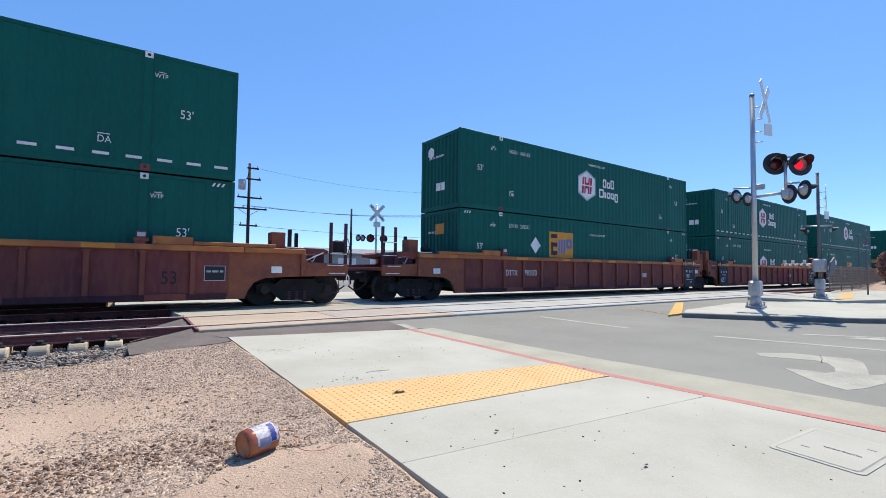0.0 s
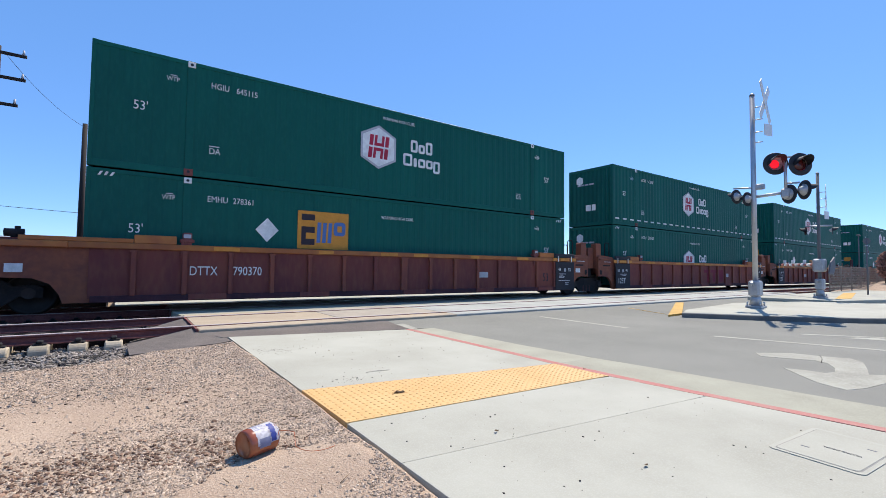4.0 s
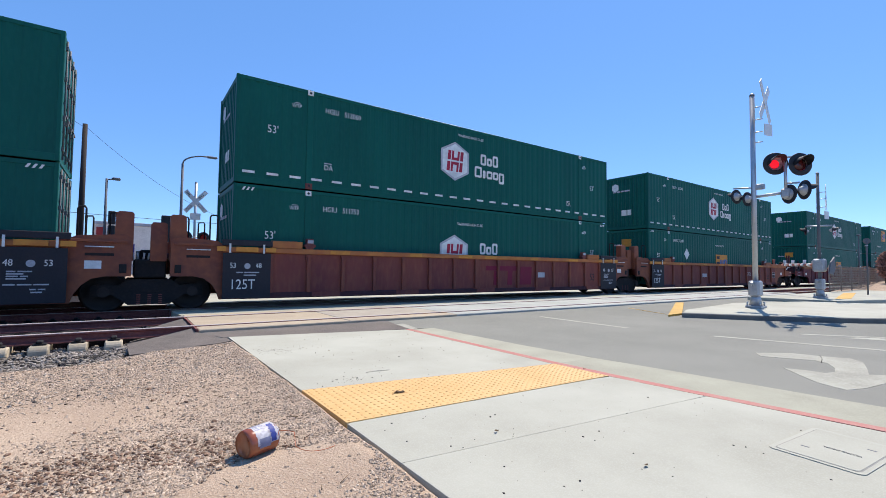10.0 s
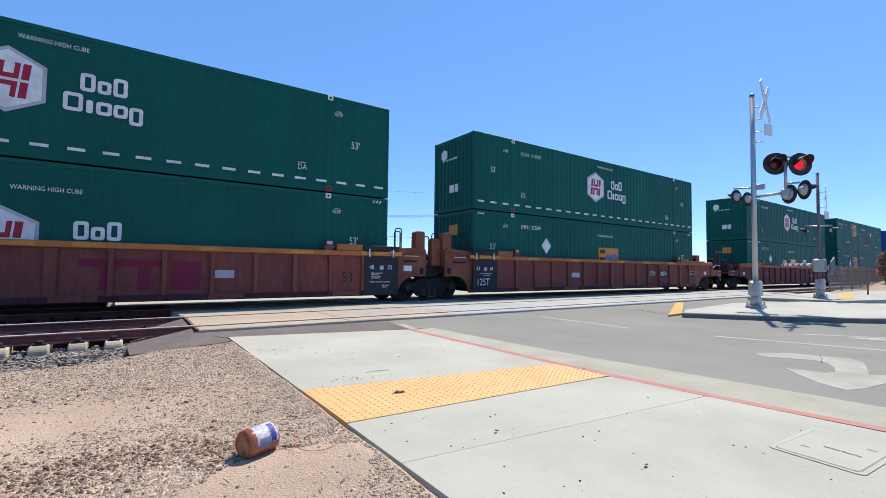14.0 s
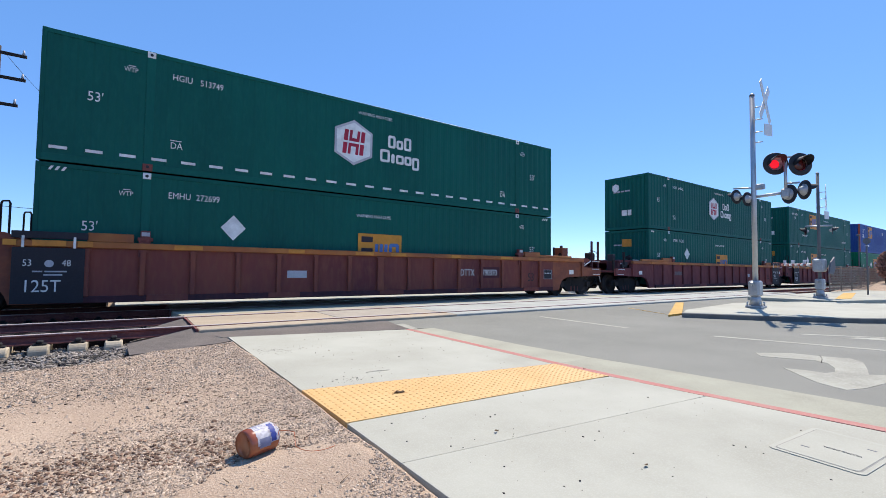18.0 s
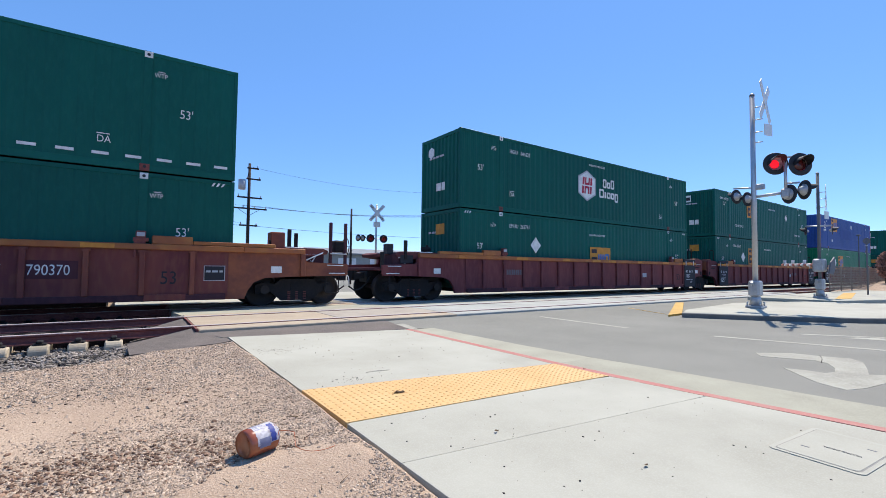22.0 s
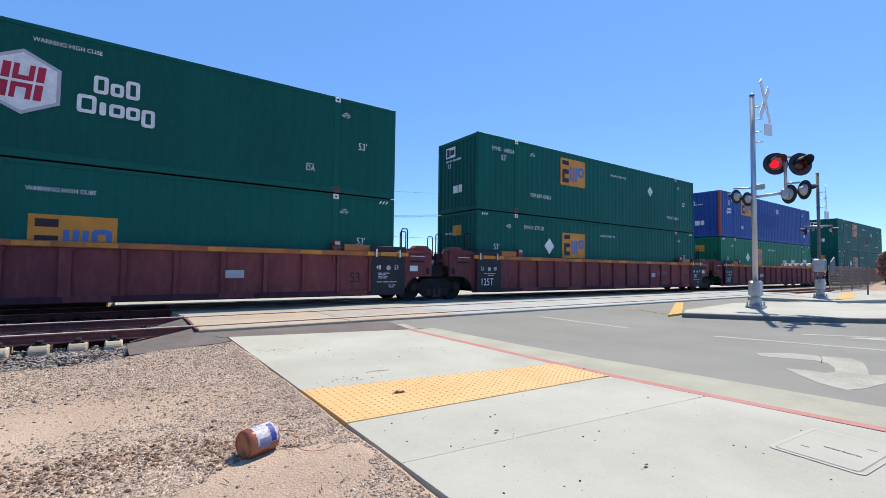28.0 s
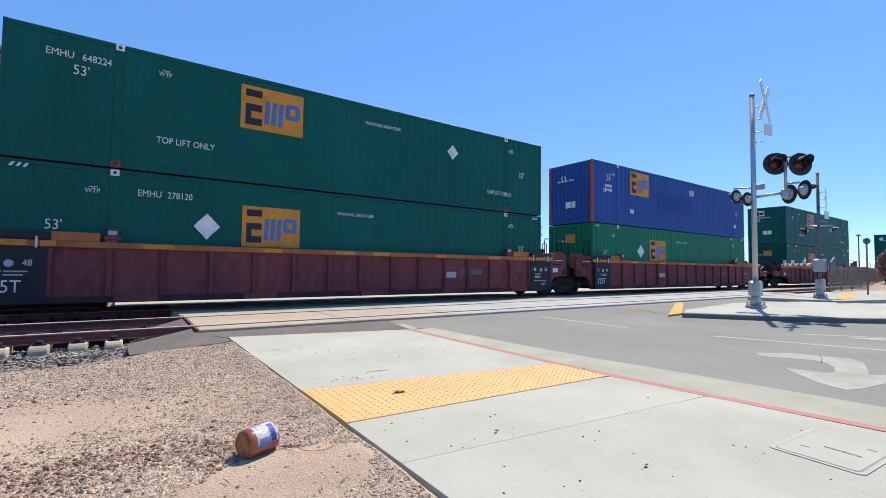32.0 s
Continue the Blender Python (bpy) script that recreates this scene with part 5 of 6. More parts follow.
def make_bogie():
    b = thing("bogie", "grimy dark steel two-axle freight bogie under the train", "bogie", group="bogies of the train")
    if "side_frame" not in SHARED:
        SHARED["side_frame"] = mesh_of(bm_prism([(-1.12, 0.36), (-1.12, 0.60), (-0.95, 0.66), (-0.62, 0.62), (-0.45, 0.76), (0.45, 0.76), (0.62, 0.62), (0.95, 0.66), (1.12, 0.60), (1.12, 0.36), (0.72, 0.40), (0.42, 0.16), (-0.42, 0.16), (-0.72, 0.40)], 'y', -0.07, 0.07), "side_frame", M_DARKSTEEL)
        SHARED["bolster"] = mesh_of(bm_box(-0.2, 0.2, -1.1, 1.1, 0.42, 0.72, bevel=0.03), "bolster", M_DARKSTEEL)
        sp = bmesh.new()
        for x in (-0.22, 0.0, 0.22):
            for i in range(5):
                tube(sp, (x, 0, 0.18 + i * 0.05), (x, 0, 0.205 + i * 0.05), 0.085, n=10)
        SHARED["springs"] = mesh_of(sp, "spring_nest", M_RAIL)
        wb = bmesh.new()
        for s in (-1, 1):
            q = Matrix.Translation((0, s * 0.7525, 0)) @ Matrix.Rotation(-s * math.pi / 2, 4, 'X')
            lathe(wb, [(0.10, -0.075), (0.30, -0.04), (0.40, -0.07), (WHEEL_R + 0.028, -0.075), (WHEEL_R + 0.02, -0.045), (WHEEL_R, -0.035), (WHEEL_R - 0.004, 0.065), (0.41, 0.07), (0.39, 0.035), (0.16, 0.02), (0.12, 0.07), (0.02, 0.075)], q, 28)
        tube(wb, (0, -0.98, 0), (0, 0.98, 0), 0.08, n=12)
        SHARED["wheelset"] = mesh_of(wb, "wheelset", M_WHEEL)
        SHARED["bearing"] = mesh_of(bm_tube((0, -0.09, 0), (0, 0.09, 0), 0.12, 0.10, n=14), "bearing_cap", M_WHEEL)
    for s in (-1, 1):
        f = part("side_frame", SHARED["side_frame"], None, b, at=pose(0, s * 1.02, 0))
        part("spring_nest", SHARED["springs"], None, f, at=pose(0, 0, 0))
        for x in (-0.89, 0.89):
            part("bearing_cap", SHARED["bearing"], None, f, at=pose(x, s * 0.06, 0.47))
    part("bolster", SHARED["bolster"], None, b)
    ws = []
    for x in (-0.89, 0.89):
        ws.append(part("wheelset", SHARED["wheelset"], None, b, "wheelset with shiny worn treads", pose(x, 0, WHEEL_R)))
    return b, ws


G, G2, BL = M_GREEN, M_GREEN2, M_BLUE
HEX, LOW, MID, TOP = "hex", "amber_low", "amber_mid", "amber_top"
# middle of each well, ends, car paint, red blocks, then the top and the lower container: paint, style, number, dashes
UNITS = [
    (-52.02, "joint", "coupler", M_CAR, False, (G, HEX, "", True), (G, LOW, "", False)),
    (-28.46, "coupler", "joint", M_CAR, False, (G, HEX, "645115", False), (G, LOW, "278361", False)),
    (-8.82, "joint", "joint", M_CAR, True, (G, HEX, "513060", True), (G, HEX, "511753", False)),
    (10.86, "joint", "coupler", M_CAR, False, (G, HEX, "513749", True), (G, MID, "272699", False)),
    (34.44, "coupler", "joint", M_CAR2, False, (G, HEX, "644622", False), (G, MID, "262761", False)),
    (54.07, "joint", "joint", M_CAR2, False, (G, TOP, "648224", False), (G, LOW, "278120", False)),
    (73.62, "joint", "coupler", M_CAR2, False, (BL, "blue", "", False), (G2, LOW, "", False)),
    (97.30, "coupler", "joint", M_CAR2, False, (G, TOP, "", False), (G, LOW, "", False)),
    (116.90, "joint", "joint", M_CAR, False, None, None),
    (136.50, "joint", "coupler", M_CAR, False, (G, HEX, "", False), (G, LOW, "", False)),
    (160.20, "coupler", "joint", M_CAR, False, (G2, HEX, "", True), (G, LOW, "", False)),
    (179.80, "joint", "joint", M_CAR2, False, (G, HEX, "", False), (G, HEX, "", False)),
]
TRAIN = []      # (thing, x, z)
WHEELS = []     # (wheelset, x)
LOWER_Z, UPPER_Z = 0.41, 0.41 + CH + 0.035


def build_train():
    for i, (x, left, right, paint, red, up, low) in enumerate(UNITS):
        name = "orange brown" if paint is M_CAR else "rusty maroon"
        TRAIN.append((make_unit(name + " steel well car with an orange top chord", left, right, paint, red, True, x > -40), x, 0.0))
        for z, load in ((LOWER_Z, low), (UPPER_Z, up)):
            if load is None:
                continue
            p, style, number, dash = load
            colour = "blue" if p is BL else "green"
            extra = {"hex": "with white hexagon logo", "amber_low": "with amber logo panel", "amber_mid": "with low amber logo panel", "amber_top": "with amber logo panel", "blue": "with orange corner posts"}[style]
            where = "stacked on top" if z > 1 else "in the well"
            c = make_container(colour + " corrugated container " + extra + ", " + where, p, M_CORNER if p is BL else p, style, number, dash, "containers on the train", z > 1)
            TRAIN.append((c, x, z))
        spots = [x + 9.83]
        if i == 0 or left == "coupler":
            spots.append(x - 9.83)
        for bx in spots:
            if right == "joint" and bx > x and i + 1 < len(UNITS):
                bx = (x + UNITS[i + 1][0]) / 2
            b, ws = make_bogie()
            TRAIN.append((b, bx, 0.0))
            WHEELS.extend((w, w.matrix_basis.translation.x) for w in ws)


build_train()


# ---- crossing signals ----
FLAPS = []      # (flap, closed pose, open pose, which of the pair)


def facing(p, way):
    """A pose at p whose local minus y looks along way (level)."""
    return Matrix.Translation(p) @ Matrix.Rotation(math.atan2(way[0], -way[1]), 4, 'Z')


def signal_light(parent, p, way, lit=None, size=1.0):
    """A round flashing light: black backing disc with a hood, a lens and a housing behind. lit: 0 or 1, its turn in the pair."""
    m = facing(p, way)
    if "backing" not in SHARED:
        bm = bmesh.new()
        lathe(bm, [(0.150, -0.012), (0.245, -0.012), (0.255, -0.004), (0.255, 0.004), (0.245, 0.012), (0.150, 0.012)], Matrix.Rotation(math.pi / 2, 4, 'X'), 32)
        bmesh.ops.delete(bm, geom=[f for f in bm.faces if len(f.verts) > 4], context='FACES')
        SHARED["backing"] = mesh_of(bm, "backing_disc", M_SIGBLACK)
        hd = bmesh.new()
        n = 18
        rows = []
        for r in (0.152, 0.146):
            a, b = [], []
            for i in range(n + 1):
                w = math.pi * (-0.06 + 1.12 * i / n)
                reach = 0.05 + 0.25 * max(0, math.sin(math.pi * i / n)) ** 0.6
                a.append(hd.verts.new((r * math.cos(w), -0.01, r * math.sin(w))))
                b.append(hd.verts.new((r * math.cos(w), -reach, r * math.sin(w))))
            rows.append((a, b))
        for a, b in rows:
            for i in range(n):
                hd.faces.new((a[i], a[i + 1], b[i + 1], b[i]))
        SHARED["hood"] = mesh_of(hd, "hood", M_SIGBLACK)
        hs = bmesh.new()
        q = Matrix.Rotation(-math.pi / 2, 4, 'X')
        prof = [(0.150, 0.0), (0.154, 0.014), (0.100, 0.04), (0.075, 0.11), (0.045, 0.145), (0.02, 0.155)]
        lathe(hs, prof, q, 24)
        bmesh.ops.delete(hs, geom=[f for f in hs.faces if len(f.verts) > 4 and f.calc_center_median().y < 0.1], context='FACES')
        SHARED["housing"] = mesh_of(hs, "housing", M_ALU)
        SHARED["lens"] = mesh_of(bm_tube((0, 0.0, 0), (0, -0.02, 0), 0.150, 0.11, n=28), "lens", M_LENS)
        SHARED["far_lens"] = mesh_of(bm_tube((0, 0.0, 0), (0, -0.02, 0), 0.150, 0.11, n=20), "lens", M_REDLENS)
        SHARED["lamp_disc"] = mesh_of(bm_tube((0, 0.29, 0), (0, 0.28, 0), 0.115, n=28), "lamp_disc", M_LIT)
        fl = bmesh.new()
        lathe(fl, [(0.140, 0.0), (0.140, 0.006), (0.02, 0.006)], Matrix.Translation((0, 0, -0.140)) @ Matrix.Rotation(math.pi / 2, 4, 'X'), 24)
        SHARED["flap"] = mesh_of(fl, "lamp_flap", M_LENS)
    s = Matrix.Scale(size, 4)
    b = part("signal_light", SHARED["backing"], None, parent, "round black backed crossing light", m @ s)
    part("hood", SHARED["hood"], None, b)
    part("housing", SHARED["housing"], None, b, "grey metal back")
    if lit is None:
        part("lens", SHARED["far_lens" if way == (-0.2, -1) else "lens"], None, b, "dark red lens")
    else:
        part("lamp_disc", SHARED["lamp_disc"], None, b, "red lamp", pose(0, -0.235, 0))
        # Added flap covers the steady lamp disc to imitate its flashing.
        f = part("lamp_flap", SHARED["flap"], None, b, "flap added to cover the red lamp between flashes", pose(0, 0.02, 0.142))
        FLAPS.append((f, lit))
    return b


def crossbuck(parent, p, way, half=0.62, width=0.20):
    m = facing(p, way)
    for a in (48, -48):
        bl = bm_box(-half, half, -0.006, 0.006, -width / 2, width / 2)
        q = part("crossbuck_blade", bl, M_SIGN, parent, "white crossbuck blade with worn dark words", m @ pose(0, -0.012 if a > 0 else 0.004, 0, 0, a, 0))
        for k, x in enumerate((-half + 0.08, half - 0.48)):
            part("lettering", text_mesh(("RAIL", "ROAD") [k] if a > 0 else ("CROS", "SING")[k], 0.15, M_SIGBLACK), None, q, "", on_near(x, -0.0085, -0.055))


def crossing_mast(base, height, cross_z, cross_way, label, road_way, tube_paint=None, r=0.062):
    x, y, z = base
    t = thing("crossing_signal", label, "crossing signal", pose(x, y, z), group="crossing signals")
    part("mast", bm_tube((0, 0, 0.3), (0, 0, height), r, r * 0.94, n=16), tube_paint or M_GALV, t, "galvanised tube")
    part("mast_cap", bm_tube((0, 0, height), (0, 0, height + 0.05), r + 0.006, r * 0.6, n=16), M_GALV, t)
    bs = bmesh.new()
    box(bs, -0.18, 0.18, -0.18, 0.18, 0.0, 0.06, 0.01)
    tube(bs, (0, 0, 0.06), (0, 0, 0.36), 0.15, 0.09, n=16)
    part("base_casting", bs, M_ALU, t)
    for a in (-1, 1):
        for b in (-1, 1):
            part("bolt", SHARED.setdefault("bolt", mesh_of(bm_tube((0, 0, 0.05), (0, 0, 0.16), 0.022, n=6), "bolt", M_GALV)), None, t, "", pose(a * 0.14, b * 0.14, 0))
    jb = bmesh.new()
    box(jb, -0.145, 0.145, -0.13, 0.13, 0.30, 0.70, 0.04)
    tube(jb, (-0.17, 0, 0.58), (-0.22, 0, 0.66), 0.03, n=8)
    tube(jb, (0.17, 0, 0.58), (0.22, 0, 0.66), 0.03, n=8)
    part("junction_box", jb, M_ALU, t, "grey cast junction box")
    return t


def build_signals():
    near = crossing_mast((12.09, 3.73, 0.09), 5.56, 5.2, (-1, 0), "galvanised level crossing signal mast with red flashing lights on the island", (0, -1))
    ox, oy, oz = 12.09, 3.73, 0.09

    def rel(p):
        return Vector((p[0] - ox, p[1] - oy, p[2] - oz))
    # brackets and blades seen edge on
    side = Vector((0.32, -0.95, 0))
    for z in (5.38, 5.05, 4.72, 4.45):
        part("sign_bracket", bm_tube((0, 0, z - 0.15), (side.x * 0.22, side.y * 0.22, z - 0.15), 0.014, n=6), M_GALV, near)
    crossbuck(near, rel((12.19, 3.47, 5.42)), (-0.10, 1.0))
    part("track_count_sign", bm_box(-0.15, 0.15, -0.006, 0.006, -0.15, 0.15), M_SIGN, near, "small white sign seen from behind", facing(rel((12.21, 3.42, 4.68)), (0.25, 1.0)))
    # cross arm and its upright
    part("cross_arm", bm_tube((0, 0, 2.87), rel((12.30, 3.10, 3.02)), 0.038, n=12), M_GALV, near)
    part("upright", bm_tube(rel((12.30, 3.10, 2.85)), rel((12.30, 3.10, 3.98)), 0.036, n=12), M_GALV, near)
    part("cross_arm", bm_tube(rel((12.22, 3.33, 3.94)), rel((12.39, 2.86, 3.90)), 0.025, n=10), M_GALV, near)
    part("cross_arm", bm_tube(rel((12.30, 3.10, 3.25)), rel((12.40, 2.84, 3.25)), 0.025, n=10), M_GALV, near)
    part("cross_arm", bm_tube(rel((11.92, 4.14, 3.22)), rel((12.14, 3.58, 3.20)), 0.022, n=10), M_GALV, near)
    part("terminal_box", bm_box(-0.10, 0.10, -0.07, 0.07, -0.07, 0.07, bevel=0.02), M_ALU, near, "", facing(rel((12.13, 3.60, 3.22)), (-1, 0)))
    part("terminal_box", bm_box(-0.09, 0.09, -0.09, 0.09, -0.12, 0.12, bevel=0.03), M_ALU, near, "", facing(rel((12.30, 3.10, 3.0)), (-1, 0)))
    signal_light(near, rel((12.24, 3.29, 3.78)), (-10.5, -9.5), 0, size=1.12)
    signal_light(near, rel((12.39, 2.82, 3.70)), (-9.0, -11.5), 1, size=1.12)
    signal_light(near, rel((12.36, 3.05, 2.98)), (0.84, -0.54), size=0.95)
    signal_light(near, rel((12.44, 2.76, 3.06)), (0.76, -0.65), size=0.95)
    signal_light(near, rel((11.95, 4.08, 3.00)), (0.30, 0.95), size=0.74)
    signal_light(near, rel((12.06, 3.86, 2.92)), (0.30, 0.95), size=0.74)

    far = crossing_mast((19.34, 4.31, 0.10), 4.55, 3.5, (-1, 0), "galvanised level crossing signal mast with a lowered gate arm", (0, -1), M_POSTDARK, 0.052)
    for z in (3.85, 3.6, 3.3):
        part("sign_bracket", bm_tube((0, 0, z), (0.06, -0.2, z), 0.014, n=6), M_GALV, far)
    crossbuck(far, Vector((0.05, -0.22, 3.62)), (-0.22, 1.0), 0.55)
    part("track_count_sign", bm_box(-0.17, 0.17, -0.006, 0.006, -0.14, 0.14), M_SIGN, far, "", facing((0.06, -0.22, 3.0), (0.1, 1.0)))
    part("cross_arm", bm_tube((-0.10, 0.36, 2.62), (0.10, -0.36, 2.62), 0.03, n=10), M_GALV, far)
    signal_light(far, Vector((-0.10, 0.36, 2.45)), (-0.5, 0.85), size=0.62)
    signal_light(far, Vector((0.10, -0.36, 2.45)), (0.2, -0.98), size=0.62)
    gm = bmesh.new()
    box(gm, -0.20, 0.20, -0.17, 0.17, 0.95, 1.42, 0.05)
    part("gate_motor", gm, M_ALU, far, "grey gate mechanism housing")
    a, b = Vector((-0.02, 0.05, 1.20)), Vector((2.6, 1.95, 1.24))
    for i in range(12):
        p, q = a.lerp(b, i / 12), a.lerp(b, (i + 0.96) / 12)
        part("gate_arm_section", bm_tube(p, q, 0.055, n=8), M_SIGN if i % 2 == 0 else M_KERBRED, far)
    for i in (4, 8, 11):
        p = a.lerp(b, i / 12)
        part("gate_lamp", bm_tube(p + Vector((0, 0, 0.05)), p + Vector((0, 0, 0.19)), 0.05, n=10), M_SIGN, far)
    cw = bmesh.new()
    prism(cw, [(-0.1, 0.9), (0.35, 0.85), (0.6, 1.1), (0.55, 1.5), (0.1, 1.3)], 'y', -0.30, -0.26)
    part("counterweight", cw, M_POSTDARK, far)
    # the signals beyond the train
    for (x, y), h, cz, lz, dx in (((1.32, 23.0), 4.95, 4.05, 2.36, 0.36), ((11.35, 24.0), 4.9, 4.42, 2.82, 0.45), ((32.3, 30.0), 5.4, 4.9, 2.9, 0.5)):
        t = crossing_mast((x, y, 0.0), h, cz, (0, -1), "level crossing signal mast with white crossbuck beyond the tracks", (0, -1))
        crossbuck(t, Vector((0, -0.09, cz)), (-0.25, -1), 0.66)
        part("track_count_sign", bm_box(-0.22, 0.22, -0.006, 0.006, -0.16, 0.16), M_SIGN, t, "", facing((0, -0.09, cz - 0.72), (-0.2, -1)))
        part("cross_arm", bm_tube((-dx, -0.05, lz), (dx, -0.05, lz), 0.03, n=10), M_GALV, t)
        signal_light(t, Vector((-dx, -0.15, lz)), (-0.2, -1))
        signal_light(t, Vector((dx, -0.15, lz)), (-0.2, -1))
        if x > 5:
            signal_light(t, Vector((-1.15, 0.1, lz)), (0.9, 0.4), size=0.8)
            signal_light(t, Vector((-0.85, 0.1, lz)), (0.9, 0.4), size=0.8)


build_signals()


# ---- beyond the tracks ----
def utility_pole(x, y, top, arms, label, r=0.15):
    t = thing("utility_pole", label, "utility pole", pose(x, y, 0), group="utility poles")
    part("pole", bm_tube((0, 0, -0.1), (0, 0, top), r, r * 0.7, n=12), M_WOOD, t)
    for z, half, dx in arms:
        a = part("crossarm", bm_box(dx - half, dx + half, -0.16, -0.06, z - 0.06, z + 0.06, bevel=0.01), M_WOOD, t)
        n = max(2, int(half * 3))
        for i in range(n):
            u = dx - half + 0.1 + (2 * half - 0.2) * i / (n - 1)
            part("insulator", SHARED.setdefault("insulator", mesh_of(bm_tube((0, 0, 0.06), (0, 0, 0.26), 0.05, 0.03, n=8), "insulator", M_GREYMARK)), None, a, "", pose(u, -0.11, z))
        if half > 1.0:
            for s in (-1, 1):
                part("arm_brace", bm_tube((s * half * 0.6, -0.1, z - 0.04), (0, -0.12, z - 0.6), 0.02, n=6), M_DARKSTEEL, t)
    return t


def street_lamp(x, y, top, reach, label):
    t = thing("street_lamp", label, "street lamp", pose(x, y, 0), group="street lamps")
    part("base", bm_tube((0, 0, 0), (0, 0, 0.5), 0.14, 0.12, n=12), M_POSTDARK, t)
    part("pole", bm_tube((0, 0, 0.4), (0, 0, top - 0.4), 0.09, 0.06, n=12), M_POSTDARK, t)
    bm = bmesh.new()
    pts = [Vector((reach * (1 - math.cos(a)) if a < 1.57 else reach, 0, top - 0.4 + 0.55 * math.sin(a))) for a in [1.5708 * i / 6 for i in range(7)]]
    polytube(bm, pts, 0.04, 8)
    part("arm", bm, M_POSTDARK, t)
    hd = bmesh.new()
    box(hd, reach - 0.05 if reach > 0 else reach - 0.5, reach + 0.5 if reach > 0 else reach + 0.05, -0.12, 0.12, top + 0.08, top + 0.2, 0.05)
    part("lamp_head", hd, M_POSTDARK, t)


def wire(p, q, sag, r=0.009):
    bm = bmesh.new()
    p, q = Vector(p), Vector(q)
    n = 14
    pts = []
    for i in range(n + 1):
        u = i / n
        v = p.lerp(q, u)
        v.z -= sag * 4 * u * (1 - u)
        pts.append(v)
    polytube(bm, pts, r, 5)
    tagged(part("overhead_wire", bm, M_CABLE), "thin black overhead wire between poles", "wire", "overhead wires")


def building(name, label, x0, x1, y0, y1, h, wall, windows, columns=()):
    t = thing(name, label, "building", pose(0, 0, 0))
    part("wall", bm_box(x0, x1, y0, y1, -0.1, h), wall, t)
    part("parapet", bm_box(x0 - 0.15, x1 + 0.15, y0 - 0.15, y1 + 0.15, h, h + 0.35, bevel=0.03), M_GREYMARK, t)
    for a, b, m in columns:
        part("pilaster", bm_box(a, b, y0 - 0.2, y0 - 0.004, -0.1, h - 0.3), m, t, "painted pilaster")
    for a, b, c, d in windows:
        w = part("window", bm_box(a, b, y0 - 0.06, y0 - 0.004, c, d), M_WINDOW, t)
        part("window_frame", bm_box(a - 0.08, b + 0.08, y0 - 0.09, y0 - 0.065, d, d + 0.1), M_SIGN, w)
        part("window_sill", bm_box(a - 0.08, b + 0.08, y0 - 0.12, y0 - 0.065, c - 0.1, c), M_SIGN, w)
    return t


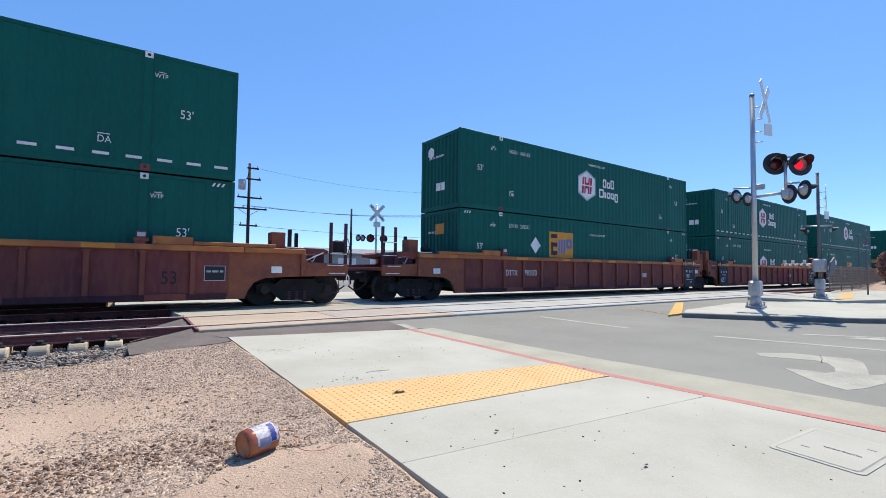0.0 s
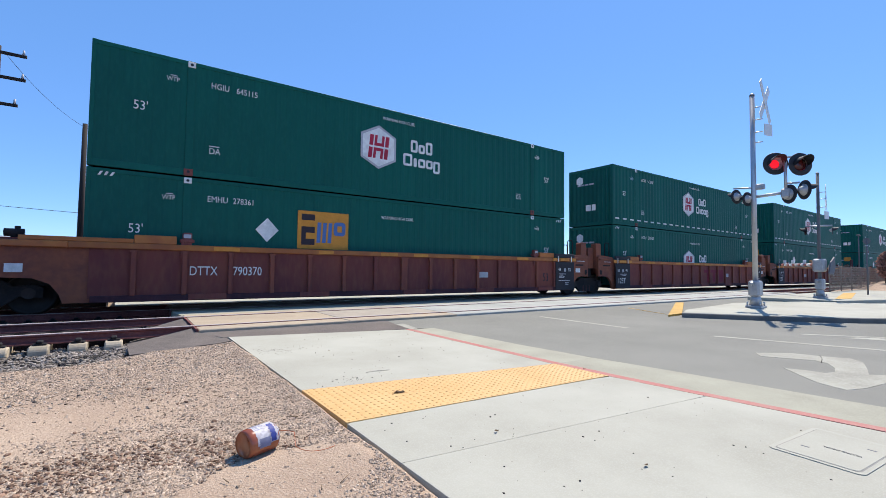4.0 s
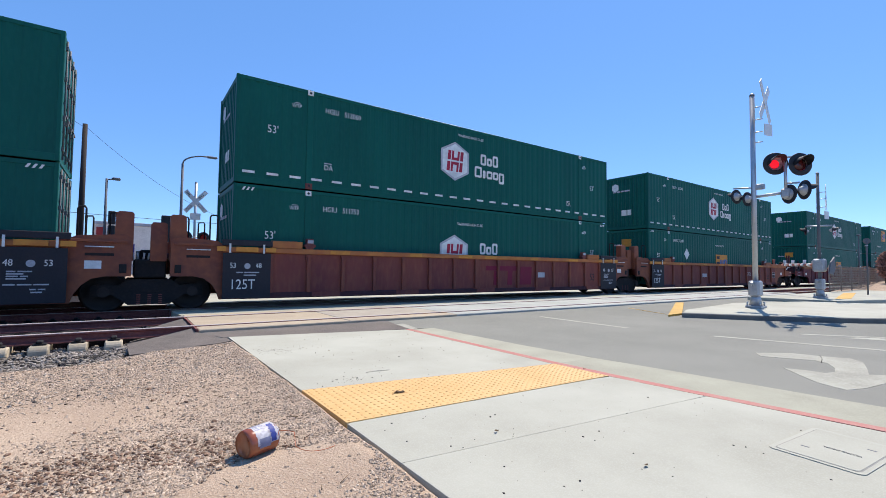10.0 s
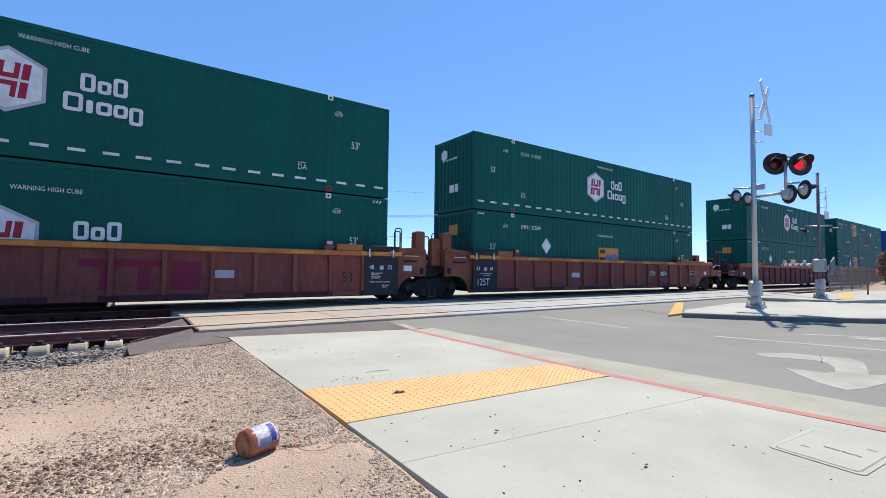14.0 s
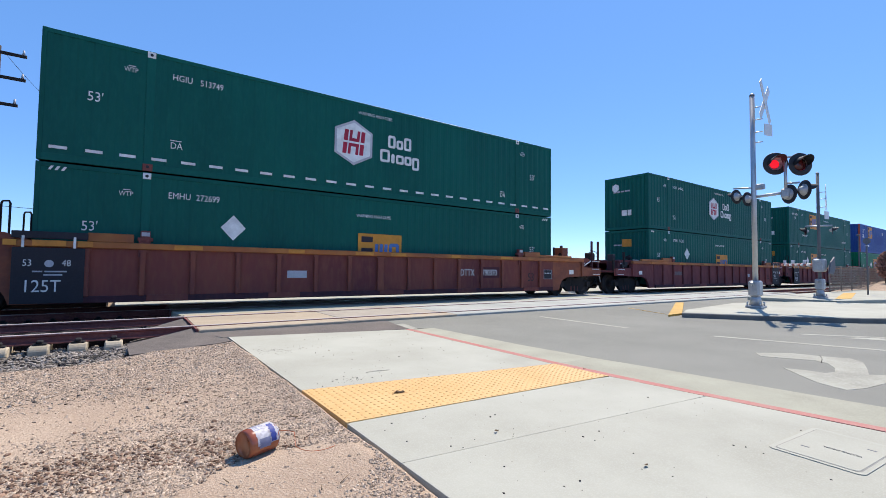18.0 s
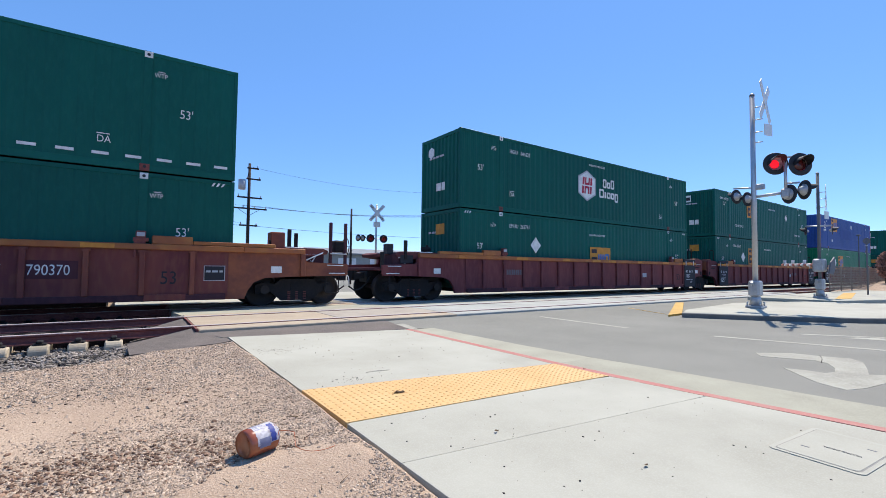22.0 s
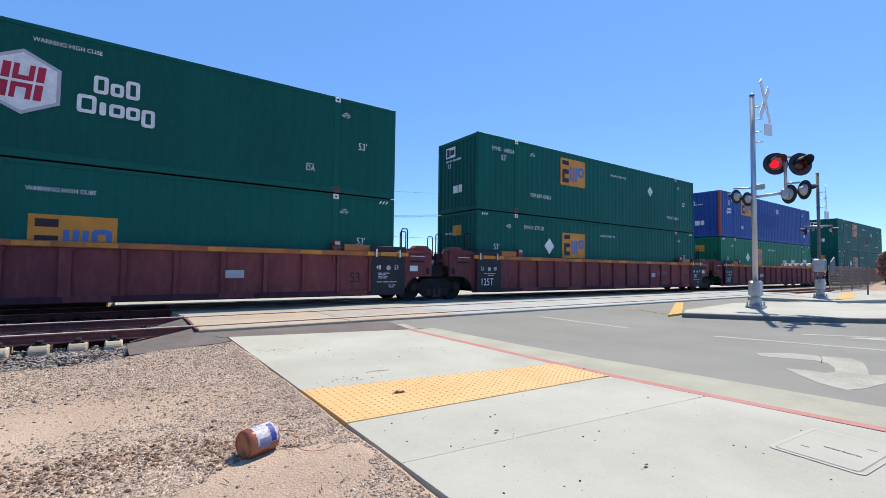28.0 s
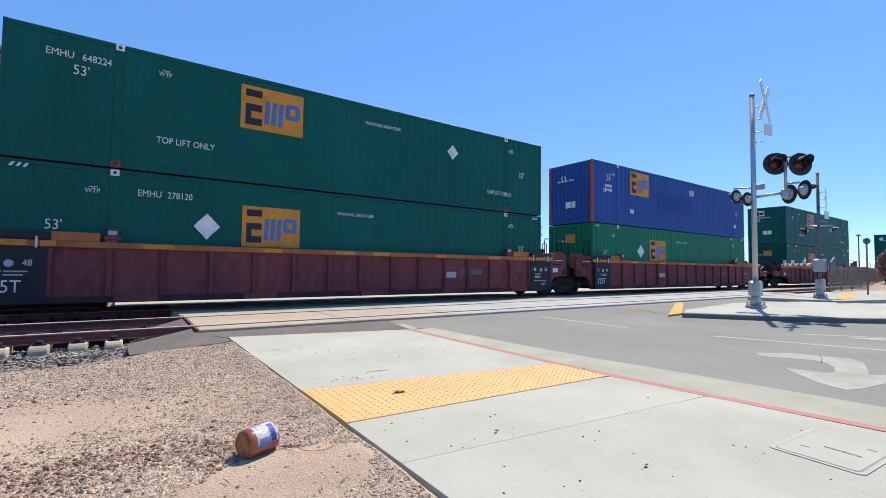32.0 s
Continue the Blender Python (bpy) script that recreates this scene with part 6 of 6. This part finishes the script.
def build_beyond():
    t = utility_pole(6.70, 38.0, 9.5, [(9.1, 0.45, 0.25), (8.2, 0.55, 0.3), (6.65, 0.95, 0.05), (5.75, 1.4, 0.0), (4.35, 0.7, 0.0)], "dark wooden utility pole with several crossarms and a transformer")
    tr = bm_tube((-0.55, 0, 7.3), (-0.55, 0, 8.1), 0.28, n=14)
    part("transformer", tr, M_GREYMARK, t, "grey can transformer")
    utility_pole(-3.4, 30.0, 8.7, [], "tall bare dark wooden pole", 0.16)
    utility_pole(-5.85, 24.0, 9.9, [(9.6, 0.6, 0.3), (8.6, 0.6, 0.3), (7.5, 0.5, 0.2)], "dark wooden utility pole with short crossarms")
    t = utility_pole(30.7, 36.0, 9.4, [(9.2, 0.85, -0.1), (8.45, 1.15, 0), (7.75, 1.0, -0.1), (6.6, 1.2, 0.0), (5.7, 1.0, 0.1)], "dark utility pole with a rack of crossarms and side posts")
    part("side_post", bm_tube((-0.75, -0.11, 4.6), (-0.75, -0.11, 9.2), 0.06, n=8), M_WOOD, t)
    part("side_post", bm_tube((0.55, -0.11, 7.7), (0.55, -0.11, 8.6), 0.05, n=8), M_WOOD, t)
    part("cutout_box", bm_box(-0.62, 0.40, -0.24, -0.17, 7.82, 8.36, bevel=0.02), M_POSTDARK, t, "grey switch rack between two arms")
    utility_pole(9.86, 24.4, 4.6, [], "short dark post beside the crossing", 0.08)
    street_lamp(1.05, 27.0, 7.0, 1.2, "grey street lamp with a curved arm beyond the tracks")
    tp = thing("traffic_signal", "grey post with dark traffic signal heads and a lamp", "traffic signal", pose(-2.2, 26, 0))
    part("post", bm_tube((0, 0, 0), (0, 0, 5.2), 0.07, 0.05, n=12), M_POSTDARK, tp)
    part("lamp_head", bm_box(0.2, 0.55, -0.1, 0.1, 5.15, 5.28, bevel=0.04), M_POSTDARK, tp)
    part("lamp_arm", bm_tube((0, 0, 5.15), (0.25, 0, 5.2), 0.03, n=8), M_POSTDARK, tp)
    for z in (2.3, 3.0):
        h = part("signal_head", bm_box(0.12, 0.42, -0.15, 0.15, z, z + 0.62, bevel=0.03), M_SIGBLACK, tp)
        part("visor", bm_tube((0.42, 0, z + 0.45), (0.62, 0, z + 0.45), 0.1, n=12), M_SIGBLACK, h)
    street_lamp(23.17, 30.0, 8.87, -1.99, "grey street lamp with traffic signal heads beyond the tracks")
    ts = thing("traffic_signal", "dark traffic signal heads on a grey post", "traffic signal", pose(23.15, 29.8, 0))
    part("post", bm_tube((0, 0, 0), (0, 0, 5.40), 0.06, n=10), M_POSTDARK, ts)
    for z in (4.80, 3.07):
        h = part("signal_head", bm_box(-0.6, -0.14, -0.2, 0.2, z - 0.45, z + 0.45, bevel=0.03), M_SIGBLACK, ts)
        part("visor", bm_tube((-0.6, 0, z + 0.2), (-0.85, 0, z + 0.2), 0.13, n=12), M_SIGBLACK, h)
    s2 = thing("signal_cabinet", "dark signal box on a post beside the crossing", "signal box", pose(0.2, 23.2, 0))
    part("post", bm_tube((0, 0, 0), (0, 0, 2.2), 0.06, n=10), M_GALV, s2)
    part("cabinet_body", bm_box(-0.22, 0.22, -0.2, 0.2, 2.1, 3.3, bevel=0.02), M_SIGBLACK, s2)
    cb = thing("equipment_cabinet", "white metal equipment cabinet beside the crossing", "cabinet", pose(2.1, 23.5, 0))
    part("cabinet_body", bm_box(-0.45, 0.45, -0.3, 0.3, 0.1, 1.45, bevel=0.02), M_SIGN, cb)
    part("cabinet_door", bm_box(-0.40, 0.40, -0.325, -0.304, 0.2, 1.35, bevel=0.008), M_SIGN, cb)
    part("plinth", bm_box(-0.5, 0.5, -0.35, 0.35, 0.0, 0.1), M_GUTTER, cb)
    bs = thing("blue_sign", "blue information sign with white marks on a post", "sign", pose(-1.32, 24.5, 0))
    part("post", bm_tube((0, 0, 0), (0, 0, 2.3), 0.04, n=8), M_POSTDARK, bs)
    plate = part("sign_plate", bm_box(-0.34, 0.34, -0.07, -0.045, 1.22, 1.98, bevel=0.008), M_LABELBLUE, bs)
    for bx, bw_, bz, bh in ((-0.16, 0.12, 1.62, 0.24), (0.04, 0.12, 1.62, 0.24), (-0.24, 0.48, 1.44, 0.06), (-0.24, 0.48, 1.34, 0.05)):
        part("white_bar", bm_box(bx, bx + bw_, -0.076, -0.071, bz, bz + bh), M_SIGN, plate)
    bar = thing("barrier", "low red barrier with white posts beyond the tracks", "barrier", pose(1.0, 17.6, 0))
    post = mesh_of(bm_box(0, 0.07, -0.03, 0.03, 0, 0.55, bevel=0.01), "post", M_SIGN)
    slab = mesh_of(bm_box(0.08, 0.74, -0.02, 0.02, 0.0, 0.44), "barrier_panel", M_BRICKRED)
    for i in range(11):
        part("post", post, None, bar, at=pose(-4.8 + 0.75 * i, 0, 0))
        if i < 10:
            part("barrier_panel", slab, None, bar, at=pose(-4.8 + 0.75 * i, 0, 0))
    building("red_storefront", "dark red storefront with white columns beyond the tracks", -7.0, -2.2, 45, 52, 2.5, M_BRICKRED, [(-6.0, -4.6, 0.9, 1.9)], [(-6.9, -6.7, M_SIGN), (-4.3, -4.1, M_SIGN), (-3.4, -3.2, M_SIGN), (-2.5, -2.3, M_SIGN)])
    building("shop_building", "cream building with dark red pilasters beyond the tracks", -4.4, 2.6, 60, 72, 5.4, M_BUILD, [(-3.0, -1.2, 1.0, 2.6), (-0.6, 1.2, 1.0, 2.6)], [(-4.2, -3.5, M_BRICKRED), (1.7, 2.5, M_BRICKRED)])
    w = thing("warehouse", "long low grey warehouse with a pale metal roof", "building")
    part("wall", bm_box(-16, 62, 75, 95, -0.1, 3.3), M_GREYWALL, w)
    part("roof", bm_prism([(74.5, 3.3), (95.5, 3.3), (95.5, 3.5), (85, 4.9), (74.5, 3.6)], 'x', -16.5, 62.5), M_GREYROOF, w)
    for i in range(12):
        part("roller_door", bm_box(-14 + 6.2 * i, -10.6 + 6.2 * i, 74.9, 74.996, 0, 2.7), M_SIGN if i % 3 else M_WINDOW, w)
    van = thing("parked_van", "white parked van in front of the warehouse", "van", pose(7.0, 52, 0))
    vb = bmesh.new()
    prism(vb, [(-2.2, 0.35), (2.2, 0.35), (2.3, 0.9), (1.7, 1.2), (1.2, 1.95), (-2.2, 2.0)], 'y', -0.9, 0.9)
    bmesh.ops.bevel(vb, geom=vb.edges[:], offset=0.06, segments=1, affect='EDGES', profile=0.5)
    part("body", vb, M_SIGN, van)
    part("windscreen", bm_prism([(1.27, 1.9), (1.72, 1.28), (1.75, 1.30), (1.30, 1.93)], 'y', -0.8, 0.8), M_WINDOW, van)
    for x in (-0.9, 0.5):
        part("side_window", bm_box(x - 0.45, x + 0.45, -0.915, -0.904, 1.25, 1.75), M_WINDOW, van)
    for x in (-1.4, 1.4):
        for y in (-0.8, 0.8):
            wh = part("wheel", bm_tube((x, y - 0.1, 0.34), (x, y + 0.1, 0.34), 0.34, n=18), M_CABLE, van)
            part("rim", bm_tube((x, y - 0.104, 0.34), (x, y + 0.104, 0.34), 0.2, n=14), M_GALV, wh)
    wire((-5.6, 24, 9.6), (-3.4, 30, 8.5), 0.3)
    wire((-3.3, 30, 8.5), (6.7, 38, 4.4), 0.9)
    wire((-14, 34, 4.6), (6.7, 38, 4.35), 0.15, 0.015)
    wire((6.7, 38, 4.35), (34, 40, 4.6), 0.25, 0.015)
    for dx in (-1.3, -0.4, 0.4, 1.3):
        wire((6.7 + dx, 37.9, 6.0), (30.7 + dx * 0.7, 35.9, 7.3), 0.7)
    wire((6.9, 37.9, 9.2), (30.7, 35.9, 9.5), 0.9)


build_beyond()


# ---- along the road past the island ----
def build_right_side():
    f = thing("chain_link_fence", "chain link fence with steel posts beside the tracks", "fence")
    a, b = Vector((26.4, 5.80, 0.08)), Vector((48.0, 6.55, 0.08))
    n = 10
    for i in range(n + 1):
        p = a.lerp(b, i / n)
        part("fence_post", bm_tube(p, p + Vector((0, 0, 1.3)), 0.030, n=8), M_FENCE, f)
    part("top_rail", bm_tube(a + Vector((0, 0, 1.26)), b + Vector((0, 0, 1.26)), 0.018, n=8), M_FENCE, f)
    part("bottom_rail", bm_tube(a + Vector((0, 0, 0.10)), b + Vector((0, 0, 0.10)), 0.014, n=8), M_FENCE, f)
    bm = bmesh.new()
    way = (b - a)
    length = way.length
    way.normalize()
    k = int(length / 0.11)
    for i in range(k):
        for s in (1, -1):
            p = a + way * (i * 0.11)
            q = p + way * (0.48 * s)
            if 0 <= (q - a).dot(way) <= length:
                tube(bm, p + Vector((0, 0, 0.10)), q + Vector((0, 0, 1.26)), 0.0065, n=3, caps=False)
    w = part("wire_mesh", bm, M_FENCE, f)
    tagged(w, kind="stuff")
    s = thing("road_sign", "grey sign post with a round sign seen from behind", "road sign", pose(24.98, 4.16, 0.1))
    part("post", bm_tube((0, 0, 0), (0, 0, 2.4), 0.03, n=10), M_POSTDARK, s)
    part("sign_plate", bm_tube((0.0, -0.02, 2.32), (0.0, 0.0, 2.32), 0.13, n=20), M_POSTDARK, s, "", Matrix.Rotation(radians(-60), 4, 'Z'))
    part("bracket", bm_box(-0.05, 0.05, -0.04, 0.05, 2.1, 2.14), M_GALV, s)
    lp = thing("lamp_post", "thin far lamp post beside the road", "lamp post", pose(50, 9.66, -0.2))
    part("post", bm_tube((0, 0, 0), (0, 0, 4.45), 0.055, 0.04, n=8), M_POSTDARK, lp)
    part("lamp_head", bm_box(-0.2, 0.2, -0.12, 0.12, 4.42, 4.56, bevel=0.04), M_POSTDARK, lp)
    # dirt bank
    bm = bmesh.new()
    bmesh.ops.create_grid(bm, x_segments=40, y_segments=16, size=1)
    for v in bm.verts:
        x, y = v.co.x, v.co.y
        h = max(0, (1 - x * x) * (1 - y * y)) ** 0.7
        v.co = Vector((44 + 13 * x, 4.5 + 3.0 * y, -0.1 + 0.9 * h + 0.18 * noise.noise(Vector((x * 6, y * 4, 1))) * h))
    for fc in bm.faces:
        fc.smooth = True
    tagged(part("dirt_bank", bm, M_DIRT), "low reddish dirt bank beside the road", "dirt bank", kind="structure")
    for x, y, h, r, seed in ((35.5, 5.42, 2.3, 0.62, 3), (39.5, 5.3, 2.2, 0.9, 5), (43.5, 5.6, 2.5, 1.1, 8)):
        t = thing("small_tree", "small dry reddish tree beside the road", "tree", pose(x, y, 0), group="dry trees")
        rng = random.Random(seed)
        tb = bmesh.new()
        tube(tb, (0, 0, -0.1), (0.1, 0, h * 0.45), 0.12, 0.07, n=8)
        for i in range(7):
            a = i * 0.9
            tube(tb, (0.1, 0, h * (0.25 + 0.03 * i)), (r * 0.6 * math.cos(a), r * 0.6 * math.sin(a), h * (0.55 + 0.05 * i)), 0.05, 0.015, n=6)
        part("trunk", tb, M_WOOD, t)
        verts, faces = [], []
        for i in range(1500):
            a, u = rng.random() * 6.283, rng.random() ** 0.5
            zz = rng.random()
            lump = 0.7 + 0.45 * noise.noise(Vector((math.cos(a) * 1.5, math.sin(a) * 1.5, zz * 3 + seed)))
            rr = r * u * lump * (1 - (2 * zz - 0.8) ** 2 * 0.55)
            c = Vector((rr * math.cos(a), rr * math.sin(a), h * (0.35 + 0.65 * zz)))
            d = Vector((rng.gauss(0, 1), rng.gauss(0, 1), rng.gauss(0, 1))).normalized() * (0.05 + 0.05 * rng.random())
            e = d.orthogonal() * (0.5 + 0.3 * rng.random())
            b0 = len(verts)
            verts += [c - d, c + e, c + d, c - e]
            faces.append((b0, b0 + 1, b0 + 2, b0 + 3))
        me = bpy.data.meshes.new("crown")
        me.from_pydata(verts, [], faces)
        me.materials.append(M_LEAF)
        cr = new("crown", me)
        cr.parent = t


build_right_side()


# ---- small things in the foreground ----
def build_jar():
    j = thing("plastic_jar", "brown plastic jar with torn white label lying on dirt", "jar")
    r, l = 0.077, 0.184
    way = Vector((0.925, 0.38, 0.0)).normalized()
    c = Vector((-0.540, 1.595, dirt_height(-0.540, 1.595) + r - 0.006))
    m = Matrix.Translation(c) @ way.to_track_quat('Z', 'Y').to_matrix().to_4x4()
    j.matrix_basis = m
    bm = bmesh.new()
    lathe(bm, [(0.010, -l / 2 + 0.012), (r * 0.72, -l / 2 + 0.010), (r * 0.86, -l / 2), (r * 0.97, -l / 2 + 0.012), (r, -l / 2 + 0.03), (r * 1.01, 0.0), (r, l / 2 - 0.02), (r * 0.97, l / 2 - 0.008), (r * 0.90, l / 2 - 0.001), (r * 0.84, l / 2)], None, 36)
    part("jar_body", bm, M_GLASSJAR, j)
    part("end_rim", lathe(bmesh.new(), [(r * 0.70, l / 2 + 0.001), (r * 0.86, l / 2 + 0.001), (r * 0.86, l / 2 + 0.005), (r * 0.72, l / 2 + 0.005)], None, 30), M_GREYMARK, j, "dull grey rim")

    def wrap(name, a0, a1, z0, z1, material, label, ragged, lift=0.0012):
        n = 22
        verts, faces = [], []
        for i in range(n + 1):
            a = a0 + (a1 - a0) * i / n
            for k, z in enumerate((z0, z1)):
                zz = z + ragged * noise.noise(Vector((i * 0.9, k * 7, 2)))
                verts.append(((r + lift) * math.cos(a), (r + lift) * math.sin(a), zz))
        for i in range(n):
            faces.append((2 * i, 2 * i + 2, 2 * i + 3, 2 * i + 1))
        me = bpy.data.meshes.new(name)
        me.from_pydata(verts, [], faces)
        me.materials.append(material)
        for p in me.polygons:
            p.use_smooth = True
        o = new(name, me)
        o.parent = j
        tagged(o, label)
    # the label lies on the upper half, turned towards the light
    up = (m.to_3x3().inverted() @ Vector((0, -0.35, 1))).normalized()
    mid = math.atan2(up.y, up.x)
    wrap("label", mid - 1.25, mid + 1.30, -0.050, 0.080, M_LABELWHITE, "torn white label", 0.016)
    wrap("label_band", mid - 0.15, mid + 1.25, 0.034, 0.066, M_LABELBLUE, "blue label band", 0.014, 0.0022)
    wrap("label_band", mid - 1.2, mid - 0.7, -0.020, 0.058, M_LABELBLUE, "blue label band", 0.012, 0.0022)
    wrap("torn_film", mid + 0.85, mid + 1.5, -0.04, 0.030, M_GREYTEXT, "torn grey film", 0.02, 0.0016)
    for i in range(7):
        a = mid - 0.85 + 0.16 * i
        wrap("caption_bar", a, a + 0.045, -0.045, 0.004 + 0.018 * math.sin(i * 2.1), M_GREYTEXT, "", 0.002, 0.0018)


def build_litter():
    rng = random.Random(4)
    w = bmesh.new()
    pts = [Vector((-0.40, 1.72, 0.02)), Vector((-0.33, 1.62, 0.03)), Vector((-0.36, 1.50, -0.005)), Vector((-0.30, 1.42, -0.02)), Vector((-0.22, 1.40, -0.02)), Vector((-0.16, 1.42, -0.02))]
    soft = []
    for i in range(len(pts) - 1):
        a, b = pts[max(i - 1, 0)], pts[min(i + 2, len(pts) - 1)]
        for k in range(5):
            u = k / 5
            soft.append(pts[i].lerp(pts[i + 1], u) + (pts[i] * 2 - a - pts[i + 1]) * 0.12 * u * (1 - u) * 2 + (pts[i + 1] * 2 - b - pts[i]) * 0.12 * u * (1 - u) * 2)
    polytube(w, soft + [pts[-1]], 0.0018, 5)
    tagged(part("loose_wire", w, M_WIRE), "thin orange wire lying on the dirt", "wire")
    for i in range(16):
        b = bmesh.new()
        x, y = -0.15 - 2.2 * rng.random() ** 1.5, 0.6 + 3.5 * rng.random()
        a = rng.random() * 3.14
        l = 0.03 + 0.06 * rng.random()
        z = dirt_height(x, y) + 0.012
        tube(b, (x, y, z), (x + l * math.cos(a), y + l * math.sin(a), z + 0.008), 0.003, 0.0015, n=5)
        tagged(part("twig", b, M_TWIG), "dry brown twig on the dirt", "twig", "twigs")
    # a dry stalk on the slab
    s = bmesh.new()
    for i in range(8):
        tube(s, (0.72 + 0.03 * i, 2.86 + 0.012 * math.sin(i * 0.6), 0.006), (0.75 + 0.03 * i, 2.86 + 0.012 * math.sin((i + 1) * 0.6), 0.006), 0.003, n=5)
    tagged(part("dry_stalk", s, M_STALK), "thin dry stalk lying on the pavement", "twig")


def build_leaves():
    for i, (x, y) in enumerate([(0.64, 2.10), (2.50, 3.90), (2.65, 1.84), (0.72, 1.02), (1.04, 0.24), (0.83, 4.11)]):
        rng = random.Random(40 + i)
        r = 0.035 if i == 0 else 0.012
        bm = bmesh.new()
        ring = []
        for k in range(9):
            a = 2 * math.pi * k / 9
            q = r * (0.6 + 0.6 * rng.random())
            ring.append(bm.verts.new((x + q * math.cos(a) * 1.5, y + q * math.sin(a), 0.006 + 0.012 * rng.random())))
        mid = bm.verts.new((x, y, 0.008))
        for k in range(9):
            bm.faces.new((mid, ring[k], ring[(k + 1) % 9]))
        bmesh.ops.solidify(bm, geom=bm.faces[:], thickness=0.002)
        tagged(part("dry_leaf", bm, M_TWIG), "curled dry brown leaf on the pavement", "leaf", "dry leaves")
    for pts in ([(5.82, 0.79), (5.57, 0.70), (5.26, 0.63)],):
        bm = bmesh.new()
        polytube(bm, [(x, y, -0.0125) for x, y in pts], 0.005, 5)
        part("crack", bm, M_DARKSTEEL, bpy.data.objects["road"], "dark crack in the asphalt")


def slab_spot(rng):
    pick = rng.random()
    if pick < 0.25:
        x, y = 0.10 + abs(rng.normal(0, 0.25)), 4.5 + rng.normal(0, 0.10)
    elif pick < 0.38:
        x, y = 0.5 + rng.normal(0, 0.12), 2.71 + rng.normal(0, 0.05)
    else:
        x, y = 0.06 + 2.4 * rng.random(), -0.5 + 5.9 * rng.random()
    if y > 5.3:
        return None
    return (x, y, 0.0)


build_jar()
build_litter()
build_leaves()
stones("gravel", "mixed tan and grey gravel scattered on the dirt", M_STONE, 100000, gravel_spot, 0.0042, 0.0165, 11, True)
stones("fine_gravel", "tan and grey gravel strewn round the jar", M_STONE, 34000, near_gravel_spot, 0.0030, 0.0105, 17)
stones("ballast", "grey crushed ballast stones round the track ties", M_BALLAST, 24000, ballast_spot, 0.016, 0.036, 12)
stones("far_ballast", "ballast stones under the far track, coloured dark for shade", M_DARKBALLAST, 3000, far_ballast_spot, 0.03, 0.05, 14)
stones("loose_gravel", "thin scatter of gravel on the wide dirt", M_STONE, 6000, wide_spot, 0.005, 0.02, 31)
stones("grey_gravel", "fine grey gravel beside the ballast", M_BALLAST, 13000, grey_spot, 0.005, 0.017, 32)
stones("slab_pebbles", "dark crumbs and small pebbles on the pavement", M_DARKSTEEL, 420, slab_spot, 0.0025, 0.0085, 13)


def crumb_spot(rng):
    u = rng.random()
    x = -2.6 + 2.1 * u + rng.normal(0, 0.06)
    y = 2.05 - 0.35 * u + rng.normal(0, 0.17) + 0.1 * math.sin(x * 5)
    return (x, y, dirt_height(x, y) + 0.004) if x < -0.1 and not sandy(x, y) else None


def clod_spot(rng):
    x = -3.4 + 3.2 * rng.random()
    y = 2.02 - 0.16 * (x + 2.6) + rng.normal(0, 0.13)
    return (x, y, dirt_height(x, y) + 0.002) if noise.noise(Vector((x * 2.2, y * 3.0, 7))) > -0.12 and not sandy(x, y) else None


def cobble_spot(rng):
    x, y = -4.2 + 4.0 * rng.random(), 0.6 + 4.9 * rng.random()
    return None if sandy(x, y) else (x, y, dirt_height(x, y) + 0.003)


stones("dry_crumbs", "dark dry leaf crumbs and clods strewn on the dirt", M_CLOD, 2600, crumb_spot, 0.003, 0.0145, 21)
stones("earth_clods", "brown clods of dry earth along an old rut", M_CLOD, 700, clod_spot, 0.005, 0.019, 22)
stones("dark_stones", "single brown lumps of earth on the gravel", M_CLOD, 110, cobble_spot, 0.009, 0.024, 23)
stones("pale_stones", "single pale stones on the gravel", M_STONE, 90, cobble_spot, 0.009, 0.026, 24)


# ---- movement ----
FLASH, FLASH_START = 1.191, 0.67


def lamp_on(which, t):
    if abs(t - 2.0) < 0.12 or abs(t - 13.0) < 0.12 or t > 31.9:
        return False
    return (((t - FLASH_START) % FLASH) < FLASH / 2) == (which == 1)


def motions():
    for ob, x, z in TRAIN:
        walk(ob, [(t, pose(x - travel(t), TRACK_Y, FAR_RAIL_TOP + z)) for t in range(33)])
    for w, x in WHEELS:
        walk(w, [(i / 6, pose(x, 0, WHEEL_R, 0, -math.degrees(travel(i / 6) / WHEEL_R), 0)) for i in range(193)])
    closed, opened = pose(0, 0.02, 0.142), pose(0, 0.02, 0.142, 86, 0, 0)
    for f, which in FLAPS:
        rows = [(0, opened if lamp_on(which, 0) else closed)]
        state = lamp_on(which, 0)
        for i in range(1, 321):
            t = i / 10
            s = lamp_on(which, t)
            if s != state:
                rows.append((t - 0.1, opened if state else closed))
                rows.append((t - 0.033, opened if s else closed))
                state = s
        rows.append((32, opened if state else closed))
        clean = [r for i, r in enumerate(rows) if i == 0 or frame(r[0]) > frame(rows[i - 1][0])]
        walk(f, clean)


motions()
